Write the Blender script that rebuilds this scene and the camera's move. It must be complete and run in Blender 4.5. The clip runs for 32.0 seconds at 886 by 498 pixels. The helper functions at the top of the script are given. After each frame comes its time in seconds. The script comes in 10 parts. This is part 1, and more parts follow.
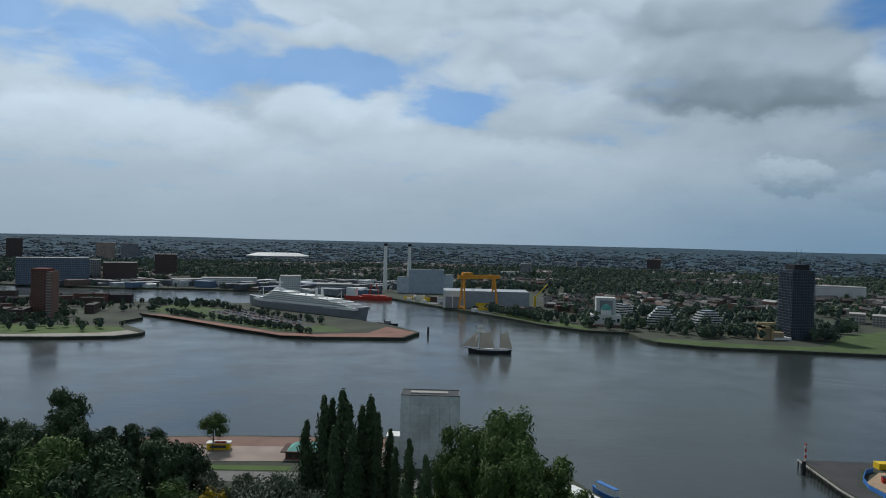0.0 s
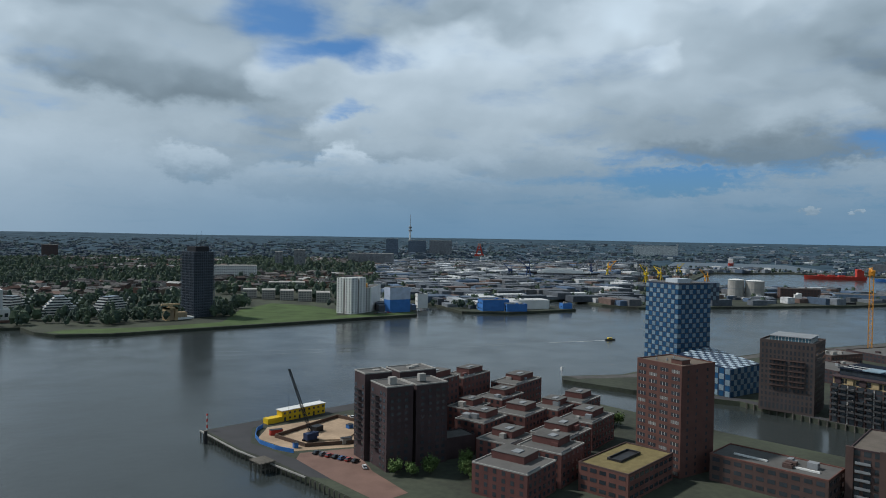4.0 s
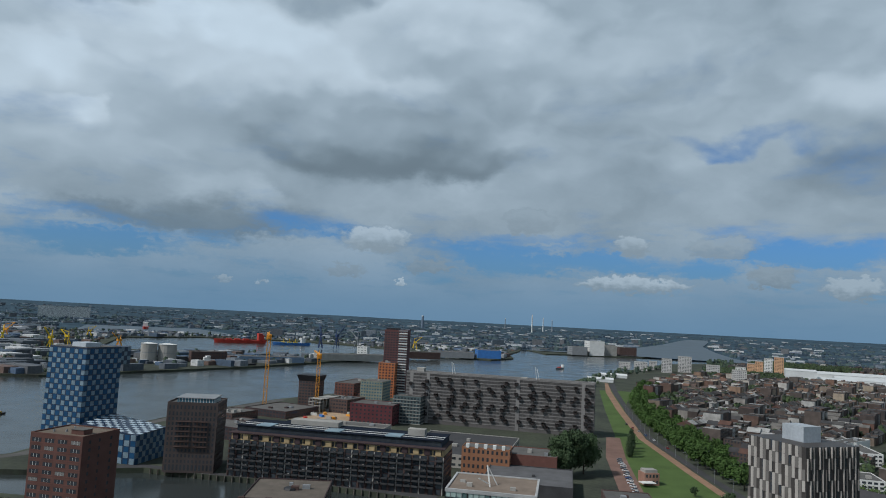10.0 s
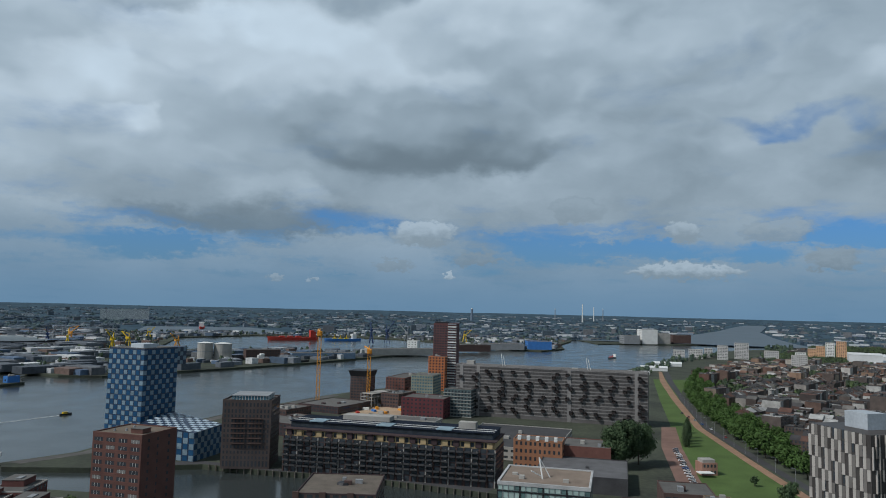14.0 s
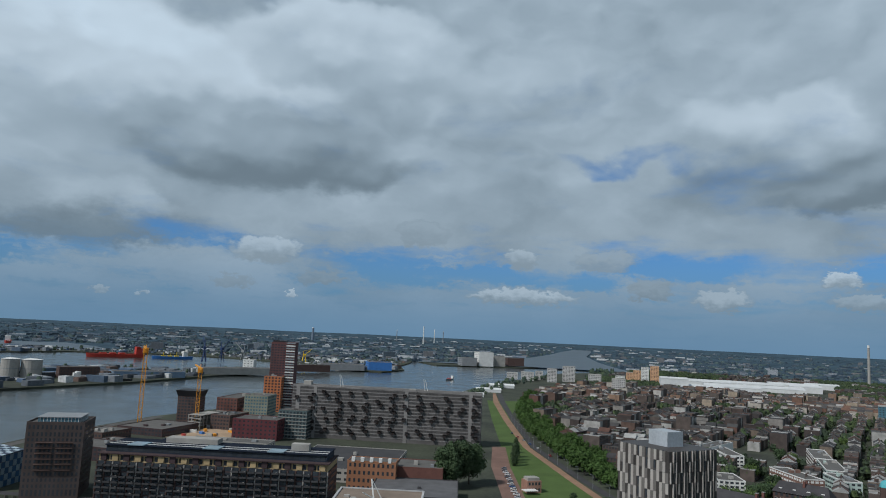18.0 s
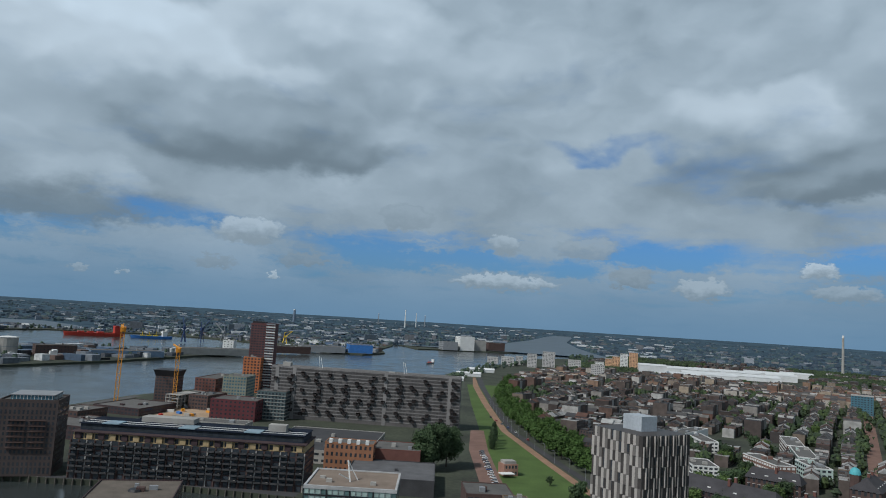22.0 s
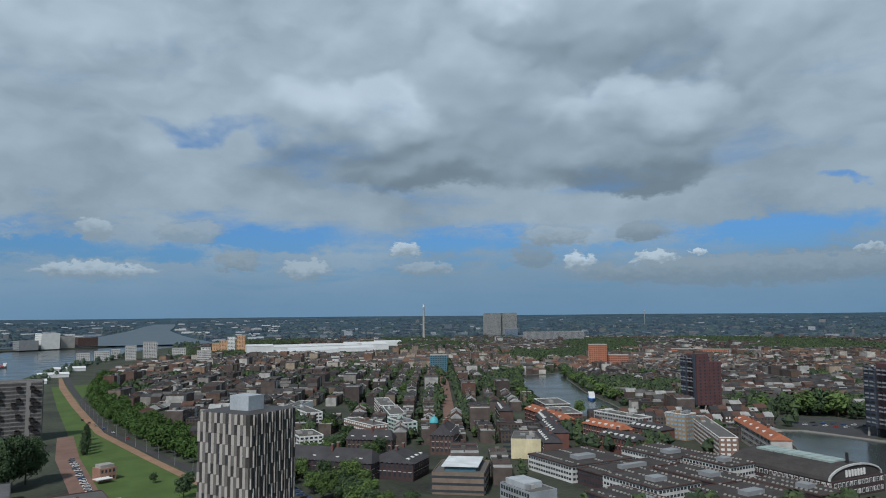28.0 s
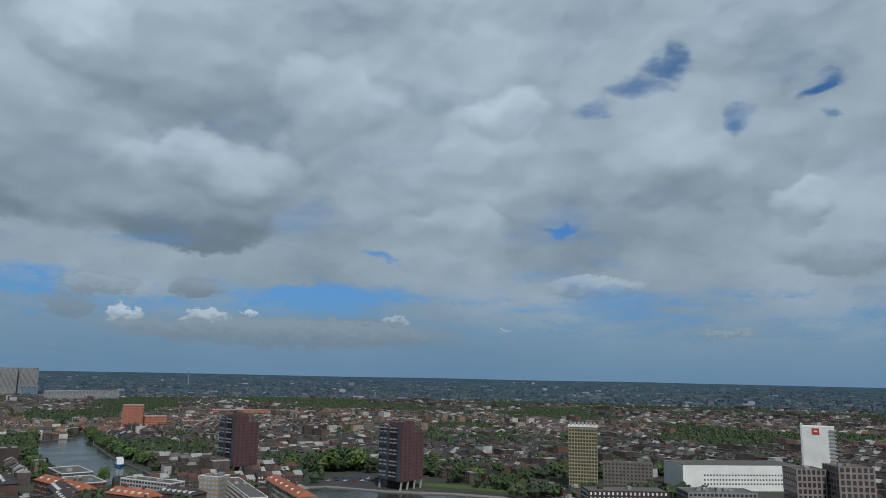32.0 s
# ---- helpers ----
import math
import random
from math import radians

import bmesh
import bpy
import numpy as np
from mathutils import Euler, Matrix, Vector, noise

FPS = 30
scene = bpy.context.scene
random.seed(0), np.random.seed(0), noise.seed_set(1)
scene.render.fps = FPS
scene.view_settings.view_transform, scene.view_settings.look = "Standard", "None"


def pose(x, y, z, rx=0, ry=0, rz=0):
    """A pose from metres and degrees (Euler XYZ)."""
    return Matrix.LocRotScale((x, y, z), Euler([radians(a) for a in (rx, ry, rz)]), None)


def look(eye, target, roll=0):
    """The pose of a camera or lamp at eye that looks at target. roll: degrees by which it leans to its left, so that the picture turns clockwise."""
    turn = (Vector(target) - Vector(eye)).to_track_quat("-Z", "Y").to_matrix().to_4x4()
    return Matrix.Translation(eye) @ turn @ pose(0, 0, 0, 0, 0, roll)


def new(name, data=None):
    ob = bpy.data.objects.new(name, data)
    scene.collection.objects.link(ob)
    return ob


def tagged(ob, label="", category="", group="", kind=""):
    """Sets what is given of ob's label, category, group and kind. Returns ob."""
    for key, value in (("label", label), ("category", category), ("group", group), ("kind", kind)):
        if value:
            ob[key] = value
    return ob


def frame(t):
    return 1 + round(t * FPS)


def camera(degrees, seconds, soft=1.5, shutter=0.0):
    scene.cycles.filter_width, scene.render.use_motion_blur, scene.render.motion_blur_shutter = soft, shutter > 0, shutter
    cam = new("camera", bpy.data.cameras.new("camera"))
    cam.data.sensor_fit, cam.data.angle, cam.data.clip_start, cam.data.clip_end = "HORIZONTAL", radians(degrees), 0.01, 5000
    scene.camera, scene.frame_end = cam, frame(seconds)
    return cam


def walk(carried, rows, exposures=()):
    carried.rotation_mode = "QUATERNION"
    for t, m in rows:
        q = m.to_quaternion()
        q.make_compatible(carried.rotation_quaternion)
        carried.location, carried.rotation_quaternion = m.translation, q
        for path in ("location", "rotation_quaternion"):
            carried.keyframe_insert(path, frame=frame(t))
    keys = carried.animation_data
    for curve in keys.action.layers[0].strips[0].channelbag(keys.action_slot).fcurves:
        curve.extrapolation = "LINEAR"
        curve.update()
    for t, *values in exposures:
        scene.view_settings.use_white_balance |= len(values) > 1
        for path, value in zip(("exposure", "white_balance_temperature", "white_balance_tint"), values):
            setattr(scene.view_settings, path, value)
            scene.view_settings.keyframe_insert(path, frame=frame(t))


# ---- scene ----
cam = camera(63.8, 32.0, soft=1.0)
# seconds, place on the deck (metres), yaw, pitch, roll (degrees)
PATH = [
    (0, -0.75, 4.52, 0.03, -0.01, -0.71, -1.36),
    (0.5, -0.52, 4.25, 0.08, -5.17, -0.82, -1.76),
    (1, -0.21, 4.33, 0.13, -12.18, -0.79, -1.92),
    (1.5, -0.20, 4.18, 0.03, -17.59, -0.86, -1.80),
    (2, -0.13, 3.72, -0.07, -24.07, -0.93, -1.73),
    (2.5, -0.06, 3.63, -0.05, -29.35, -0.93, -1.71),
    (4.5, 1.03, 5.52, 0.11, -48.53, 0.14, -1.35),
    (5, 1.01, 5.51, 0.14, -49.46, 2.86, -1.73),
    (5.5, 0.83, 5.30, 0.04, -51.53, 4.22, -1.77),
    (6, 0.12, 5.27, -0.04, -59.76, 4.82, -1.45),
    (6.5, -0.12, 5.09, 0.00, -68.26, 5.36, -2.38),
    (7, -0.34, 4.56, 0.03, -71.85, 5.37, -2.51),
    (7.5, -0.16, 4.50, 0.03, -72.79, 5.25, -3.14),
    (8, -0.20, 4.25, 0.01, -75.10, 5.00, -2.94),
    (8.5, -0.02, 3.91, 0.07, -83.30, 4.91, -2.58),
    (9, -0.58, 3.39, 0.11, -88.88, 4.73, -2.30),
    (9.5, -1.47, 3.15, 0.20, -90.09, 5.07, -2.63),
    (10, -1.76, 2.91, 0.31, -89.96, 5.54, -2.91),
    (10.5, -1.90, 2.76, 0.27, -90.36, 5.97, -3.04),
    (11, -1.75, 2.70, 0.20, -90.72, 6.38, -3.21),
    (11.5, -1.31, 2.86, 0.22, -90.05, 5.95, -3.21),
    (12, -0.44, 2.73, 0.30, -80.24, 5.06, -3.54),
    (12.5, -0.41, 3.03, 0.36, -75.80, 3.91, -1.18),
    (13, 0.00, 2.74, 0.40, -79.49, 3.60, -1.11),
    (13.5, 0.01, 2.13, 0.43, -83.98, 3.91, -1.00),
    (15.5, -1.23, 0.60, 0.41, -87.92, 5.76, -1.94),
    (16, -1.33, 0.50, 0.45, -88.85, 6.22, -2.97),
    (16.5, -1.39, 0.42, 0.53, -92.46, 6.90, -2.94),
    (17, -1.38, 0.56, 0.46, -95.89, 7.31, -2.80),
    (17.5, -0.93, 0.16, 0.45, -98.48, 7.19, -2.43),
    (18, -0.84, 0.05, 0.43, -98.58, 6.89, -2.66),
    (18.5, -0.81, -0.01, 0.47, -98.93, 6.73, -3.00),
    (19, -0.26, -0.44, 0.76, -99.19, 6.69, -3.68),
    (19.5, -0.28, -0.33, 0.51, -97.19, 6.64, -4.22),
    (20, -0.14, -0.54, 0.40, -93.05, 6.44, -4.62),
    (20.5, 0.29, -0.82, 0.32, -94.44, 6.57, -4.00),
    (21, 0.28, -1.01, 0.15, -99.36, 6.86, -3.15),
    (21.5, 0.46, -1.34, 0.07, -99.27, 6.29, -3.31),
    (22, 0.61, -1.45, -0.05, -100.03, 5.71, -3.56),
    (22.5, 0.87, -1.80, -0.07, -102.43, 5.17, -3.77),
    (23, 0.88, -1.83, -0.02, -102.79, 4.63, -3.79),
    (23.5, 0.93, -1.94, 0.00, -101.56, 3.78, -3.73),
    (24, 1.24, -2.04, 0.01, -101.32, 3.28, -3.33),
    (24.5, 1.38, -2.25, -0.09, -100.22, 3.03, -3.24),
    (25, 1.61, -2.33, -0.12, -99.53, 2.80, -3.16),
    (25.5, 1.72, -2.61, -0.20, -101.10, 2.87, -2.92),
    (26, 1.71, -2.56, -0.35, -111.02, 2.83, -2.02),
    (26.5, 1.45, -2.39, -0.29, -119.98, 2.63, -1.34),
    (28.5, 1.44, -2.28, -0.68, -134.85, 5.83, -0.71),
    (29, 1.45, -2.20, -0.71, -140.38, 6.50, -2.75),
    (29.5, 1.13, -2.30, -0.83, -142.41, 7.17, -2.45),
    (30, 1.11, -2.30, -0.91, -141.84, 8.18, -2.88),
    (30.5, 1.46, -2.18, -0.93, -146.81, 8.94, -2.53),
    (31, 1.65, -2.24, -1.05, -155.79, 9.58, -1.78),
    (31.5, 1.67, -2.39, -1.07, -159.08, 9.79, -1.74),
    (32, 1.62, -2.48, -1.08, -165.87, 10.08, -1.14),
]
EYE_Z = 100.0
walk(cam, [(t, pose(x, y, EYE_Z + z, 90 + p, r, w)) for t, x, y, z, w, p, r in PATH],
     [(0, -0.1, 6150, 10), (2, -0.01, 6200, 10), (4.5, 0.0, 6150, 10), (6.5, -0.12, 6120, 10), (9, -0.11, 6100, 10), (21, -0.12, 6100, 10), (24.5, 0.0, 6050, 10), (26.5, 0.0, 6050, 10), (32, -0.15, 6100, 10)])

# ---- world: blue sky, broken cloud layer, sun behind thin cloud ----
# clouds: azimuth, elevation, half width, half height (degrees), crown and base tone, density
HEAPS = [(25.0, 7.0, 12.2, 3.4, 0.66, 0.5, 0.85), (8.5, 9.2, 6.6, 2.7, 0.64, 0.5, 0.85), (-0.6, 5.7, 11.6, 3.1, 0.56, 0.46, 0.7), (10.4, 15.6, 4.8, 1.4, 0.62, 0.52, 0.85), (28.3, 13.2, 2.6, 0.5, 0.6, 0.5, 0.75), (24.0, 12.8, 3.0, 0.6, 0.62, 0.52, 0.75), (-11.2, 10.6, 10.8, 3.4, 0.58, 0.44, 0.85), (-9.4, 14.9, 9.6, 2.9, 0.58, 0.46, 0.85), (-23.8, 16.9, 12.1, 3.4, 0.46, 0.33, 0.9), (-23.5, 12.4, 10.6, 3.6, 0.42, 0.24, 0.9), (-26.3, 5.1, 3.1, 1.4, 0.52, 0.3, 0.8), (-33.6, 4.1, 4.6, 1.7, 0.48, 0.36, 0.8), (-42.8, 4.3, 10.2, 1.9, 0.48, 0.34, 0.85), (-37.4, 6.0, 2.4, 1.2, 0.62, 0.44, 0.85)]
HEAPS_B = [(-48.0, 5.8, 2.5, 1.1, 0.66, 0.4, 0.85), (-39.1, 8.4, 5.7, 2.0, 0.56, 0.42, 0.8), (-33.7, 12.3, 4.7, 2.1, 0.58, 0.42, 0.75), (-48.0, 11.4, 11.8, 5.3, 0.6, 0.42, 0.85), (-53.2, 6.6, 9.0, 2.5, 0.46, 0.34, 0.8), (-70.1, 7.2, 11.1, 2.1, 0.36, 0.2, 0.85), (-66.7, 13.6, 13.6, 6.7, 0.62, 0.36, 0.9), (-53.3, 19.8, 6.9, 2.5, 0.58, 0.46, 0.7), (-71.7, 8.2, 5.9, 1.9, 0.4, 0.28, 0.8), (-62.0, 9.6, 10.1, 2.7, 0.46, 0.34, 0.7), (-75.8, 17.1, 15.0, 6.5, 0.62, 0.36, 0.85), (-83.3, 13.7, 12.8, 3.9, 0.4, 0.27, 0.8), (-88.3, 22.1, 8.7, 3.6, 0.6, 0.44, 0.85), (-61.8, 13.1, 2.5, 1.6, 0.6, 0.47, 0.75)]
HEAPS_C = [(-65.9, 19.5, 6.4, 2.5, 0.64, 0.48, 0.7), (-72.3, 7.8, 5.6, 1.9, 0.44, 0.24, 0.75), (-85.3, 13.1, 11.7, 2.7, 0.34, 0.2, 0.8), (-101.6, 18.2, 5.5, 2.6, 0.52, 0.4, 0.7), (-91.0, 21.9, 8.9, 3.4, 0.56, 0.4, 0.7), (-103.7, 19.3, 7.7, 2.5, 0.46, 0.36, 0.7), (-135.9, 12.7, 18.7, 3.4, 0.36, 0.26, 0.75), (-146.1, 10.2, 5.9, 1.4, 0.34, 0.19, 0.85), (-129.6, 10.9, 7.5, 1.6, 0.34, 0.21, 0.8), (-146.0, 14.7, 8.2, 3.1, 0.52, 0.3, 0.85), (-132.8, 17.7, 6.0, 4.8, 0.46, 0.32, 0.75), (-123.6, 15.1, 7.7, 4.0, 0.54, 0.26, 0.92), (-136.6, 23.6, 4.2, 2.9, 0.56, 0.36, 0.85), (-144.8, 21.4, 10.7, 4.2, 0.4, 0.29, 0.75)]
HEAPS_D = [(-156.2, 21.2, 5.7, 3.7, 0.52, 0.36, 0.8), (-169.3, 18.4, 5.0, 4.2, 0.52, 0.38, 0.85), (-146.2, 11.5, 7.0, 2.1, 0.36, 0.2, 0.85), (-148.1, 15.2, 6.0, 3.0, 0.5, 0.3, 0.8), (-170.0, 20.7, 5.2, 2.1, 0.54, 0.4, 0.85), (-184.0, 15.2, 5.9, 3.2, 0.48, 0.28, 0.8), (-193.8, 12.5, 2.7, 1.4, 0.54, 0.32, 0.8), (-177.7, 7.0, 4.2, 0.8, 0.46, 0.29, 0.85), (-166.4, 11.5, 5.5, 2.0, 0.46, 0.34, 0.7), (-189.9, 25.3, 6.5, 2.3, 0.46, 0.38, 0.7), (-195.7, 9.4, 5.2, 2.0, 0.42, 0.27, 0.7)]
PUFFS = [(-84.2, 6.0, 3.0, 1.1, 0.56, 0.34, 0.95), (-104.4, 6.3, 1.5, 0.9, 0.52, 0.34, 0.9), (-96.6, 7.7, 1.9, 1.0, 0.44, 0.34, 0.8), (-104.7, 3.2, 4.8, 0.7, 0.56, 0.32, 0.9), (-86.3, 2.7, 0.6, 0.3, 0.58, 0.4, 0.9), (-72.6, 2.1, 0.6, 0.3, 0.46, 0.34, 0.8), (-88.5, 3.8, 2.0, 0.5, 0.34, 0.28, 0.7), (-81.8, 3.4, 1.7, 0.6, 0.34, 0.27, 0.6), (-111.1, 6.3, 2.6, 0.9, 0.44, 0.34, 0.8), (-127.4, 5.1, 1.4, 0.6, 0.62, 0.36, 0.95), (-120.0, 3.6, 2.0, 0.8, 0.5, 0.32, 0.9), (-114.8, 4.5, 1.9, 0.7, 0.38, 0.28, 0.8), (-130.0, 3.6, 1.7, 0.6, 0.4, 0.28, 0.7), (-153.5, 3.1, 14.0, 1.3, 0.36, 0.25, 0.85)]
PUFFS_B = [(-141.6, 4.0, 1.5, 0.8, 0.66, 0.34, 0.95), (-147.3, 4.1, 2.1, 0.5, 0.62, 0.34, 0.95), (-150.6, 4.6, 0.7, 0.3, 0.68, 0.4, 0.95), (-161.7, 4.1, 1.2, 0.3, 0.54, 0.32, 0.9), (-146.5, 6.0, 2.3, 0.9, 0.36, 0.26, 0.9), (-139.7, 6.0, 2.6, 0.9, 0.46, 0.3, 0.85), (-129.2, 3.5, 2.6, 0.7, 0.44, 0.31, 0.85), (-120.3, 3.3, 1.8, 0.7, 0.48, 0.31, 0.9), (-114.8, 4.0, 1.7, 0.6, 0.36, 0.27, 0.8), (-138.2, 4.4, 1.8, 1.0, 0.32, 0.25, 0.7), (-187.6, 3.3, 2.3, 0.4, 0.42, 0.29, 0.8), (-170.6, 3.7, 0.7, 0.2, 0.56, 0.34, 0.9), (-162.0, 4.1, 1.4, 0.4, 0.52, 0.31, 0.9), (-75.3, 2.0, 0.5, 0.2, 0.54, 0.34, 0.8)]
GAPS = [(25.1, 13.0, 12.2, 2.7), (6.8, 12.9, 8.9, 1.9), (-1.4, 10.6, 4.1, 1.7), (16.4, 16.7, 5.4, 1.2), (31.1, 14.3, 4.0, 2.2), (-32.6, 17.2, 4.6, 3.3), (-39.5, 20.2, 4.9, 2.0), (-56.2, 21.7, 3.4, 1.1), (-35.8, 13.8, 5.6, 1.4), (-38.3, 9.7, 2.4, 0.9), (-27.9, 19.4, 1.6, 1.2), (-114.3, 13.7, 2.8, 0.8), (-114.0, 14.0, 3.2, 0.8), (-112.0, 13.8, 4.0, 0.9)]
GAPS_B = [(-178.9, 21.1, 2.0, 1.1), (-182.5, 22.5, 3.1, 1.1), (-184.6, 23.7, 1.7, 0.9), (-195.1, 20.5, 1.5, 0.6), (-189.1, 18.7, 1.0, 1.0), (-195.3, 18.2, 0.9, 0.5), (-175.1, 11.6, 1.6, 0.4), (-160.5, 8.9, 2.3, 0.4)]
CLEAR = [(-112.0, 7.0, 3.2, 0.6), (-134.0, 6.2, 5.4, 1.0), (-155.5, 6.1, 7.6, 0.8), (-129.8, 7.5, 2.7, 0.5), (-110.1, 4.7, 2.7, 0.8), (-112.5, 7.6, 4.0, 0.6), (-80.5, 6.8, 6.1, 0.8), (-64.3, 4.3, 5.6, 1.0), (-101.6, 4.9, 7.5, 0.8), (-153.8, 6.3, 5.2, 0.6), (-135.7, 5.8, 2.7, 0.9), (-115.6, 6.0, 6.8, 1.0), (-132.8, 5.7, 5.1, 1.1), (-98.1, 4.8, 8.6, 0.8)]
SUN_AZ, SUN_EL = 28.0, 48.0
world = bpy.data.worlds.new("sky")
scene.world = world
world.use_nodes = True
WN, WL = world.node_tree.nodes, world.node_tree.links
WN.clear()


def wnode(kind, *ins, **props):
    n = WN.new(kind)
    for k, v in props.items():
        if k == "op":
            n.operation = v
    for i, v in enumerate(ins):
        if v is None:
            continue
        if hasattr(v, "is_linked"):
            WL.new(v, n.inputs[i])
        else:
            n.inputs[i].default_value = v
    return n


def wmath(op, a, b=0.0, c=None):
    return wnode("ShaderNodeMath", a, b, c, op=op).outputs[0]


def wvec(op, a, b):
    return wnode("ShaderNodeVectorMath", a, b, op=op)


def wsmooth(x, lo, hi):
    n = WN.new("ShaderNodeMapRange")
    n.interpolation_type = "SMOOTHSTEP"
    WL.new(x, n.inputs[0])
    n.inputs[1].default_value, n.inputs[2].default_value = lo, hi
    return n.outputs[0]


def wmix(f, a, b):
    n = WN.new("ShaderNodeMix")
    n.data_type = "RGBA"
    for i, v in ((0, f), (6, a), (7, b)):
        if hasattr(v, "is_linked"):
            WL.new(v, n.inputs[i])
        else:
            n.inputs[i].default_value = v
    return n.outputs[2]


def wnoise(vec, scale, detail, rough=0.55, dist=0.0):
    n = WN.new("ShaderNodeTexNoise")
    WL.new(vec, n.inputs["Vector"])
    n.inputs["Scale"].default_value, n.inputs["Detail"].default_value = scale, detail
    n.inputs["Roughness"].default_value, n.inputs["Distortion"].default_value = rough, dist
    return n


dirn = WN.new("ShaderNodeTexCoord").outputs["Generated"]
sep = wnode("ShaderNodeSeparateXYZ", dirn).outputs
w_az = wmath("MULTIPLY", wmath("ARCTAN2", wmath("MULTIPLY", sep[0], -1.0), sep[1]), 57.2958)
# azimuth runs from +110 down to -250, so that the seam lies behind the view
w_az = wmath("SUBTRACT", wmath("FLOORED_MODULO", wmath("ADD", w_az, 250.0), 360.0), 250.0)
w_el = wmath("MULTIPLY", wmath("ARCSINE", sep[2]), 57.2958)
azel = wnode("ShaderNodeCombineXYZ", w_az, w_el, 0.0).outputs[0]
# a cloud deck seen in perspective
deck = wmath("ADD", wmath("MAXIMUM", sep[2], 0.0), 0.10)
flat = wnode("ShaderNodeCombineXYZ", wmath("DIVIDE", sep[0], deck), wmath("DIVIDE", sep[1], deck), 0.0).outputs[0]
high = wsmooth(w_el, 1.5, 15.0)
# ragged outlines: wide swings high up, small ones near the horizon
half_ = (0.5, 0.5, 0.5)
warp = wvec("SUBTRACT", wnoise(wvec("MULTIPLY", azel, (0.10, 0.16, 0.0)).outputs[0], 1.0, 2.0, 0.5).outputs[1], half_).outputs[0]
curl = wvec("SUBTRACT", wnoise(wvec("MULTIPLY", azel, (0.30, 0.46, 0.0)).outputs[0], 1.0, 2.2, 0.5).outputs[1], half_).outputs[0]
swing = wvec("SCALE", wvec("ADD", wvec("MULTIPLY", warp, (7.0, 3.5, 0.0)).outputs[0], wvec("MULTIPLY", curl, (3.8, 2.4, 0.0)).outputs[0]).outputs[0], (0, 0, 0))
WL.new(wmath("ADD", wmath("MULTIPLY", high, 0.82), 0.12), swing.inputs["Scale"])
frill = wvec("SUBTRACT", wnoise(wvec("MULTIPLY", azel, (1.2, 2.0, 0.0)).outputs[0], 1.0, 4.0, 0.58).outputs[1], half_).outputs[0]
fray = wvec("SCALE", wvec("MULTIPLY", frill, (2.8, 1.8, 0.0)).outputs[0], (0, 0, 0))
WL.new(wmath("SUBTRACT", 1.0, wmath("MULTIPLY", high, 0.72)), fray.inputs["Scale"])
crisp = wvec("ADD", wvec("ADD", azel, swing.outputs[0]).outputs[0], fray.outputs[0]).outputs[0]


def cells(vec):
    """Rounded billows: distance from the heart of the nearest lump, in three sizes."""
    n = WN.new("ShaderNodeTexVoronoi")
    n.voronoi_dimensions, n.feature = "2D", "SMOOTH_F1"
    n.normalize = False
    WL.new(vec, n.inputs["Vector"])
    n.inputs["Scale"].default_value, n.inputs["Detail"].default_value, n.inputs["Roughness"].default_value = 1.0, 0.8, 0.45
    n.inputs["Smoothness"].default_value = 0.75
    return n.outputs["Distance"]


lump_at = wvec("MULTIPLY", wvec("ADD", azel, wvec("MULTIPLY", wvec("ADD", warp, curl).outputs[0], (2.2, 1.4, 0.0)).outputs[0]).outputs[0], (0.19, 0.26, 0.0)).outputs[0]
lump = cells(lump_at)
lump_up = cells(wvec("ADD", lump_at, (0.05, 0.15, 0.0)).outputs[0])
relief = wmath("SUBTRACT", lump_up, lump)
fine = wnoise(flat, 1.6, 6.0, 0.56, 0.3).outputs[0]
mass = wnoise(wvec("MULTIPLY", crisp, (0.075, 0.13, 0.0)).outputs[0], 1.0, 5.0, 0.52).outputs[0]
streak = wnoise(wvec("MULTIPLY", crisp, (0.07, 0.75, 0.0)).outputs[0], 1.0, 5.0, 0.55).outputs[0]


def sky_group(name, ins, outs, build):
    """A small node group: ins and outs are (name, socket kind) pairs, build makes its nodes."""
    g = bpy.data.node_groups.new(name, "ShaderNodeTree")
    for flow, rows in (("INPUT", ins), ("OUTPUT", outs)):
        for n, kind in rows:
            g.interface.new_socket(n, in_out=flow, socket_type=kind)
    a, b = g.nodes.new("NodeGroupInput"), g.nodes.new("NodeGroupOutput")

    def add(kind, op, *values):
        n = g.nodes.new(kind)
        if op:
            n.operation = op
        for i, v in enumerate(values):
            if hasattr(v, "is_linked"):
                g.links.new(v, n.inputs[i])
            elif v is not None:
                n.inputs[i].default_value = v
        return n

    for i, v in enumerate(build(add, [o for o in a.outputs])):
        g.links.new(v, b.inputs[i])
    return g


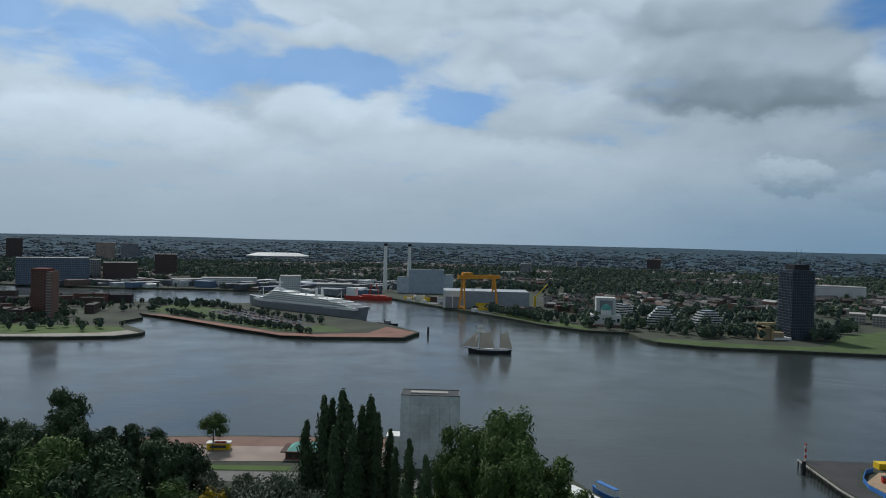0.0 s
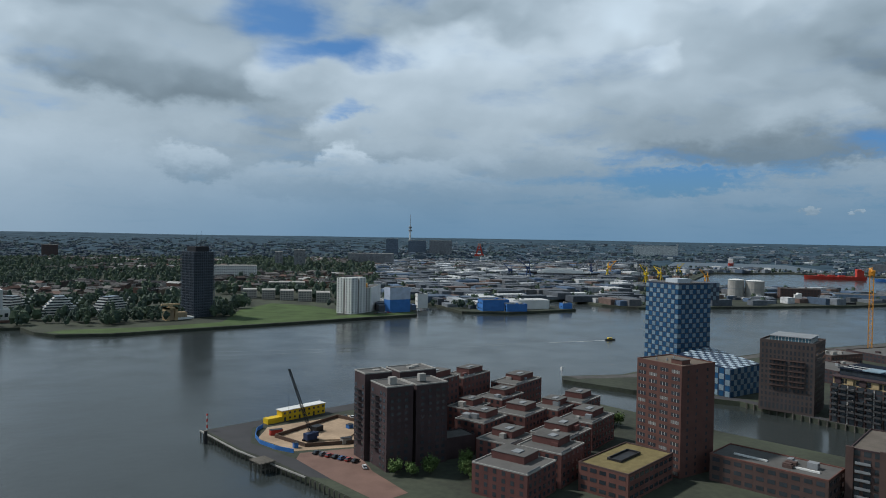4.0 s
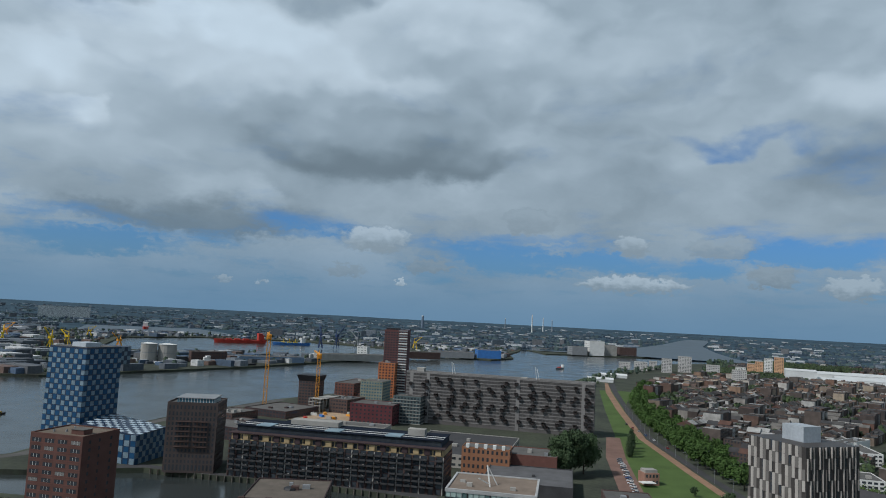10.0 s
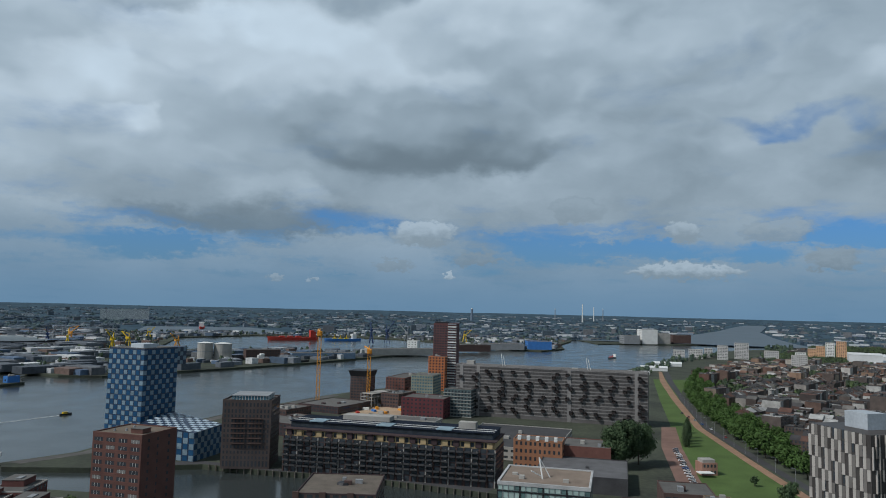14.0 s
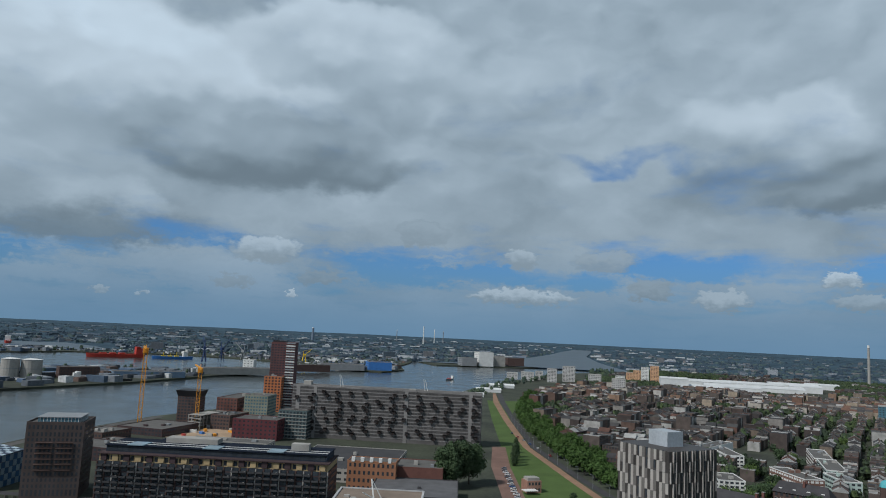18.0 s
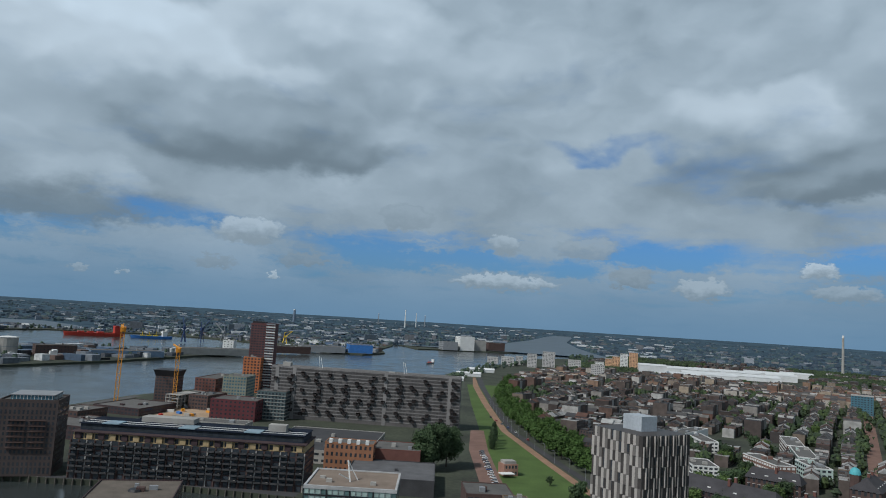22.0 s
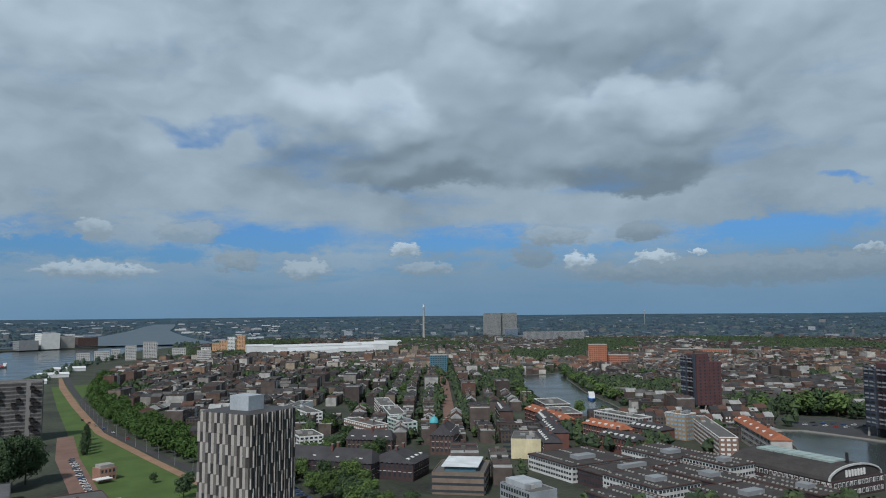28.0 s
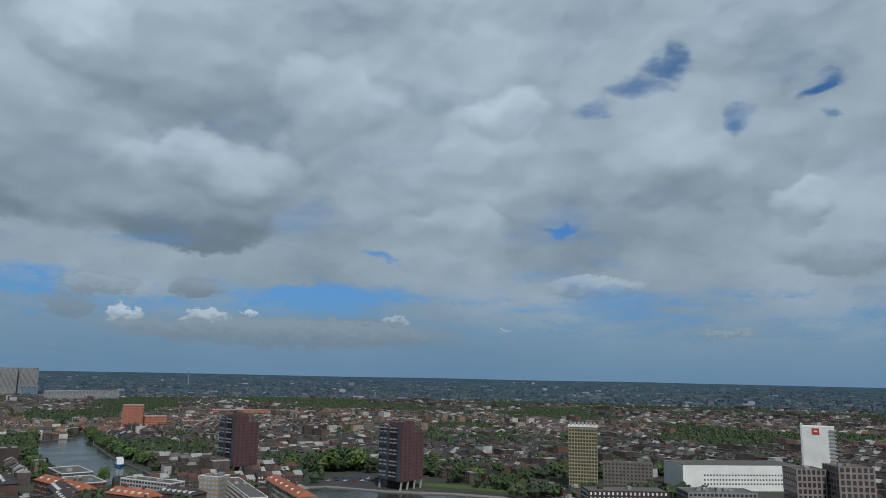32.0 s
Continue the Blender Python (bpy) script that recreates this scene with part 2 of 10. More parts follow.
def heap_nodes(add, i):
    """One heaped cloud laid over the tone carried in z: bright crown above, darker base below."""
    p, size, shift, top, base, alpha = i[:6]
    d = add("ShaderNodeVectorMath", "MULTIPLY_ADD", p, size, shift).outputs[0]
    xyz = add("ShaderNodeSeparateXYZ", None, p).outputs
    r = add("ShaderNodeVectorMath", "LENGTH", d).outputs["Value"]
    ms = add("ShaderNodeMapRange", None, r, 1.10, 0.72, 0.0, alpha)
    sh = add("ShaderNodeMapRange", None, add("ShaderNodeSeparateXYZ", None, d).outputs[1], -0.75, 0.65, base, top)
    ms.interpolation_type = sh.interpolation_type = "SMOOTHSTEP"
    lay = add("ShaderNodeMath", "MULTIPLY_ADD", ms.outputs[0], add("ShaderNodeMath", "SUBTRACT", sh.outputs[0], xyz[2]).outputs[0], xyz[2]).outputs[0]
    return add("ShaderNodeCombineXYZ", None, xyz[0], xyz[1], lay).outputs[0], ms.outputs[0]


def gap_nodes(add, i):
    """One opening in the cloud sheet, gathered in z."""
    p, size, shift = i[:3]
    xyz = add("ShaderNodeSeparateXYZ", None, p).outputs
    r = add("ShaderNodeVectorMath", "LENGTH", add("ShaderNodeVectorMath", "MULTIPLY_ADD", p, size, shift).outputs[0]).outputs["Value"]
    m = add("ShaderNodeMapRange", None, r, 1.5, 0.2, 0.0, 1.0)
    m.interpolation_type = "SMOOTHSTEP"
    return (add("ShaderNodeCombineXYZ", None, xyz[0], xyz[1], add("ShaderNodeMath", "MAXIMUM", xyz[2], m.outputs[0]).outputs[0]).outputs[0],)


VEC, NUM = "NodeSocketVector", "NodeSocketFloat"
HEAP = sky_group("heaped_cloud", [("place", VEC), ("size", VEC), ("shift", VEC), ("top", NUM), ("base", NUM), ("alpha", NUM)], [("place", VEC), ("mask", NUM)], heap_nodes)
GAP = sky_group("cloud_gap", [("place", VEC), ("size", VEC), ("shift", VEC)], [("place", VEC)], gap_nodes)
cxyz = wnode("ShaderNodeSeparateXYZ", crisp).outputs
ragged_el = wmath("SUBTRACT", cxyz[1], wmath("MULTIPLY", wmath("MULTIPLY", wmath("SUBTRACT", lump, 0.42), 1.6), wmath("ADD", 0.10, high)))
west = wsmooth(w_az, -42.0, -60.0)
belt = wmath("MULTIPLY", wmath("MULTIPLY", wsmooth(w_el, 1.0, 3.6), wsmooth(w_el, 9.0, 5.5)), west)
south = wsmooth(w_az, -45.0, 10.0)
# the thin cloud sheet behind the heaps: how dense, how bright
sheet = wmath("ADD", 0.66, wmath("MULTIPLY", wmath("SUBTRACT", fine, 0.5), 1.2))
sheet = wmath("ADD", sheet, wmath("MULTIPLY", wmath("SUBTRACT", mass, 0.5), 0.8))
sheet = wmath("SUBTRACT", sheet, wmath("MULTIPLY", belt, wmath("MULTIPLY", wsmooth(streak, 0.35, 0.62), 0.35)))
least = wmath("MULTIPLY", south, 0.30)
glow = wmath("ADD", 0.36, wmath("MULTIPLY", wmath("SUBTRACT", mass, 0.5), 0.34))
glow = wmath("ADD", glow, wmath("MULTIPLY", south, 0.16))
glow = wmath("ADD", glow, wmath("MULTIPLY", wsmooth(w_el, 9.0, 24.0), 0.05))
grain = wmath("MULTIPLY", wmath("MULTIPLY", relief, wmath("ADD", 0.05, high)), 0.17)
grain = wmath("ADD", grain, wmath("MULTIPLY", wmath("SUBTRACT", fine, 0.5), 0.04))
# sky above the view, unseen, is darkened to cut fill light on the ground
dim = wmath("SUBTRACT", 1.0, wmath("MULTIPLY", wsmooth(w_el, 29.0, 48.0), 0.62))
# haze towards the horizon lies over all but the small bright heaps
murk = wmath("MULTIPLY", wsmooth(w_el, 8.5, -0.5), 0.88)
clean = wsmooth(w_el, -0.4, 3.4)
sky_tex = WN.new("ShaderNodeTexSky")
sky_tex.sky_type, sky_tex.sun_disc = "NISHITA", False
sky_tex.sun_elevation, sky_tex.sun_rotation = radians(SUN_EL), radians(-SUN_AZ)
tinted = wvec("MULTIPLY", sky_tex.outputs[0], wmix(wsmooth(w_el, 4.0, 20.0), (0.34, 0.64, 1.06, 1), (0.42, 0.70, 0.95, 1))).outputs[0]
blue = wvec("SCALE", tinted, (0, 0, 0))
blue.inputs["Scale"].default_value = 0.088
hazecol = wmix(south, (0.132, 0.250, 0.375, 1), (0.33, 0.42, 0.49, 1))
COL = "NodeSocketColor"


def veil_nodes(add, i):
    """Density of the sheet after the openings."""
    c = add("ShaderNodeMath", "SUBTRACT", i[0], add("ShaderNodeMath", "MULTIPLY", i[1], 0.52).outputs[0]).outputs[0]
    c = add("ShaderNodeMath", "SUBTRACT", c, add("ShaderNodeMath", "MULTIPLY", i[2], add("ShaderNodeMath", "MULTIPLY", i[3], 0.55).outputs[0]).outputs[0]).outputs[0]
    m = add("ShaderNodeMapRange", None, c, 0.0, 0.62, 0.0, 1.0)
    m.interpolation_type = "SMOOTHSTEP"
    return (add("ShaderNodeMath", "MAXIMUM", m.outputs[0], i[4]).outputs[0],)


def finish_nodes(add, i):
    """Blue sky, sheet and heaps, haze, then the small low heaps."""
    tone, dense, low_tone, low_dense, blue_, haze_, murk_, clean_, grain_, dim_ = i[:10]

    def mixed(f, a, b):
        n = add("ShaderNodeMix", None)
        n.data_type = "RGBA"
        ins = [k for k in n.inputs if k.type == "RGBA"]
        for v, k in ((f, n.inputs[0]), (a, ins[0]), (b, ins[1])):
            if hasattr(v, "is_linked"):
                n.id_data.links.new(v, k)
            else:
                k.default_value = v
        return [k for k in n.outputs if k.type == "RGBA"][0]

    def white(level):
        m = add("ShaderNodeMapRange", None, level, 0.16, 0.60, 0.0, 1.0)
        n = add("ShaderNodeVectorMath", "SCALE", mixed(m.outputs[0], (0.755, 1.0, 1.17, 1), (0.85, 1.0, 1.10, 1)))
        n.id_data.links.new(level, n.inputs["Scale"])
        return n.outputs[0]

    lum = add("ShaderNodeMath", "SMOOTH_MAX", add("ShaderNodeMath", "MULTIPLY_ADD", tone, 1.28, add("ShaderNodeMath", "SUBTRACT", grain_, 0.080).outputs[0]).outputs[0], 0.215, 0.10).outputs[0]
    full = mixed(dense, blue_, white(add("ShaderNodeMath", "MULTIPLY", lum, dim_).outputs[0]))
    full = mixed(murk_, full, haze_)
    return (mixed(add("ShaderNodeMath", "MULTIPLY", low_dense, clean_).outputs[0], full, white(add("ShaderNodeMath", "MULTIPLY", low_tone, 0.94).outputs[0])),)


VEIL = sky_group("cloud_sheet", [(n, NUM) for n in ("sheet", "gap", "belt", "clear", "least")], [("dense", NUM)], veil_nodes)
FINISH = sky_group("sky_colour", [(n, NUM) for n in ("tone", "dense", "low_tone", "low_dense")] + [("blue", COL), ("haze", COL)] + [(n, NUM) for n in ("murk", "clean", "grain", "dim")], [("colour", COL)], finish_nodes)


def wgroup(tree_, *ins):
    n = WN.new("ShaderNodeGroup")
    n.node_tree = tree_
    for i, v in enumerate(ins):
        if hasattr(v, "is_linked"):
            WL.new(v, n.inputs[i])
        else:
            n.inputs[i].default_value = v
    return n.outputs


def carry(value):
    return wnode("ShaderNodeCombineXYZ", cxyz[0], ragged_el, value).outputs[0]


def unit(a, e, w, h):
    return (1.0 / w, 1.0 / h, 0.0), (-a / w, -e / h, 0.0)


def openings(rows):
    p = carry(0.0)
    for row in rows:
        p = wgroup(GAP, p, *unit(*row))[0]
    return wnode("ShaderNodeSeparateXYZ", p).outputs[2]


def heap_up(tone_, rows, dense=None):
    """Lays heaped clouds over one another; dense gathers where they stand."""
    p = carry(tone_)
    for row in rows:
        p, mask = wgroup(HEAP, p, *unit(*row[:4]), *row[4:])
        if dense is not None:
            dense = wmath("MAXIMUM", dense, mask)
    return wnode("ShaderNodeSeparateXYZ", p).outputs[2], dense


dense = wgroup(VEIL, sheet, openings(GAPS + GAPS_B), belt, openings(CLEAR), least)[0]
tone = heap_up(glow, HEAPS + HEAPS_B + HEAPS_C + HEAPS_D)[0]
low_tone, low_dense = heap_up(0.30, PUFFS + PUFFS_B, 0.0)
bg = wnode("ShaderNodeBackground", wgroup(FINISH, tone, dense, low_tone, low_dense, blue.outputs[0], hazecol, murk, clean, grain, dim)[0], 1.0)
WL.new(bg.outputs[0], WN.new("ShaderNodeOutputWorld").inputs[0])

sun = new("sun", bpy.data.lights.new("sun", "SUN"))
sun.data.energy, sun.data.angle, sun.data.color = 3.3, radians(4), (1.0, 0.95, 0.87)
sun.matrix_world = look((0, 0, 0), (math.sin(radians(SUN_AZ)) * math.cos(radians(SUN_EL)), -math.cos(radians(SUN_AZ)) * math.cos(radians(SUN_EL)), -math.sin(radians(SUN_EL))))

# ---- builders ----
TAU = 2 * math.pi


class Shape:
    """Collects corners and faces of one mesh."""

    def __init__(self):
        self.v, self.f = [], []

    def add(self, verts, faces):
        n = len(self.v)
        self.v.extend(verts)
        self.f.extend([tuple(i + n for i in f) for f in faces])
        return self

    def box(self, x0, y0, z0, x1, y1, z1):
        v = [(x0, y0, z0), (x1, y0, z0), (x1, y1, z0), (x0, y1, z0), (x0, y0, z1), (x1, y0, z1), (x1, y1, z1), (x0, y1, z1)]
        return self.add(v, [(3, 2, 1, 0), (4, 5, 6, 7), (0, 1, 5, 4), (1, 2, 6, 5), (2, 3, 7, 6), (3, 0, 4, 7)])

    def prism(self, poly, z0, z1, top=None):
        top = top or poly
        if sum(a[0] * b[1] - b[0] * a[1] for a, b in zip(poly, poly[1:] + poly[:1])) < 0:
            poly, top = poly[::-1], top[::-1]
        n = len(poly)
        v = [(x, y, z0) for x, y in poly] + [(x, y, z1) for x, y in top]
        return self.add(v, [tuple(range(n - 1, -1, -1)), tuple(range(n, 2 * n))] + [(i, (i + 1) % n, n + (i + 1) % n, n + i) for i in range(n)])

    def cyl(self, x, y, z0, z1, r0, r1=None, n=10):
        r1 = r0 if r1 is None else r1
        a = [TAU * i / n for i in range(n)]
        return self.prism([(x + r0 * math.cos(t), y + r0 * math.sin(t)) for t in a], z0, z1, [(x + r1 * math.cos(t), y + r1 * math.sin(t)) for t in a])

    def gable(self, x0, y0, x1, y1, z0, z1, along="x", over=0.4, hip=0.0):
        x0, y0, x1, y1 = x0 - over, y0 - over, x1 + over, y1 + over
        if along == "x":
            ym = (y0 + y1) / 2
            v = [(x0, y0, z0), (x1, y0, z0), (x1, y1, z0), (x0, y1, z0), (x0 + hip, ym, z1), (x1 - hip, ym, z1)]
            return self.add(v, [(3, 2, 1, 0), (0, 1, 5, 4), (2, 3, 4, 5), (1, 2, 5), (3, 0, 4)])
        xm = (x0 + x1) / 2
        v = [(x0, y0, z0), (x1, y0, z0), (x1, y1, z0), (x0, y1, z0), (xm, y0 + hip, z1), (xm, y1 - hip, z1)]
        return self.add(v, [(3, 2, 1, 0), (0, 1, 4), (1, 2, 5, 4), (2, 3, 5), (3, 0, 4, 5)])

    def beam(self, p, q, w, h=None):
        p, q, h = Vector(p), Vector(q), h or w
        d = (q - p).normalized()
        s = d.cross(Vector((0, 0, 1)))
        s = s.normalized() if s.length > 1e-4 else Vector((1, 0, 0))
        u = s.cross(d).normalized()
        v = [tuple(c + a * s * w / 2 + b * u * h / 2) for c in (p, q) for a, b in ((-1, -1), (1, -1), (1, 1), (-1, 1))]
        return self.add(v, [(3, 2, 1, 0), (4, 5, 6, 7), (0, 1, 5, 4), (1, 2, 6, 5), (2, 3, 7, 6), (3, 0, 4, 7)])

    def wall(self, p, q, z0, z1, cols, rows, w, h, out=0.06, sill=0.35, skip=0.0, edge=0.5):
        """Thin boxes spread over the wall from p to q (its outside on the right of p to q)."""
        p, q = Vector(p), Vector(q)
        d = (q - p)
        length = d.length
        d.normalize()
        n = Vector((d.y, -d.x))
        step, rise = (length - 2 * edge) / cols, (z1 - z0) / rows
        for i in range(cols):
            for j in range(rows):
                if skip and random.random() < skip:
                    continue
                a = p + d * (edge + step * (i + 0.5) - w / 2)
                b = a + d * w
                zz = z0 + rise * (j + sill)
                c = [a - n * 0.1, b - n * 0.1, b + n * out, a + n * out]
                self.add([(k.x, k.y, zz) for k in c] + [(k.x, k.y, zz + h) for k in c],
                         [(4, 5, 6, 7)[::-1], (0, 1, 2, 3), (2, 1, 5, 6)[::-1], (3, 2, 6, 7)[::-1], (0, 3, 7, 4)[::-1]])
        return self

    def mesh(self, name, mat=None, smooth=False):
        me = bpy.data.meshes.new(name)
        me.from_pydata(self.v, [], self.f)
        if mat:
            me.materials.append(mat)
        if smooth:
            me.polygons.foreach_set("use_smooth", [True] * len(me.polygons))
        me.update()
        return me


def part(name, shape, mat, parent=None, label="", smooth=False, kind=""):
    """One mesh object, under a thing or a part."""
    me = shape if isinstance(shape, bpy.types.Mesh) else shape.mesh(name, mat, smooth)
    ob = new(name, me)
    if parent:
        ob.parent = parent
    return tagged(ob, label, kind=kind)


def thing(name, x, y, z=3.0, turn=0.0, label="", category="", group="", kind=""):
    """An Empty at the base of a thing, which its parts hang under. turn: degrees."""
    ob = new(name)
    ob.empty_display_size = 0.5
    ob.matrix_basis = pose(x, y, z, 0, 0, turn)
    return tagged(ob, label, category, group, kind)


def rnd(a, b):
    return random.uniform(a, b)


# ground height: flat near by, then rising towards the far horizon
R_FLAT, R_END = 2600.0, 4850.0


def rise(r):
    if r <= R_FLAT:
        return 0.0
    return EYE_Z - r * (EYE_Z / R_FLAT - (r - R_FLAT) * 1.50e-5)


def polar(az, d):
    """Plan point at azimuth az (degrees, left of the first view positive) and true distance d over flat land, pulled in past R_FLAT."""
    r = d if d <= R_FLAT else min(R_FLAT + (EYE_Z / R_FLAT - EYE_Z / d) / 1.50e-5, R_END - 60)
    a = radians(az)
    return -math.sin(a) * r, math.cos(a) * r, rise(r), r / d


# ---- materials ----
MATS = {}


def mat(name, col, rough=0.8, metal=0.0, var=0.25, scale=0.15, fine=2.0, bump=0.0, tint=None, isle=0.0, spec=0.2):
    """Procedural surface: base colour with stains at two scales, and a shift for each object or loose piece."""
    if name in MATS:
        return MATS[name]
    m = MATS[name] = bpy.data.materials.new(name)
    m.use_nodes = True
    nt = m.node_tree
    N, L = nt.nodes, nt.links
    bsdf = N["Principled BSDF"]
    bsdf.inputs["Roughness"].default_value, bsdf.inputs["Metallic"].default_value = rough, metal
    bsdf.inputs["Specular IOR Level"].default_value = spec
    geo = N.new("ShaderNodeNewGeometry")
    big, small = N.new("ShaderNodeTexNoise"), N.new("ShaderNodeTexNoise")
    for n, s, d in ((big, scale, 4.0), (small, fine, 3.0)):
        n.inputs["Scale"].default_value, n.inputs["Detail"].default_value = s, d
        L.new(geo.outputs["Position"], n.inputs["Vector"])
    add = N.new("ShaderNodeMath")
    add.operation = "MULTIPLY_ADD"
    L.new(small.outputs[0], add.inputs[0])
    add.inputs[1].default_value = 0.5
    L.new(big.outputs[0], add.inputs[2])
    src = add.outputs[0]
    if isle:
        ri = N.new("ShaderNodeMath")
        ri.operation = "MULTIPLY_ADD"
        L.new(geo.outputs["Random Per Island"], ri.inputs[0])
        ri.inputs[1].default_value = isle
        L.new(src, ri.inputs[2])
        oi = N.new("ShaderNodeObjectInfo")
        r2 = N.new("ShaderNodeMath")
        r2.operation = "MULTIPLY_ADD"
        L.new(oi.outputs["Random"], r2.inputs[0])
        r2.inputs[1].default_value = isle
        L.new(ri.outputs[0], r2.inputs[2])
        src = r2.outputs[0]
    ramp = N.new("ShaderNodeValToRGB")
    e = ramp.color_ramp.elements
    c0 = tuple(c * (1 - var) for c in col)
    c1 = tuple(min(1.0, c * (1 + var)) for c in (tint or col))
    e[0].position, e[0].color = 0.42, (*c0, 1)
    e[1].position, e[1].color = 1.08 + 1.6 * isle if isle else 1.05, (*c1, 1)
    e[1].position = min(1.0, e[1].position)
    if isle:
        k = N.new("ShaderNodeMath")
        k.operation = "MULTIPLY"
        L.new(src, k.inputs[0])
        k.inputs[1].default_value = 1.0 / (1 + isle)
        src = k.outputs[0]
    L.new(src, ramp.inputs[0])
    L.new(ramp.outputs[0], bsdf.inputs["Base Color"])
    if bump:
        b = N.new("ShaderNodeBump")
        b.inputs["Strength"].default_value = min(1.0, bump)
        b.inputs["Distance"].default_value = 0.3
        L.new(small.outputs[0], b.inputs["Height"])
        L.new(b.outputs[0], bsdf.inputs["Normal"])
    return m


def water_mat():
    m = bpy.data.materials.new("river_water")
    m.use_nodes = True
    N, L = m.node_tree.nodes, m.node_tree.links
    b = N["Principled BSDF"]
    b.inputs["Base Color"].default_value = (0.034, 0.041, 0.041, 1)
    b.inputs["Specular IOR Level"].default_value = 0.42
    b.inputs["Roughness"].default_value, b.inputs["IOR"].default_value = 0.16, 1.33
    geo = N.new("ShaderNodeNewGeometry")
    hs = []
    for s, d in ((0.025, 3.0), (0.22, 4.0), (0.9, 3.0)):
        n = N.new("ShaderNodeTexNoise")
        n.inputs["Scale"].default_value, n.inputs["Detail"].default_value = s, d
        L.new(geo.outputs["Position"], n.inputs["Vector"])
        hs.append(n.outputs[0])
    prev = None
    for h, st, di in zip(hs, (0.10, 0.22, 0.18), (3.0, 0.5, 0.14)):
        bp = N.new("ShaderNodeBump")
        bp.inputs["Strength"].default_value, bp.inputs["Distance"].default_value = st, di
        L.new(h, bp.inputs["Height"])
        if prev:
            L.new(prev, bp.inputs["Normal"])
        prev = bp.outputs[0]
    L.new(prev, b.inputs["Normal"])
    # calm and ruffled patches
    r = N.new("ShaderNodeMapRange")
    L.new(hs[0], r.inputs[0])
    r.inputs[1].default_value, r.inputs[2].default_value, r.inputs[3].default_value, r.inputs[4].default_value = 0.3, 0.7, 0.12, 0.26
    L.new(r.outputs[0], b.inputs["Roughness"])
    return m


WATER = water_mat()
LAND = mat("city_ground", (0.034, 0.034, 0.035), 0.95, var=0.4, scale=0.02, fine=0.3, tint=(0.050, 0.058, 0.040))
# the far plain's base colour is blued to stand for distance haze
HAZELAND = mat("far_woodland", (0.034, 0.059, 0.086), 0.95, var=0.35, scale=0.012, fine=0.06, tint=(0.044, 0.072, 0.094), spec=0.05)
GRASS = mat("grass", (0.066, 0.104, 0.030), 0.95, var=0.25, scale=0.06, fine=1.2)
QUAY = mat("quay_stone", (0.13, 0.125, 0.115), 0.9, var=0.3, scale=0.1, fine=1.0, bump=0.3)
ASPHALT = mat("asphalt", (0.052, 0.052, 0.055), 0.9, var=0.2, scale=0.08, fine=2.0)
PAVE = mat("red_clinker_paving", (0.17, 0.105, 0.085), 0.9, var=0.25, scale=0.1, fine=3.0)
SAND = mat("bare_sand", (0.34, 0.25, 0.17), 0.95, var=0.3, scale=0.08, fine=0.7, bump=0.4)
DIRT = mat("bare_red_earth", (0.24, 0.15, 0.10), 0.95, var=0.25, scale=0.08, fine=0.7)
WHITE = mat("white_render", (0.62, 0.62, 0.60), 0.7, var=0.12, scale=0.1, fine=1.0)
CONC = mat("concrete", (0.30, 0.29, 0.27), 0.85, var=0.2, scale=0.1, fine=1.5)
BITUMEN = mat("bitumen_roof", (0.095, 0.092, 0.088), 0.95, var=0.3, scale=0.12, fine=0.8, isle=0.3)
GLASS = mat("dark_window_glass", (0.035, 0.042, 0.05), 0.12, var=0.3, scale=0.3, fine=1.0, spec=0.8, isle=0.5)
BLUEGLASS = mat("blue_window_glass", (0.06, 0.13, 0.17), 0.15, var=0.3, scale=0.3, fine=1.0, spec=0.8, isle=0.4)
BRICK = mat("red_brick", (0.135, 0.064, 0.053), 0.9, var=0.22, scale=0.2, fine=3.0)
BROWNBRICK = mat("brown_brick", (0.085, 0.056, 0.050), 0.9, var=0.22, scale=0.2, fine=3.0)
DARKBRICK = mat("dark_purple_brick", (0.055, 0.038, 0.040), 0.9, var=0.25, scale=0.2, fine=3.0)
STEEL = mat("painted_grey_steel", (0.22, 0.23, 0.24), 0.5, var=0.15)
YELLOW = mat("yellow_paint", (0.62, 0.42, 0.02), 0.5, var=0.12)
ORANGE = mat("orange_crane_paint", (0.62, 0.27, 0.035), 0.5, var=0.12)
BLACK = mat("black_steel", (0.025, 0.025, 0.028), 0.5, var=0.2)
BLUE = mat("blue_paint", (0.05, 0.16, 0.42), 0.5, var=0.15)
RED = mat("red_paint", (0.42, 0.05, 0.035), 0.5, var=0.15)
TILE = mat("orange_roof_tiles", (0.27, 0.10, 0.055), 0.85, var=0.25, scale=0.2, fine=2.0, isle=0.3)
SLATE = mat("dark_slate_roof", (0.050, 0.048, 0.052), 0.9, var=0.25, scale=0.2, fine=2.0)
SHIPWHITE = mat("ship_white_paint", (0.66, 0.66, 0.64), 0.5, var=0.08)
SHIPGREY = mat("ship_grey_paint", (0.20, 0.21, 0.225), 0.5, var=0.1)
COPPER = mat("green_copper", (0.12, 0.33, 0.29), 0.7, var=0.2)
TIMBER = mat("grey_timber", (0.11, 0.10, 0.085), 0.9, var=0.3)

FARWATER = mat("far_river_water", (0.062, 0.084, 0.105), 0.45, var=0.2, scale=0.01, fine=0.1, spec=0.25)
BANKGRASS = mat("rough_bank_grass", (0.056, 0.086, 0.030), 0.95, var=0.4, scale=0.05, fine=0.8)

# ---- water, land and banks ----
from mathutils import geometry


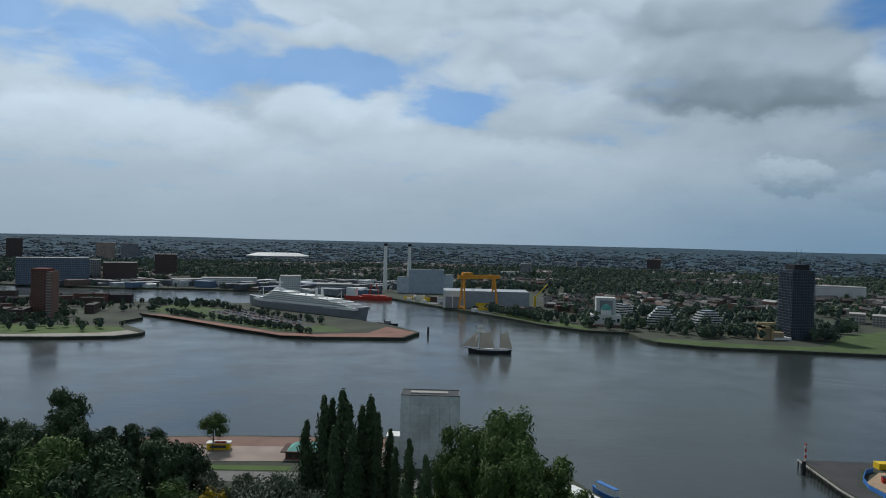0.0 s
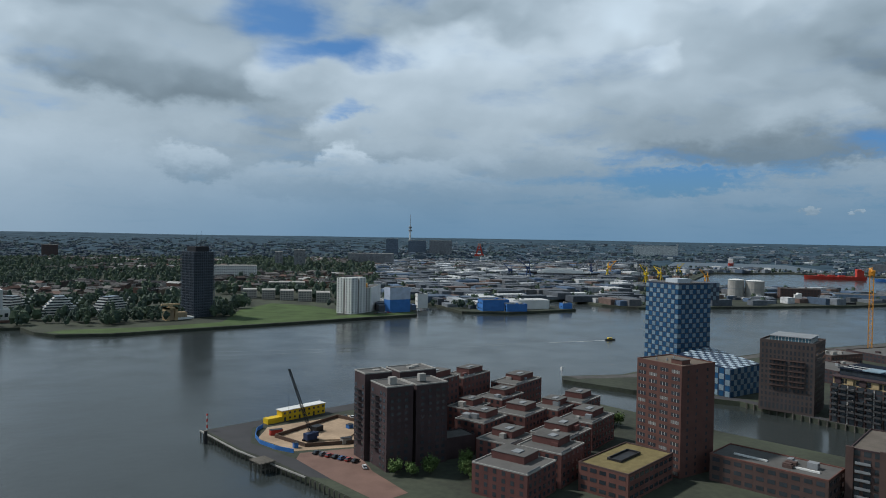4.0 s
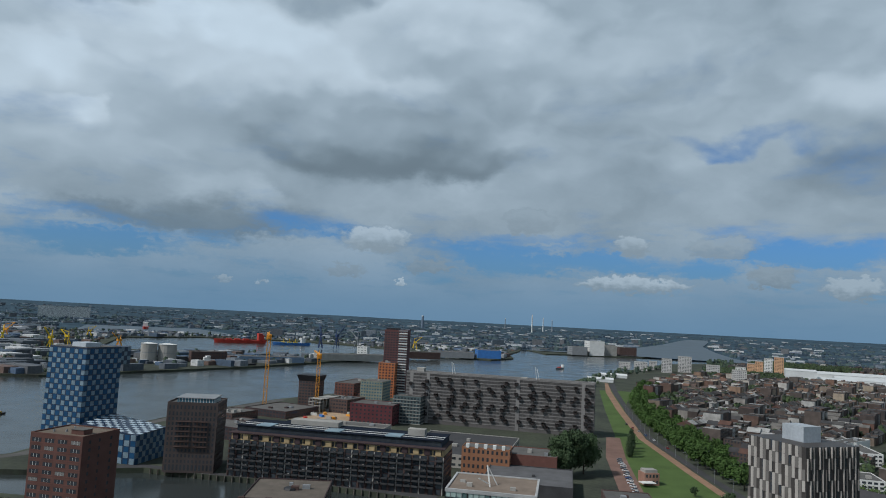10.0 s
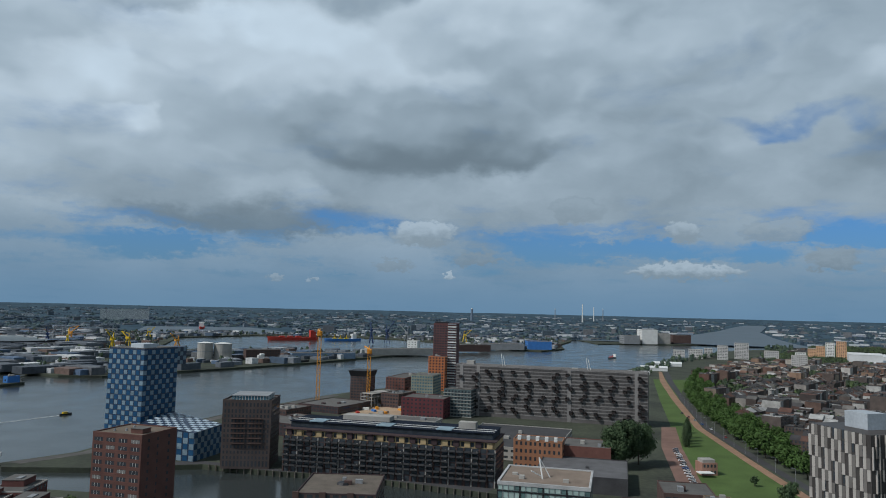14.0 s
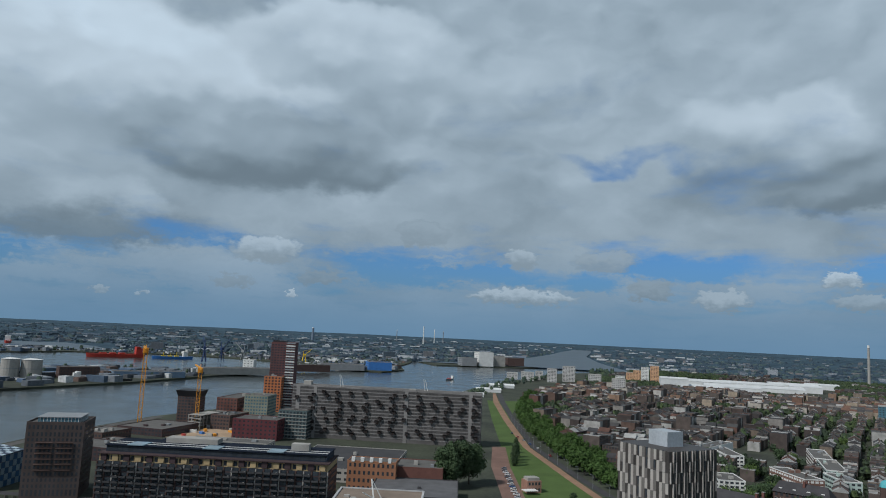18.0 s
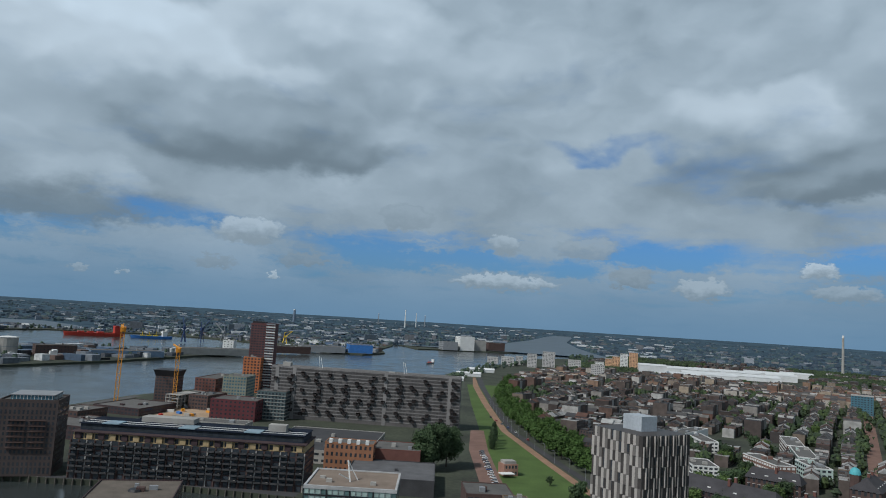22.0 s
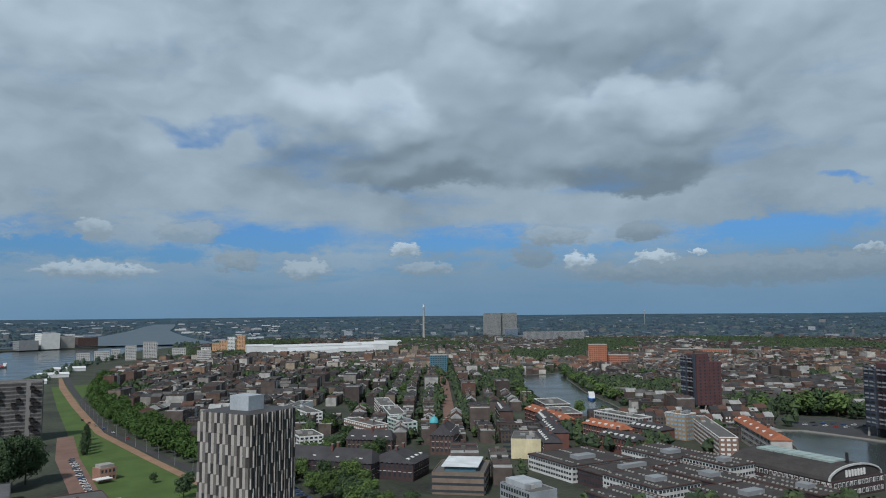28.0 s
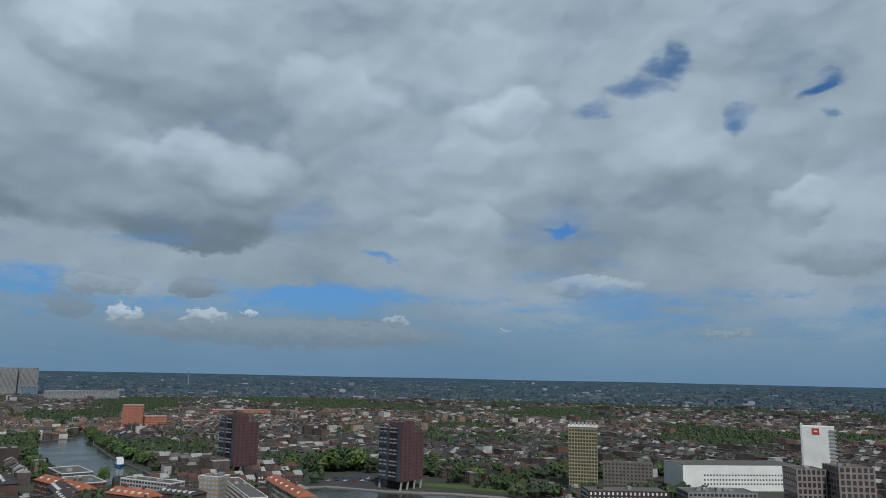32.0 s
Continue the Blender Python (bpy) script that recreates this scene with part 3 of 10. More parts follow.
def disc(r, z, n=96):
    return Shape().add([(r * math.cos(TAU * i / n), r * math.sin(TAU * i / n), z) for i in range(n)], [tuple(range(n))])


tagged(part("water", disc(R_FLAT + 30, 0.0), WATER), "wide grey river water ruffled by wind", "river", kind="structure")


def land(name, poly, z1, material, z0=-3.0, label="", category="ground", kind="structure"):
    """A slab of land with upright quay sides."""
    if sum(a[0] * b[1] - b[0] * a[1] for a, b in zip(poly, poly[1:] + poly[:1])) < 0:
        poly = poly[::-1]
    n = len(poly)
    verts = [(x, y, z1) for x, y in poly] + [(x, y, z1) for x, y in poly] + [(x, y, z0) for x, y in poly]
    tris = geometry.tessellate_polygon([[Vector((x, y, 0)) for x, y in poly]])
    faces = []
    for t in tris:
        p, q, r = (poly[i] for i in t)
        faces.append(tuple(t) if (q[0] - p[0]) * (r[1] - p[1]) - (r[0] - p[0]) * (q[1] - p[1]) > 0 else tuple(t)[::-1])
    faces += [(n + i, 2 * n + i, 2 * n + (i + 1) % n, n + (i + 1) % n) for i in range(n)]
    me = bpy.data.meshes.new(name)
    me.from_pydata(verts, [], faces)
    me.update()
    me.materials.append(material)
    return tagged(new(name, me), label, category, kind=kind)


def arc(r, a0, a1, n=24):
    return [(-math.sin(radians(a0 + (a1 - a0) * i / n)) * r, math.cos(radians(a0 + (a1 - a0) * i / n)) * r) for i in range(n + 1)]


SOUTH = [(-900, 1292), (-797, 1287), (-580, 1262), (-437, 1278), (-337, 1270), (-202, 1200), (-120, 1190), (-86, 1175), (-32, 1094), (38, 984), (85, 911), (119, 845), (163, 800), (207, 790), (207, 745), (217, 717),
         (256, 692), (318, 682), (422, 665), (529, 649), (597, 636), (627, 666), (690, 780), (700, 705), (668, 626), (706, 582), (760, 566), (815, 552), (840, 640), (940, 660),
         (900, 565), (910, 511), (1067, 408), (1223, 314), (1454, 216), (1610, 135), (1640, 190), (1570, 300), (1510, 560), (1490, 720), (2000, 900), (2250, 760), (2330, 480), (2210, 260), (2090, 130), (1830, -60), (1790, -120), (1925, -190), (2160, -200), (2420, -260)]
# the south bank closes along the far rim
land("ground_south", SOUTH + arc(R_FLAT, -96.2, 62), 3.0, LAND, label="far bank with grass, streets and woods")
PENINSULA = [(-2300, 480), (-700, 600), (-402, 650), (-353, 657), (-306, 671), (-291, 695), (-294, 710), (-314, 734), (-352, 779), (-345, 826), (-369, 868), (-319, 838), (-230, 764), (-157, 706), (-121, 697), (-37, 706), (-23, 750),
             (-58, 808), (-92, 842), (-180, 940), (-262, 1030), (-420, 1015), (-600, 1060), (-1200, 1120), (-2300, 1100)]
land("ground_peninsula", PENINSULA, 3.0, LAND, label="flat peninsula with brick quays and car parks")
HOME = [(-1500, 200), (-420, 290), (-180, 339), (-95, 349), (-24, 352), (30, 330), (52, 304), (75, 240), (95, 170), (118, 60), (120, -60), (160, -60), (166, 60), (162, 180), (165, 240), (163, 290), (166, 330), (262, 325),
        (330, 290), (362, 240), (356, 150), (357, 39), (348, 3), (348, -42), (358, -62), (378, -62), (380, -43), (391, 3), (416, 79), (421, 129), (431, 176), (411, 236), (404, 285),
        (414, 293), (452, 268), (520, 262), (640, 236), (790, 180), (900, 112), (935, 40), (1010, -70), (1150, -180), (1332, -262), (1497, -344), (1668, -438), (2026, -634), (2233, -856), (2400, -1010)]
land("ground_home", HOME + arc(R_FLAT, -113, -276, 40), 3.0, LAND, label="city ground with streets, quays and parks")


def far_ring():
    bm = Shape()
    rs = [R_FLAT - 20 + (R_END - R_FLAT + 20) * (i / 22) for i in range(23)]
    n = 180
    for r in rs:
        for k in range(n):
            a = TAU * k / n
            bm.v.append((r * math.cos(a), r * math.sin(a), 2.9 + rise(r) + (4.0 * noise.noise((r * 0.004, 9 * math.cos(a), 9 * math.sin(a))) if r > R_FLAT + 300 else 0)))
    for i in range(len(rs) - 1):
        for k in range(n):
            j = (k + 1) % n
            bm.f.append((i * n + k, (i + 1) * n + k, (i + 1) * n + j, i * n + j))
    return bm


tagged(part("ground", far_ring(), HAZELAND, smooth=True), "dark wooded plain reaching to the horizon, blued for haze", "ground", kind="structure")


def far_sheet(name, rows, material, label, lift=5.0):
    """A strip of water or field laid over the far plain: rows of azimuth pairs and true distance."""
    s = Shape()
    fine = []
    for (a0, b0, d0), (a1, b1, d1) in zip(rows, rows[1:]):
        for k in range(4):
            u = k / 4
            fine.append((a0 + (a1 - a0) * u, b0 + (b1 - b0) * u, 1 / ((1 - u) / d0 + u / d1)))
    fine.append(rows[-1])
    for a, b, d in fine:
        for k in range(9):
            x, y, z, _ = polar(a + (b - a) * k / 8, d)
            s.v.append((x, y, z + lift))
    for i in range(len(fine) - 1):
        for k in range(8):
            s.f.append((i * 9 + k, i * 9 + k + 1, i * 9 + k + 10, i * 9 + k + 9))
    return tagged(part(name, s, material, smooth=True), label, "water", kind="structure")


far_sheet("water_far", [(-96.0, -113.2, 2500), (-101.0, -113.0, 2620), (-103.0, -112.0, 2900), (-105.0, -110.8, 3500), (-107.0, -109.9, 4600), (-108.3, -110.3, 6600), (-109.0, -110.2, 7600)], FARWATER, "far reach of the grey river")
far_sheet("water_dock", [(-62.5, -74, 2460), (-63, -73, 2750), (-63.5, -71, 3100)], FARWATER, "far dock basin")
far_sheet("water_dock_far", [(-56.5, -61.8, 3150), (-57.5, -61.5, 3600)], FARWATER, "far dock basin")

# ---- buildings: general builder ----
def corner_turn(f, l):
    return math.degrees(math.atan2(l[1] - f[1], l[0] - f[0])) - 90


def shared(cache, key, make):
    if key not in cache:
        cache[key] = make()
    return cache[key]


PANES = {}


def pane_mesh(w, h, out, material):
    return shared(PANES, (w, h, out, material.name), lambda: Shape().box(-w / 2, -out, 0, w / 2, 0.05, h).mesh("pane", material))


def place_windows(ob, face, w, d, z0, z1, cols, rows, size, material, name="window", edge=0.6, sill=0.3, out=0.08, skip=()):
    """Single windows as parts of ob. face: 'y0', 'x0', 'x1' or 'y1'."""
    length = w if face in ("y0", "y1") else d
    step, storey = (length - 2 * edge) / cols, (z1 - z0) / rows
    me = pane_mesh(size[0], size[1], out, material)
    for j in range(rows):
        for i in range(cols):
            if (i, j) in skip:
                continue
            c, z = edge + step * (i + 0.5), z0 + storey * (j + sill)
            o = new(name, me)
            o.parent = ob
            o.matrix_basis = {"y0": pose(c, 0, z), "y1": pose(w - c, d, z, 0, 0, 180), "x0": pose(0, d - c, z, 0, 0, -90), "x1": pose(w, c, z, 0, 0, 90)}[face]


def joined_windows(w, d, faces, z0, z1, storey, bay, size, edge=0.5, sill=0.3, out=0.07, skip=0.0):
    s = Shape()
    rows = max(1, round((z1 - z0) / storey))
    ends = {"y0": ((0, 0), (w, 0)), "x1": ((w, 0), (w, d)), "y1": ((w, d), (0, d)), "x0": ((0, d), (0, 0))}
    for f in faces:
        p, q = ends[f]
        length = math.hypot(q[0] - p[0], q[1] - p[1])
        s.wall(p, q, z0, z1, max(1, round((length - 2 * edge) / bay)), rows, size[0], size[1], out, sill, skip, edge)
    return s


def parapet(w, d, h, par=0.6, thick=0.35, out=0.05):
    s = Shape()
    a = -out
    s.box(a, a, h, w + out, thick, h + par).box(a, d - thick, h, w + out, d + out, h + par)
    s.box(a, thick, h, thick, d - thick, h + par).box(w - thick, thick, h, w + out, d - thick, h + par)
    return s


def block(name, f, turn, w, d, h, wall, label, category="building", roof=None, win=GLASS, storey=3.0, bay=3.2, size=(1.6, 1.5), faces=("y0", "x0"), par=0.6, units=2, z=3.0, base=0.0, group="", sill=0.32, skip=0.0, coping=None):
    """A flat-roofed building with its corner f nearest the viewer; sides run along local x and y."""
    ob = thing(name, f[0], f[1], z, turn, label, category, group)
    part("wall", Shape().box(0, 0, 0, w, d, h), wall, ob)
    part("roof", Shape().box(0.3, 0.3, h, w - 0.3, d - 0.3, h + 0.12), roof or BITUMEN, ob)
    if par:
        part("parapet", parapet(w, d, h, par), coping or wall, ob)
    if faces:
        part("windows", joined_windows(w, d, faces, base, h, storey, bay, size, sill=sill, skip=skip), win, ob, kind="stuff")
    for i in range(units):
        a, b = rnd(0.15, 0.7) * w, rnd(0.15, 0.7) * d
        part("roof_unit", Shape().box(a, b, h + 0.1, a + rnd(1.5, 4), b + rnd(1.5, 4), h + rnd(1.2, 2.6)), random.choice((CONC, STEEL, wall)), ob)
    return ob


# ---- the pier with the dark block, terraces and red tower ----
TOWERBRICK = mat("orange_red_brick_facing", (0.112, 0.057, 0.048), 0.9, var=0.25, scale=0.2, fine=3.0)
RT_W, RT_D, RT_H = 21.3, 23.2, 45.2
red = thing("apartment_tower", 273.0, 136.8, 3, -12.4, "red brick apartment tower with rows of dark windows", "tower block")
part("wall", Shape().box(0, 0, 0, RT_W, RT_D, RT_H), TOWERBRICK, red)
part("roof", Shape().box(0.4, 0.4, RT_H, RT_W - 0.4, RT_D - 0.4, RT_H + 0.15), mat("tan_roof_gravel", (0.13, 0.105, 0.082), 0.95, var=0.25), red)
part("parapet", parapet(RT_W, RT_D, RT_H, 0.6), TOWERBRICK, red)
part("lift_house", Shape().box(4.5, 3.5, RT_H + 0.1, 9.5, 9, RT_H + 1.9), TOWERBRICK, red)
part("lift_house_roof", Shape().box(4.3, 3.3, RT_H + 1.9, 9.7, 9.2, RT_H + 2.1), BITUMEN, red)
for k, (x, y, r) in enumerate(((12, 8, 0.5), (12.5, 12, 0.4), (8, 14, 0.45), (6, 18, 0.4), (15, 16, 0.5))):
    part("roof_vent", Shape().cyl(x, y, RT_H + 0.1, RT_H + 1.1, r, r * 0.8, 8), STEEL, red)
# on the sunny side each flat has a band of three panes with white frames
PALEBLIND = mat("pale_blinds", (0.17, 0.17, 0.165), 0.6, var=0.15)
band, sash = pane_mesh(4.1, 1.45, 0.05, GLASS), Shape().box(-0.05, -0.1, 0, 0.05, 0, 1.45).mesh("window_bar", WHITE)
lintel = Shape().box(-2.15, -0.14, 1.45, 2.15, 0.02, 1.62).mesh("lintel", BROWNBRICK)
blind = pane_mesh(1.2, 1.3, 0.07, PALEBLIND)
for j in range(15):
    for i in range(4):
        y = RT_D * (i + 0.5) / 4
        o = new("window", band)
        o.parent, o.matrix_basis = red, pose(0, y, 0.9 + j * 2.96, 0, 0, -90)
        for q in (-0.7, 0.72):
            c = new("window_bar", sash)
            c.parent, c.matrix_basis = o, pose(q, 0, 0)
        c = new("lintel", lintel)
        c.parent = o
        for q in (-1, 0, 1):
            if (i * 5 + j * 3 + q * 7) % 7 == 0:
                c = new("blind", blind)
                c.parent, c.matrix_basis = o, pose(q * 1.42, 0, 0.06)
    part("brick_band", Shape().box(-0.08, 0.2, 0.45 + j * 2.96, 0.02, RT_D - 0.2, 0.72 + j * 2.96), BRICK, red)
    for x, w in ((4.2, 1.1), (9.6, 0.8), (16.4, 1.1)):
        o = new("window", pane_mesh(w, 1.3, 0.06, GLASS))
        o.parent, o.matrix_basis = red, pose(x, 0, 1.0 + j * 2.96)

PIERBRICK = mat("purple_red_brick", (0.122, 0.056, 0.050), 0.9, var=0.25, scale=0.15, fine=2.5)
# dark block: four joined shafts round a core
f, l = (191, 223), (186, 234.5)
dk = thing("dark_apartment_block", f[0], f[1], 3, corner_turn((191, 223), (195, 243)) - 3, "dark purple brick apartment block with deep balconies", "apartment block")
shafts = ((0, 0, 10, 14, 39), (-1.5, 15.5, 9, 25, 42), (11.5, 0.5, 24, 14, 38.5), (12, 15, 27, 27, 41.5), (9.5, 3, 12, 25, 37), (24, 2, 37, 12, 10))
for k, (x0, y0, x1, y1, h) in enumerate(shafts):
    part("wall", Shape().box(x0, y0, 0, x1, y1, h), DARKBRICK, dk)
    part("roof", Shape().box(x0 + 0.4, y0 + 0.4, h, x1 - 0.4, y1 - 0.4, h + 0.15), BITUMEN, dk)
    s = Shape()
    for a in ((x0 - 0.1, y0 - 0.1, x1 + 0.1, y0 + 0.35), (x0 - 0.1, y1 - 0.35, x1 + 0.1, y1 + 0.1), (x0 - 0.1, y0 + 0.35, x0 + 0.35, y1 - 0.35), (x1 - 0.35, y0 + 0.35, x1 + 0.1, y1 - 0.35)):
        s.box(a[0], a[1], h, a[2], a[3], h + 0.6)
    part("parapet", s, CONC if k < 4 else DARKBRICK, dk)
for j in range(12):
    for x in (2, 4.6, 7.4, 14, 17, 20, 22.4):
        o = new("window", pane_mesh(1.3, 1.5, 0.08, GLASS))
        o.parent, o.matrix_basis = dk, pose(x, 0 if x < 10 else 0.5, j * 3.05 + 1.3)
    for y, x in ((2.2, 0), (5, 0), (11.8, 0), (17.2, -1.5), (23.5, -1.5)):
        o = new("window", pane_mesh(1.5, 1.6, 0.08, GLASS))
        o.parent, o.matrix_basis = dk, pose(x, y, j * 3.05 + 1.3, 0, 0, -90)
    if j > 2:
        part("balcony", Shape().box(-1.2, 6.5, j * 3.05, 0.05, 10.5, j * 3.05 + 0.2).box(-1.2, 6.5, j * 3.05, -1.1, 10.5, j * 3.05 + 1.1), BLACK, dk)
        part("balcony", Shape().box(-2.6, 18.4, j * 3.05, -1.45, 22.4, j * 3.05 + 0.2).box(-2.6, 18.4, j * 3.05, -2.5, 22.4, j * 3.05 + 1.1), BLACK, dk)
for u in ((3, 4), (15, 5), (18, 20), (4, 20), (21, 22)):
    part("roof_unit", Shape().box(u[0], u[1], 39, u[0] + 2.5, u[1] + 2, 42.6), CONC, dk)

dk.scale = (1.22, 1.12, 0.885)

# terrace houses behind it
TERR = [(203, 160, 22, 24, 11.5), (228, 163, 20, 20, 13), (228, 188, 21, 17, 11), (252, 176, 22, 19, 11.5), (241, 214, 20, 16, 12.5), (263, 208, 21, 18, 13), (279, 182, 25, 17, 12), (286, 206, 20, 15, 12.5),
        (255, 235, 18, 14, 12.5), (276, 233, 22, 15, 14.5), (304, 204, 22, 16, 13.5), (236, 252, 34, 14, 24.5), (272, 256, 26, 14, 22.5), (300, 243, 28, 16, 17)]
for k, (x, y, w, d, h) in enumerate(TERR):
    ob = block("terrace_house", (x, y), 8, w, d, h, PIERBRICK, "red brick flat-roofed town house with pale roof edge", "house", group="pier terrace", size=(1.5, 1.6), bay=3.6, storey=3.1, coping=CONC, units=2, par=0.55)
    part("setback", Shape().box(w * 0.45, d * 0.3, h, w * 0.95, d * 0.9, h + 2.9), PIERBRICK, ob)
    part("setback_roof", Shape().box(w * 0.45 - 0.15, d * 0.3 - 0.15, h + 2.9, w * 0.95 + 0.15, d * 0.9 + 0.15, h + 3.1), BITUMEN, ob)
    part("skylight", Shape().box(w * 0.55, d * 0.45, h + 3.1, w * 0.75, d * 0.6, h + 3.5), STEEL, ob)
    part("terrace_rail", Shape().box(0.3, 0.2, h + 0.6, w * 0.45, 0.3, h + 1.3), STEEL, ob)
# low block with a green roof and a light well below the red tower
gr = block("low_apartment_block", (233, 137), 2, 37, 21, 10.5, BRICK, "low brick apartment block with mossy roof and light well", "apartment block", roof=mat("moss_roof", (0.16, 0.13, 0.06), 0.95, var=0.3, scale=0.3, fine=1.5), coping=BROWNBRICK, units=0, storey=3.2, bay=4, size=(2.8, 1.5))
part("light_well", Shape().box(11, 9, 10.5, 27, 15, 10.9).box(11, 9, 10.9, 27, 9.4, 11.6).box(11, 14.6, 10.9, 27, 15, 11.6).box(11, 9.4, 10.9, 11.4, 14.6, 11.6).box(26.6, 9.4, 10.9, 27, 14.6, 11.6), BLACK, gr)
# long low block
lg = block("long_apartment_block", (281, 84), 0, 20, 44, 10.5, BROWNBRICK, "long brown brick block with white strip rooflights", "apartment block", coping=BRICK, units=6, storey=3.2, bay=4.4, size=(2.9, 1.6))
for y in (5, 24):
    part("rooflight", Shape().box(6.5, y, 10.5, 7.6, y + 13, 11.2), WHITE, lg)
# brown block with roof decks
tb = block("brown_apartment_block", (296, 48), 3, 36, 33, 20.5, BROWNBRICK, "brown brick apartment block with paved roof decks", "apartment block", roof=mat("gravel_roof", (0.115, 0.098, 0.082), 0.95, var=0.25, scale=0.2, fine=2.0), coping=DARKBRICK, units=3, storey=3.1, bay=3.6, size=(2.4, 1.9))
part("roof_light", Shape().cyl(18, 16, 20.5, 21.5, 3.2, 2.6, 8), BLACK, tb)
for y in (3.5, 15, 26):
    for j in range(1, 6):
        part("balcony", Shape().box(-1.3, y, j * 3.1, 0.05, y + 5, j * 3.1 + 0.2).box(-1.3, y, j * 3.1, -1.2, y + 5, j * 3.1 + 1.1), STEEL, tb)
    part("shaft", Shape().box(-0.9, y + 5.6, 0, 0.1, y + 8.2, 21.6), BROWNBRICK, tb)

# ---- blue and white chequered college ----
CHEQ_D = mat("dark_blue_panels", (0.010, 0.024, 0.056), 0.45, var=0.3, scale=0.2, fine=1.0, spec=0.6)
CHEQ_L = mat("pale_blue_panels", (0.155, 0.21, 0.25), 0.5, var=0.4, scale=0.3, fine=1.0, isle=0.25)
CHEQ_M = mat("mid_blue_panels", (0.014, 0.058, 0.128), 0.4, var=0.3, scale=0.3, fine=1.0, isle=0.4)
stc = thing("chequered_college", 452, 227, 3, -18, "college tower clad in blue and white chequered panels", "college")
W = 31.0
part("tower_wall", Shape().prism([(0, 0), (W, 0), (W, W), (0, W)], 0, 67, [(0.5, 0.5), (W - 0.5, 0.5), (W - 0.5, W - 0.5), (0.5, W - 0.5)]), CHEQ_D, stc)
part("overhang", Shape().box(W - 1, 2, 55, W + 10, W - 4, 67), CHEQ_D, stc)
part("roof", Shape().box(1, 1, 67, W - 1, W - 1, 67.3), BITUMEN, stc)
part("roof_house", Shape().box(4, 5, 67.3, 16, 16, 70).box(18, 14, 67.3, 27, 24, 69), mat("pale_metal", (0.42, 0.46, 0.5), 0.5), stc)
COLS, ROWS = 9, 20
pw, ph = W / COLS, 66.0 / ROWS
light, mid = pane_mesh(pw * 0.80, ph * 0.80, 0.12, CHEQ_L), pane_mesh(pw * 0.88, ph * 0.84, 0.07, CHEQ_M)
for face in (0, 1):
    for i in range(COLS):
        for j in range(ROWS):
            o = new("panel", light if (i + j) % 2 else mid)
            o.parent, c = stc, (i + 0.5) * pw
            lean = 0.5 * j / ROWS
            o.matrix_basis = pose(c, lean, 0.6 + j * ph) if face == 0 else pose(lean, W - c, 0.6 + j * ph, 0, 0, -90)
for i in range(3):
    for j in range(4):
        if (i + j) % 2:
            o = new("panel", light)
            o.parent, o.matrix_basis = stc, pose(W + 0.8 + (i + 0.5) * 3, 2, 55 + j * 3)
# low wing with a sloping chequered roof
wing = thing("chequered_wing", 436, 184, 3, -11.3, "low college wing with a sloping blue and white chequered roof", "college")
WA, WB = 31.0, 38.0
sl = Shape()
sl.add([(0, 0, 0), (WA, 0, 0), (WA, WB, 0), (0, WB, 0), (0, 0, 17.5), (WA, 0, 18.5), (WA, WB, 24), (0, WB, 22)], [(3, 2, 1, 0), (4, 5, 6, 7), (0, 1, 5, 4), (1, 2, 6, 5), (2, 3, 7, 6), (3, 0, 4, 7)])
part("wall", sl, CHEQ_D, wing)
nc, nr = 9, 5
lm, mm = pane_mesh(WA / nc * 0.96, 3.4, 0.12, CHEQ_L), pane_mesh(WA / nc * 0.92, 3.2, 0.07, CHEQ_M)
for i in range(nc):
    for j in range(nr):
        o = new("panel", lm if (i + j) % 2 else mm)
        o.parent, o.matrix_basis = wing, pose((i + 0.5) * WA / nc, 0, 0.2 + j * 3.5)
        if i < 10:
            o = new("panel", lm if (i + j) % 2 == 0 else mm)
            o.parent, o.matrix_basis = wing, pose(0, (i + 0.5) * WB / nc, 0.2 + j * 3.5, 0, 0, -90)
roofp = Shape().box(-WA / 18 * 0.97, -WB / 22 * 0.97, 0, WA / 18 * 0.97, WB / 22 * 0.97, 0.15).mesh("panel", mat("white_roof_panels", (0.40, 0.48, 0.54), 0.45, var=0.12))
for i in range(9):
    for j in range(11):
        if (i + j) % 2:
            u, v = (i + 0.5) / 9, (j + 0.5) / 11
            o = new("panel", roofp)
            o.parent = wing
            o.matrix_basis = pose(u * WA, v * WB, 17.5 + u * 1.0 * (1 - v) + v * (4.5 + u * 2.0) + 0.05, 7.5, 0, 0)

# ---- brown office tower on the quay ----
f, l = (425, 133), (422, 162)
bt = thing("brown_office_tower", f[0], f[1], 3, corner_turn(f, l), "dark brown brick tower with glass penthouse on the quay", "office tower")
OFFICEBRICK = mat("grey_brown_brick", (0.078, 0.061, 0.057), 0.9, var=0.2, scale=0.2, fine=3.0)
part("wall", Shape().box(0, 0, 0, 27, 29, 39.5), OFFICEBRICK, bt)
part("roof", Shape().box(0.3, 0.3, 39.5, 26.7, 28.7, 39.7), BITUMEN, bt)
part("parapet", parapet(27, 29, 39.5, 1.0), OFFICEBRICK, bt)
part("penthouse", Shape().box(2, 3, 39.7, 22, 24, 42.6), BLUEGLASS, bt)
part("penthouse_roof", Shape().box(1.5, 2.5, 42.6, 22.5, 24.5, 43.0), STEEL, bt)
mullion = Shape().box(-0.12, -0.12, 39.7, 0.12, 0.12, 42.6).mesh("mullion", WHITE)
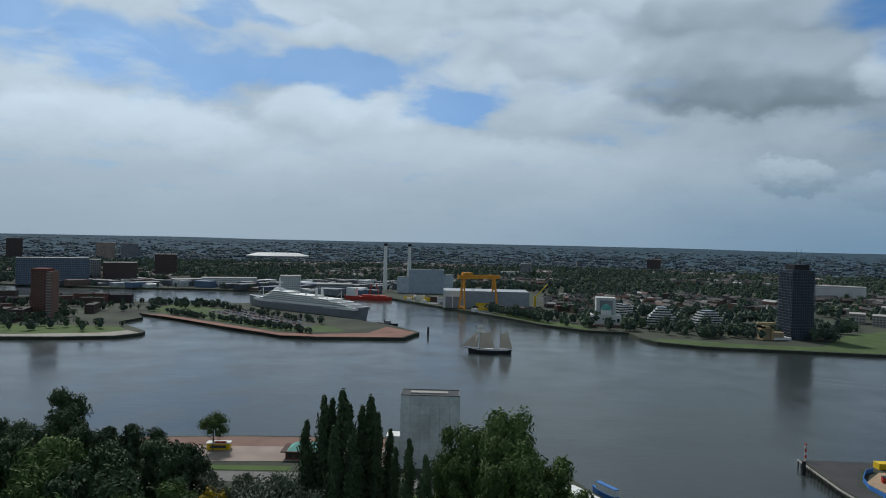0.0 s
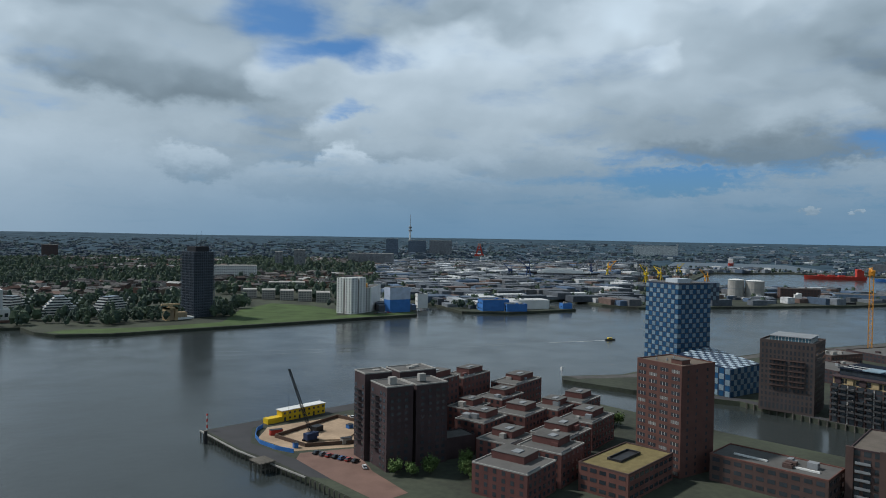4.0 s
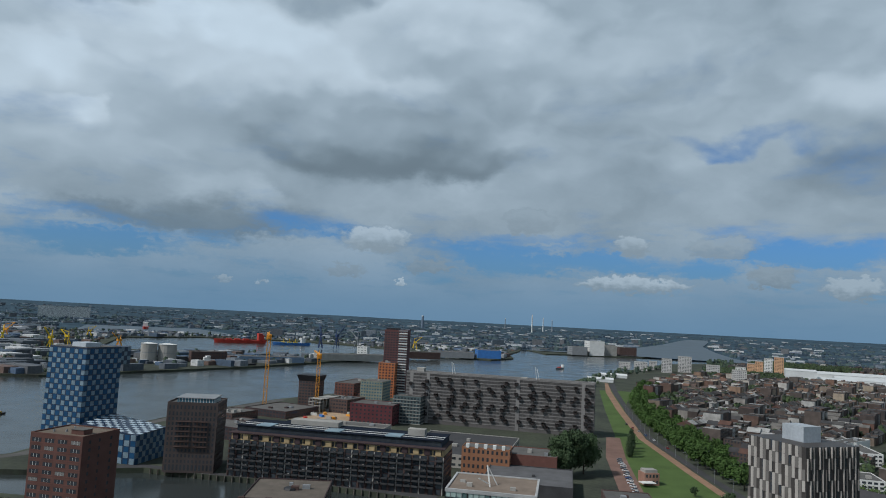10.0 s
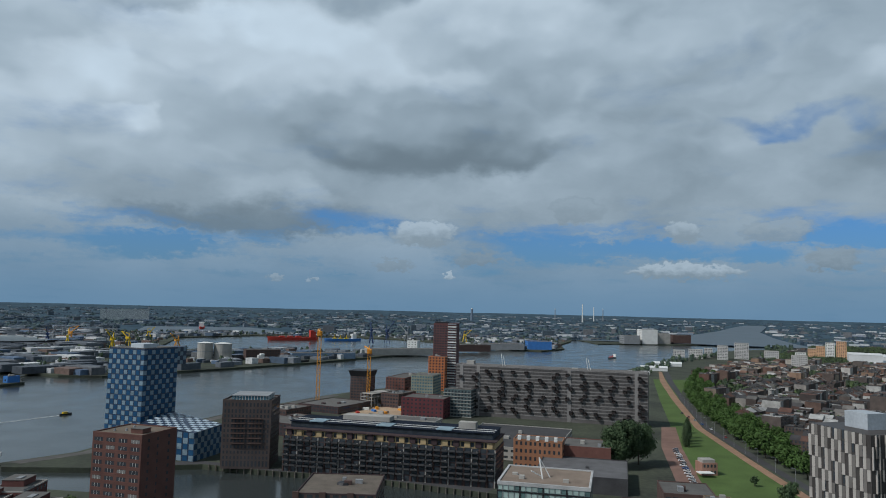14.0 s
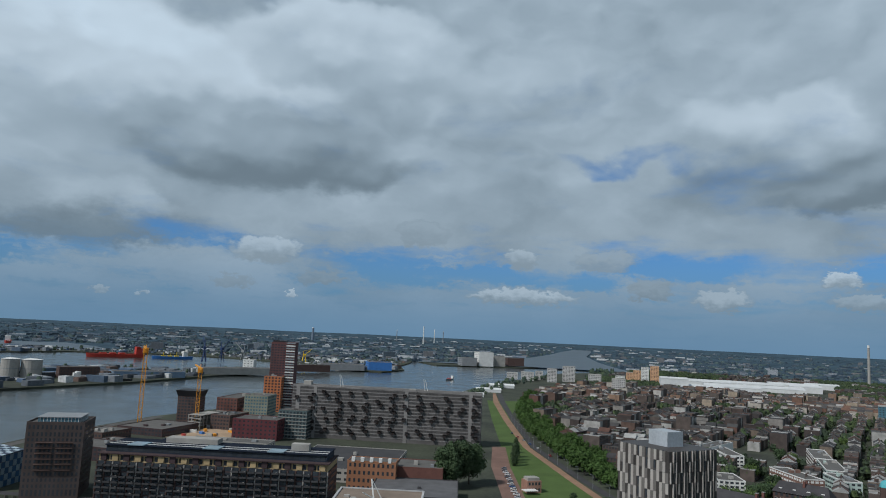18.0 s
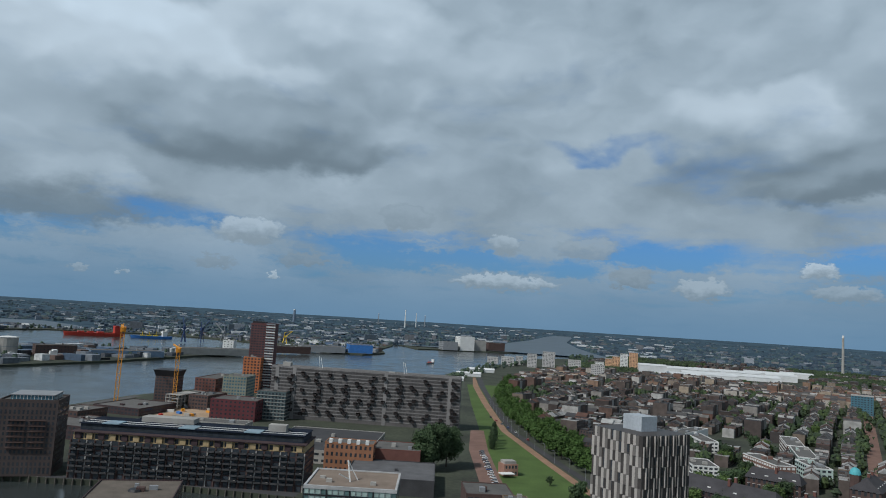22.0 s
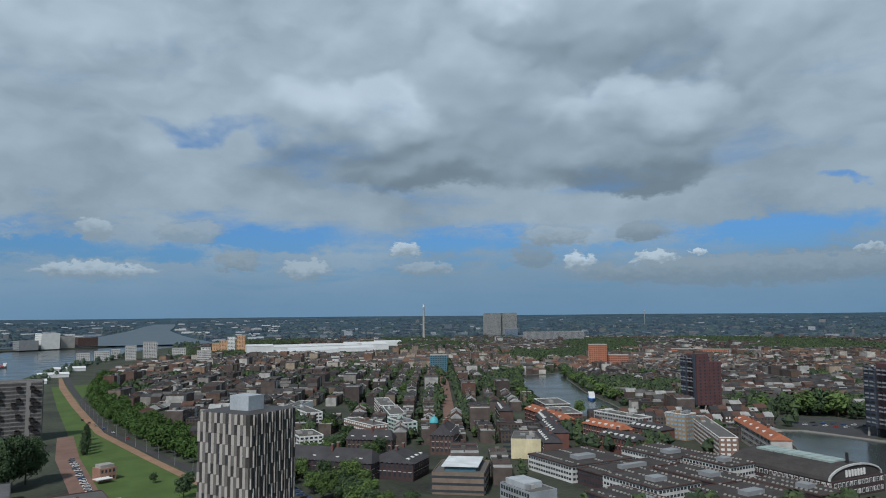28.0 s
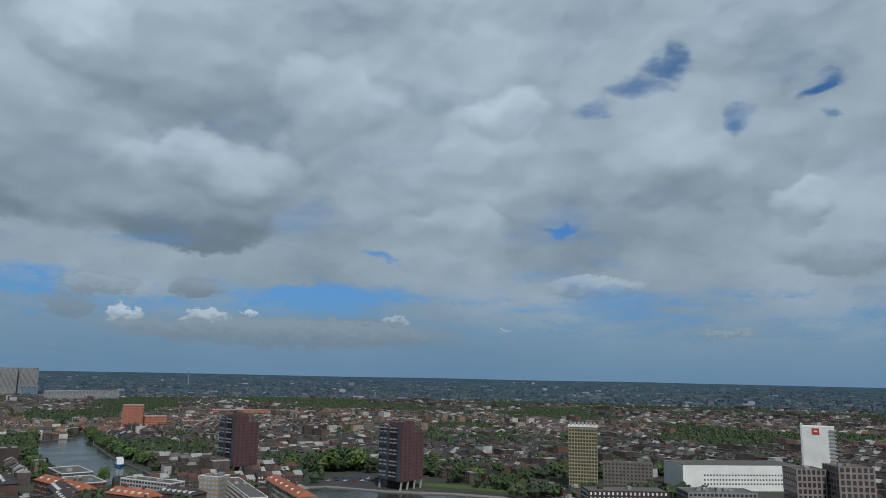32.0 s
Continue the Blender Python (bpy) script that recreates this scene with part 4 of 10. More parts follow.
for x, y in [(1.95, 3.8 + 1.75 * k) for k in range(12)] + [(3.0 + 2.0 * k, 2.95) for k in range(10)]:
    o = new("mullion", mullion)
    o.parent, o.matrix_basis = bt, pose(x, y, 0)
for lo, hi, rows, size in ((0.5, 5, 1, (1.1, 3.2)), (5, 14.5, 3, (0.95, 1.7)), (32, 39.5, 2, (0.95, 2.2))):
    place_windows(bt, "x0", 27, 29, lo, hi, 13, rows, size, GLASS, sill=0.2)
place_windows(bt, "y0", 27, 29, 3, 39, 8, 11, (0.7, 1.9), GLASS, sill=0.2)
for j in range(6):
    z = 14.8 + j * 2.9
    place_windows(bt, "x0", 27, 29, z, z + 2.9, 13, 1, (1.0, 1.7), GLASS, sill=0.25)
    for y0, y1 in ((5, 13.5), (15, 23.5)):
        part("balcony", Shape().box(-1.3, y0, z, 0.05, y1, z + 0.2).box(-1.3, y0, z + 0.85, -1.22, y1, z + 1.0).box(-1.3, y0, z + 0.45, -1.24, y1, z + 0.52), BROWNBRICK, bt)

# ---- long balcony lofts in a converted warehouse ----
f, l = (401, -1), (423, 124)
LD, LW = 127.0, 30.0
loft = thing("balcony_loft_building", f[0], f[1], 3, corner_turn(f, l), "long converted warehouse with tiers of dark balconies", "warehouse")
YELLOWBRICK = mat("yellow_brick", (0.36, 0.27, 0.15), 0.9, var=0.2, scale=0.2, fine=3.0)
part("wall", Shape().box(0, 0, 0, LW, LD, 20.5), DARKBRICK, loft)
part("upper_wall", Shape().box(1.2, 0.4, 20.5, LW, LD - 0.4, 24.5), YELLOWBRICK, loft)
part("roof_edge", Shape().box(-0.6, -0.5, 24.5, LW, LD + 0.5, 25.0), DARKBRICK, loft)
part("penthouse", Shape().box(5, 2, 25, LW - 1, LD - 2, 28.4), mat("blue_black_zinc", (0.022, 0.030, 0.045), 0.8, var=0.2), loft)
part("penthouse_glazing", Shape().wall((5, LD - 2), (5, 2), 25, 28.4, 42, 1, 2.5, 2.4, 0.06, 0.2), GLASS, loft, kind="stuff")
part("upper_windows", Shape().wall((1.2, LD - 0.4), (1.2, 0.4), 20.6, 24.4, 46, 1, 1.9, 2.6, 0.07, 0.14), GLASS, loft, kind="stuff")
part("roof", Shape().box(4.2, 1.4, 28.4, LW - 0.4, LD - 1.4, 28.8), mat("dark_metal_roof", (0.016, 0.021, 0.032), 0.85, var=0.25, spec=0.02), loft)
part("roof_line", Shape().box(9, 2, 28.8, 9.25, LD - 2, 29.1).box(15, 2, 28.8, 15.25, LD - 2, 29.1), WHITE, loft)
for y in (26, 62, 104):
    part("glass_roof", Shape().box(4, y, 28.85, 15, y + 9, 29.35), mat("glass_canopy", (0.20, 0.28, 0.33), 0.2, var=0.2), loft)
part("roof_house", Shape().box(14, 14, 28.8, 20, 24, 32.5).box(21, 16, 28.8, 25, 22, 31), CONC, loft)
part("roof_house", Shape().box(20, 68, 28.8, 29, 98, 31.6), CONC, loft)
bal = Shape().box(-2.0, -1.9, 0, 0.05, 1.9, 0.22).box(-2.0, -1.9, 0.22, -1.93, 1.9, 1.05).box(-1.93, -1.9, 0.22, 0, -1.84, 1.05).box(-1.93, 1.84, 0.22, 0, 1.9, 1.05).mesh("balcony", mat("dark_balcony_steel", (0.05, 0.05, 0.052), 0.5, isle=0.4))
opening = pane_mesh(3.1, 2.3, 0.05, GLASS)
clutter = Shape().box(-1.5, -0.9, 0.22, -0.8, -0.2, 0.95).box(-1.4, 0.5, 0.22, -0.9, 1.3, 0.8).mesh("balcony_furniture", mat("pale_furniture", (0.35, 0.33, 0.3), 0.8, isle=0.6))
NB = 29
for i in range(NB):
    y = LD * (i + 0.5) / NB
    for j in range(6):
        z = 3.6 + j * 2.95
        o = new("window", opening)
        o.parent, o.matrix_basis = loft, pose(0 if j < 5 else 0, y, z + 0.1, 0, 0, -90)
        if j < 6 and (i * 7 + j * 3) % 11:
            o = new("balcony", bal)
            o.parent, o.matrix_basis = loft, pose(0, y, z - 0.1)
            if (i * 5 + j * 2) % 4 == 0:
                o2 = new("balcony_furniture", clutter)
                o2.parent, o2.matrix_basis = o, pose(0, 0, 0)
    o = new("doorway", pane_mesh(2.4, 2.9, 0.06, GLASS))
    o.parent, o.matrix_basis = loft, pose(0, y, 0.1, 0, 0, -90)
for i in range(NB + 1):
    y = LD * i / NB
    part("pier_column", Shape().box(-0.45, y - 0.3, 0, 0.05, y + 0.3, 20.5), CONC if i % 3 == 0 else BROWNBRICK, loft)
for i in range(20):
    y = LD * (i + 0.5) / 20
    part("dormer", Shape().box(0.2, y - 1.6, 21.0, 1.3, y + 1.6, 24.3), DARKBRICK if i % 2 else YELLOWBRICK, loft)
part("end_windows", joined_windows(LW, LD, ("y0",), 1, 20.5, 3.2, 3.0, (1.2, 1.8)), GLASS, loft, kind="stuff")

# ---- big slab with scattered balcony boxes ----
f, l = (632, -133), (674, 35)
SD, SH = 173.0, 46.0
slab = thing("apartment_slab", f[0], f[1], 3, corner_turn(f, l), "huge grey apartment slab with dark boxed balconies", "apartment block")
SLABW = mat("grey_brown_cladding", (0.105, 0.098, 0.096), 0.7, var=0.25, scale=0.06, fine=1.0)
SLABL = mat("pale_slab_bands", (0.205, 0.196, 0.192), 0.7, var=0.2, scale=0.05, fine=1.0)
part("wall", Shape().box(0, 0, 0, 16, SD, SH), SLABW, slab)
part("roof", Shape().box(0.4, 0.4, SH, 15.6, SD - 0.4, SH + 0.2), BITUMEN, slab)
part("parapet", parapet(16, SD, SH, 0.8, 0.4), SLABL, slab)
NF = 14
SLABGLASS = mat("dull_slab_glazing", (0.055, 0.053, 0.053), 0.4, var=0.3, scale=0.3, isle=0.4)
for j in range(NF + 1):
    part("floor_band", Shape().box(-0.25, 0.3, 3.2 + j * 3.0, 0.1, SD - 0.3, 3.85 + j * 3.0), SLABL, slab)
for j in range(NF):
    part("window_row", Shape().wall((0, SD), (0, 0), 4.0 + j * 3.0, 6.2 + j * 3.0, 58, 1, 2.5, 1.1, 0.05, 0.2, 0.12), SLABGLASS, slab, kind="stuff")
for y in (8, 66, 150, 166):
    part("stair_strip", Shape().box(-0.4, y, 0, 0.1, y + 3.2, SH), SLABL, slab)
boxb = Shape().box(-2.4, -1.5, -0.2, 0, 1.5, 0.1).box(-2.4, -1.5, 0.1, -2.2, 1.5, 1.3).box(-2.4, -1.5, 0.1, 0, -1.35, 2.4).box(-2.4, 1.35, 0.1, 0, 1.5, 2.4).box(-2.4, -1.5, 2.4, 0, 1.5, 2.6).mesh("balcony", mat("dark_brown_steel", (0.034, 0.027, 0.026), 0.5, var=0.2))
# the boxes climb in staggered strings, three to five storeys long
random.seed(11)
for c in range(14):
    y, j, side = 5.5 + c * 12.4, random.randrange(2), random.choice((-1, 1))
    while j < NF - 1:
        for k in range(random.choice((2, 3, 3, 4)) if c % 2 == 0 else random.choice((1, 2, 2))):
            if j < NF - 1:
                o = new("balcony", boxb)
                o.parent = slab
                o.matrix_basis = pose(0, y + side * (1.6 if k % 2 else -1.6), 4.2 + j * 3.0)
            j += 1
        j += random.choice((1, 1, 2)) if c % 2 == 0 else random.choice((2, 3))
        side = -side
part("roof_house", Shape().box(3, SD - 16, SH, 10, SD - 9, SH + 4).box(3, 60, SH, 9, 66, SH + 1.5), CONC, slab)
for y in (52, 130):
    part("mast", Shape().beam((6, y, SH), (7, y + 1.5, SH + 11), 0.35).beam((6, y - 2.5, SH), (7, y, SH + 10), 0.3), WHITE, slab)

# ---- glass office with a mast on its roof ----
of = thing("glass_office", 319, -42, 3, corner_turn((319, -42), (326, -1)), "glass-fronted office with brown roof and steel mast", "office")
OD, OW, OH = 41.0, 36.0, 21.0
part("wall", Shape().box(0.3, 0.3, 0, OW, OD, OH), mat("teal_glass", (0.09, 0.15, 0.15), 0.2, var=0.3, scale=0.2, spec=0.8), of)
part("roof", Shape().box(1, 1, OH, OW - 1, OD - 1, OH + 0.2), mat("brown_roofing", (0.19, 0.15, 0.12), 0.9, var=0.2), of)
part("roof_frame", Shape().box(0, 0, OH - 0.8, OW, 1, OH + 0.7).box(0, OD - 1, OH - 0.8, OW, OD, OH + 0.7).box(0, 1, OH - 0.8, 1, OD - 1, OH + 0.7).box(OW - 1, 1, OH - 0.8, OW, OD - 1, OH + 0.7), mat("pale_grey_metal", (0.36, 0.36, 0.36), 0.5), of)
for j in range(6):
    part("floor_edge", Shape().box(0, 0.2, j * 3.5 - 0.2, 0.4, OD - 0.2, j * 3.5 + 0.4), BLACK, of)
for i in range(17):
    y = OD * i / 16
    part("mullion", Shape().box(0.05, max(0.1, y - (0.35 if i % 4 == 0 else 0.12)), 0, 0.38, min(OD, y + (0.35 if i % 4 == 0 else 0.12)), OH - 0.8), BLACK if i % 4 == 0 else STEEL, of)
for j in range(6):
    for i in range(16):
        if (i * 3 + j * 5) % 4 != 1:
            o = new("pane", pane_mesh(2.1, 2.6, 0.03, mat("pale_reflecting_glass", (0.28, 0.36, 0.34), 0.15, var=0.3, isle=0.7, spec=0.8)))
            o.parent, o.matrix_basis = of, pose(0.3, OD * (i + 0.5) / 16, j * 3.5 + 0.6, 0, 0, -90)
part("mast", Shape().beam((12, 22, OH), (16, 24, OH + 9), 0.5).beam((17, 19, OH), (16, 24, OH + 9), 0.5).beam((10, 27, OH + 4), (13, 22, OH + 1), 0.5), WHITE, of)
for a, b, c in ((8, 10, 1.6), (9, 30, 1.8), (16, 34, 1.2)):
    part("roof_unit", Shape().box(a, b, OH, a + 2, b + 2.5, OH + c), CONC, of)

# ---- behind the lofts ----
block("red_brick_block", (770, 95), -15, 60, 22, 22, BRICK, "red brick apartment block on the far quay", "apartment block", storey=3, bay=3.5)
rt = thing("round_top_building", 735, 128, 3, -10, "dark building with a flared glass crown", "apartment block")
part("wall", Shape().box(0, 0, 0, 20, 20, 26), BROWNBRICK, rt)
part("crown", Shape().prism([(0, 0), (20, 0), (20, 20), (0, 20)], 26, 32, [(-2, -2), (22, -2), (22, 22), (-2, 22)]), BLACK, rt)
part("windows", joined_windows(20, 20, ("y0", "x0"), 0, 26, 3, 3, (2, 1.6)), GLASS, rt, kind="stuff")
block("green_glass_block", (742, 62), -12, 30, 24, 28, mat("sage_cladding", (0.20, 0.21, 0.17), 0.7), "sage green apartment block with glazed balconies", "apartment block", storey=3, bay=3, win=BLUEGLASS)
block("orange_brick_tower", (858, 58), -8, 26, 20, 40, mat("orange_brick", (0.40, 0.14, 0.06), 0.9, var=0.2), "bright orange brick block with square windows", "apartment block", storey=3.2, bay=4, size=(2, 1.8))
rtw = thing("slim_red_tower", 872, 46, 3, -8, "slim dark red residential tower with stacked floors", "tower block")
part("wall", Shape().box(0, 0, 0, 22, 28, 80), mat("maroon_cladding", (0.10, 0.045, 0.045), 0.7), rtw)
for j in range(25):
    part("floor_band", Shape().box(-0.5, -0.6, 4 + j * 3.1, 0.1, 10, 5.4 + j * 3.1), WHITE if j % 2 else STEEL, rtw)
part("windows", joined_windows(22, 28, ("x0",), 2, 78, 3.1, 3.4, (2.1, 1.5)), GLASS, rtw, kind="stuff")
part("roof_house", Shape().box(3, 12, 80, 16, 27, 82), BLACK, rtw)
block("dark_red_block", (640, 44), -14, 30, 40, 17, mat("wine_cladding", (0.10, 0.03, 0.035), 0.7), "dark wine-red block with a flat roof", "apartment block", storey=3.2, bay=4)
st = block("striped_block", (655, 20), -14, 20, 26, 24, mat("grey_green_glass", (0.08, 0.11, 0.115), 0.3), "glazed block with white floor bands", "apartment block", storey=3, bay=3, units=0)
for j in range(8):
    part("floor_band", Shape().box(-0.5, -0.5, j * 3, 20, 26.5, j * 3 + 0.5), CONC, st)
block("low_dark_hall", (545, 84), -12, 30, 46, 9, mat("dark_roofed_wall", (0.12, 0.12, 0.125), 0.8), "low hall with dark roof behind the lofts", "hall", roof=mat("dark_metal_roof", (0.016, 0.021, 0.032)), storey=4, bay=5, size=(3, 1.5))
block("low_white_hall", (500, 40), -12, 18, 56, 19, CONC, "pale hall with stepped roof behind the lofts", "hall", storey=4, bay=5, size=(3, 1.5))
block("flat_hall", (470, -40), -13, 90, 70, 8, CONC, "broad low hall with grey roof before the slab", "hall", storey=4, bay=5, size=(3, 1.5), roof=ASPHALT)
bw = block("old_brick_warehouse", (446, -42), -11, 16, 30, 18, mat("orange_brown_brick", (0.27, 0.13, 0.075), 0.9, var=0.2), "old orange brick warehouse with arched windows and dormers", "warehouse", storey=4.2, bay=3.0, size=(1.3, 2.2), units=0)
for i in range(5):
    part("dormer", Shape().box(-0.3, 3 + i * 5.6, 18, 2.5, 5 + i * 5.6, 20.5), WHITE, bw)
rb = block("red_brick_hall", (451, -72), -11, 30, 30, 14, BRICK, "red brick hall with open white garage bays", "hall", storey=14, bay=40, size=(0.5, 0.5), faces=())
for i in range(4):
    part("garage_bay", Shape().box(-0.1, 2 + i * 7, 0.5, 0.2, 8 + i * 7, 3.6), WHITE, rb)
    part("bay_opening", Shape().box(-0.2, 2.7 + i * 7, 0.6, 0.0, 7.3 + i * 7, 3.0), BLACK, rb)
block("grey_hall", (395, -72), -10, 50, 50, 8.5, mat("dark_grey_cladding", (0.055, 0.055, 0.058), 0.7), "dark grey flat hall", "hall", faces=(), units=1, roof=mat("grey_felt", (0.10, 0.10, 0.105), 0.9))
block("brick_office", (352, -105), -6, 26, 24, 12, BROWNBRICK, "brown brick office with flat grey roof", "office", storey=3.6, bay=3.4, size=(2.4, 1.6))
block("low_brown_block", (310, -92), -6, 30, 36, 12, DARKBRICK, "low dark brick block with stepped roof", "building", storey=3.6, bay=4, size=(2.4, 1.6))
block("tan_block", (330, -108), -6, 18, 12, 13, mat("tan_brick", (0.16, 0.12, 0.085), 0.9), "tan brick stair block", "building", faces=())

# quay works behind the lofts: sand, frames and low sheds
land("quay_works", [(620, 128), (690, 150), (735, 110), (800, 70), (700, 60), (655, 86)], 3.06, SAND, 2.9, "orange sand of the quay building site", "building site")
land("quay_walk", [(416, 290), (452, 265), (520, 259), (640, 233), (790, 177), (785, 168), (636, 224), (518, 250), (450, 256), (414, 280)], 3.07, mat("dark_quay_paving", (0.085, 0.082, 0.078), 0.9, var=0.3), 2.9, "dark paved river quay", "pavement")
random.seed(63)
for x, y, w, d, h, m in ((648, 140, 52, 46, 6, DARKBRICK), (606, 176, 34, 26, 8, BROWNBRICK), (560, 196, 30, 22, 6, DARKBRICK), (700, 92, 34, 20, 13, BROWNBRICK), (740, 112, 30, 18, 9, CONC), (770, 84, 36, 20, 12, BRICK), (530, 150, 30, 40, 9, DARKBRICK), (560, 150, 28, 30, 7, BROWNBRICK), (820, 96, 26, 30, 14, DARKBRICK), (860, 60, 30, 26, 12, BROWNBRICK)):
    block("quay_block", (x, y), -24, w, d, h, m, "low brick block on the river quay", "building", storey=3.2, bay=3.4, size=(2.0, 1.5), units=3)
fr = thing("concrete_frame", 700, 118, 3, -24, "bare concrete frame of a building under construction", "building shell")
for i in range(4):
    part("floor_slab", Shape().box(0, 0, 3 + i * 3.2, 34, 14, 3.3 + i * 3.2), CONC, fr)
for i in range(7):
    for y in (0.4, 13.2):
        part("column", Shape().box(i * 5.5, y, 0, i * 5.5 + 0.5, y + 0.5, 13), CONC, fr)
for k in range(16):
    x, y = rnd(632, 730), rnd(84, 128)
    b = thing("site_container", x, y, 3.1, rnd(0, 90), random.choice(("small site container on the sand", "pale stacked building material on the sand")), "container", "quay works")
    part("body", Shape().box(-3, -1.2, 0, 3, 1.2, rnd(1.5, 2.7)), random.choice((BLUE, WHITE, ORANGE, CONC, STEEL, RED)), b)

# ---- patterned metal tower ----
mt = thing("patterned_tower", 152, -75, 3, -70.5, "tall tower clad in grey and pale folded metal panels", "tower block")
MW, MD, MH = 15.0, 16.4, 74.0
part("wall", Shape().box(0, 0, 0, MW, MD, MH), mat("dark_bronze_cladding", (0.055, 0.05, 0.048), 0.5, var=0.3), mt)
part("roof", Shape().box(0.3, 0.3, MH - 0.8, MW - 0.3, MD - 0.3, MH - 0.6), BITUMEN, mt)
part("penthouse", Shape().box(5, 5.5, MH - 0.6, 10, 11.5, MH + 3.4), mat("pale_blue_grey_metal", (0.34, 0.37, 0.40), 0.5), mt)
PALE = mat("pale_metal_panels", (0.36, 0.335, 0.31), 0.5, var=0.15, isle=0.35)
MIDG = mat("grey_metal_panels", (0.14, 0.13, 0.122), 0.45, var=0.2, isle=0.35)
FLOORS, BAYS = 32, 18
fh = MH / FLOORS
random.seed(5)


def fold(cx, z, h, w):
    return [(cx - w / 2, -0.02, z), (cx + w / 2, -0.02, z), (cx + w / 2, -0.02, z + h), (cx - w / 2, -0.02, z + h), (cx - w / 2, -0.42, z), (cx + w / 2, -0.12, z), (cx + w / 2, -0.12, z + h), (cx - w / 2, -0.42, z + h)]


FOLD_F = [(4, 5, 6, 7), (0, 4, 7, 3), (5, 1, 2, 6), (7, 6, 2, 3), (0, 1, 5, 4)]
fw = MW / BAYS
fold_p = Shape().add(fold(0, 0, fh * 0.98, fw * 0.62), FOLD_F).mesh("panel", PALE)
fold_g = Shape().add(fold(0, 0, fh * 0.98, fw * 0.62), FOLD_F).mesh("panel", MIDG)
rest_p, rest_g = Shape(), Shape()
for face in (0, 1):
    length = MW if face == 0 else MD
    for j in range(FLOORS):
        for i in range(BAYS):
            q = (i + j * 3 + (j // 3) * 2) % 7
            v = 0 if q in (0, 2, 5) else 1 if q in (3, 6) else 2
            if v == 2:
                continue
            c, z = (i + 0.5) * length / BAYS, j * fh
            if j >= FLOORS - 13:
                o = new("panel", fold_p if v == 0 else fold_g)
                o.parent, o.matrix_basis = mt, pose(c, 0, z) if face == 0 else pose(0, MD - c, z, 0, 0, -90)
            else:
                vs = fold(c, z, fh * 0.98, fw * 0.62)
                if face:
                    vs = [(b, MD - a, k) for a, b, k in vs]
                (rest_p if v == 0 else rest_g).add(vs, FOLD_F)
part("lower_pale_panels", rest_p, PALE, mt, kind="stuff")
part("lower_grey_panels", rest_g, MIDG, mt, kind="stuff")
for face in (0, 1):
    part("windows", Shape().wall((0, 0), (MW, 0), 0, MH, 6, FLOORS, 0.5, 1.9, 0.1, 0.2) if face == 0 else Shape().wall((0, MD), (0, 0), 0, MH, 6, FLOORS, 0.5, 1.9, 0.1, 0.2), GLASS, mt, kind="stuff")

# ---- trees ----
LEAF = mat("green_leaves", (0.050, 0.080, 0.027), 0.75, var=0.45, scale=0.35, fine=2.5, isle=0.5, tint=(0.072, 0.112, 0.034))
LEAF_D = mat("dark_leaves", (0.040, 0.064, 0.030), 0.75, var=0.45, scale=0.35, fine=2.5, isle=0.5)
LEAF_P = mat("poplar_leaves", (0.052, 0.078, 0.036), 0.75, var=0.4, scale=0.35, fine=2.5, isle=0.5)
LEAF_G = mat("silver_leaves", (0.085, 0.10, 0.07), 0.75, var=0.35, scale=0.35, fine=2.5, isle=0.4)
LEAF_Y = mat("yellow_leaves", (0.30, 0.22, 0.015), 0.75, var=0.3, scale=0.35, fine=2.5, isle=0.4)
BARK = mat("bark", (0.06, 0.05, 0.04), 0.95, var=0.3, fine=4.0)


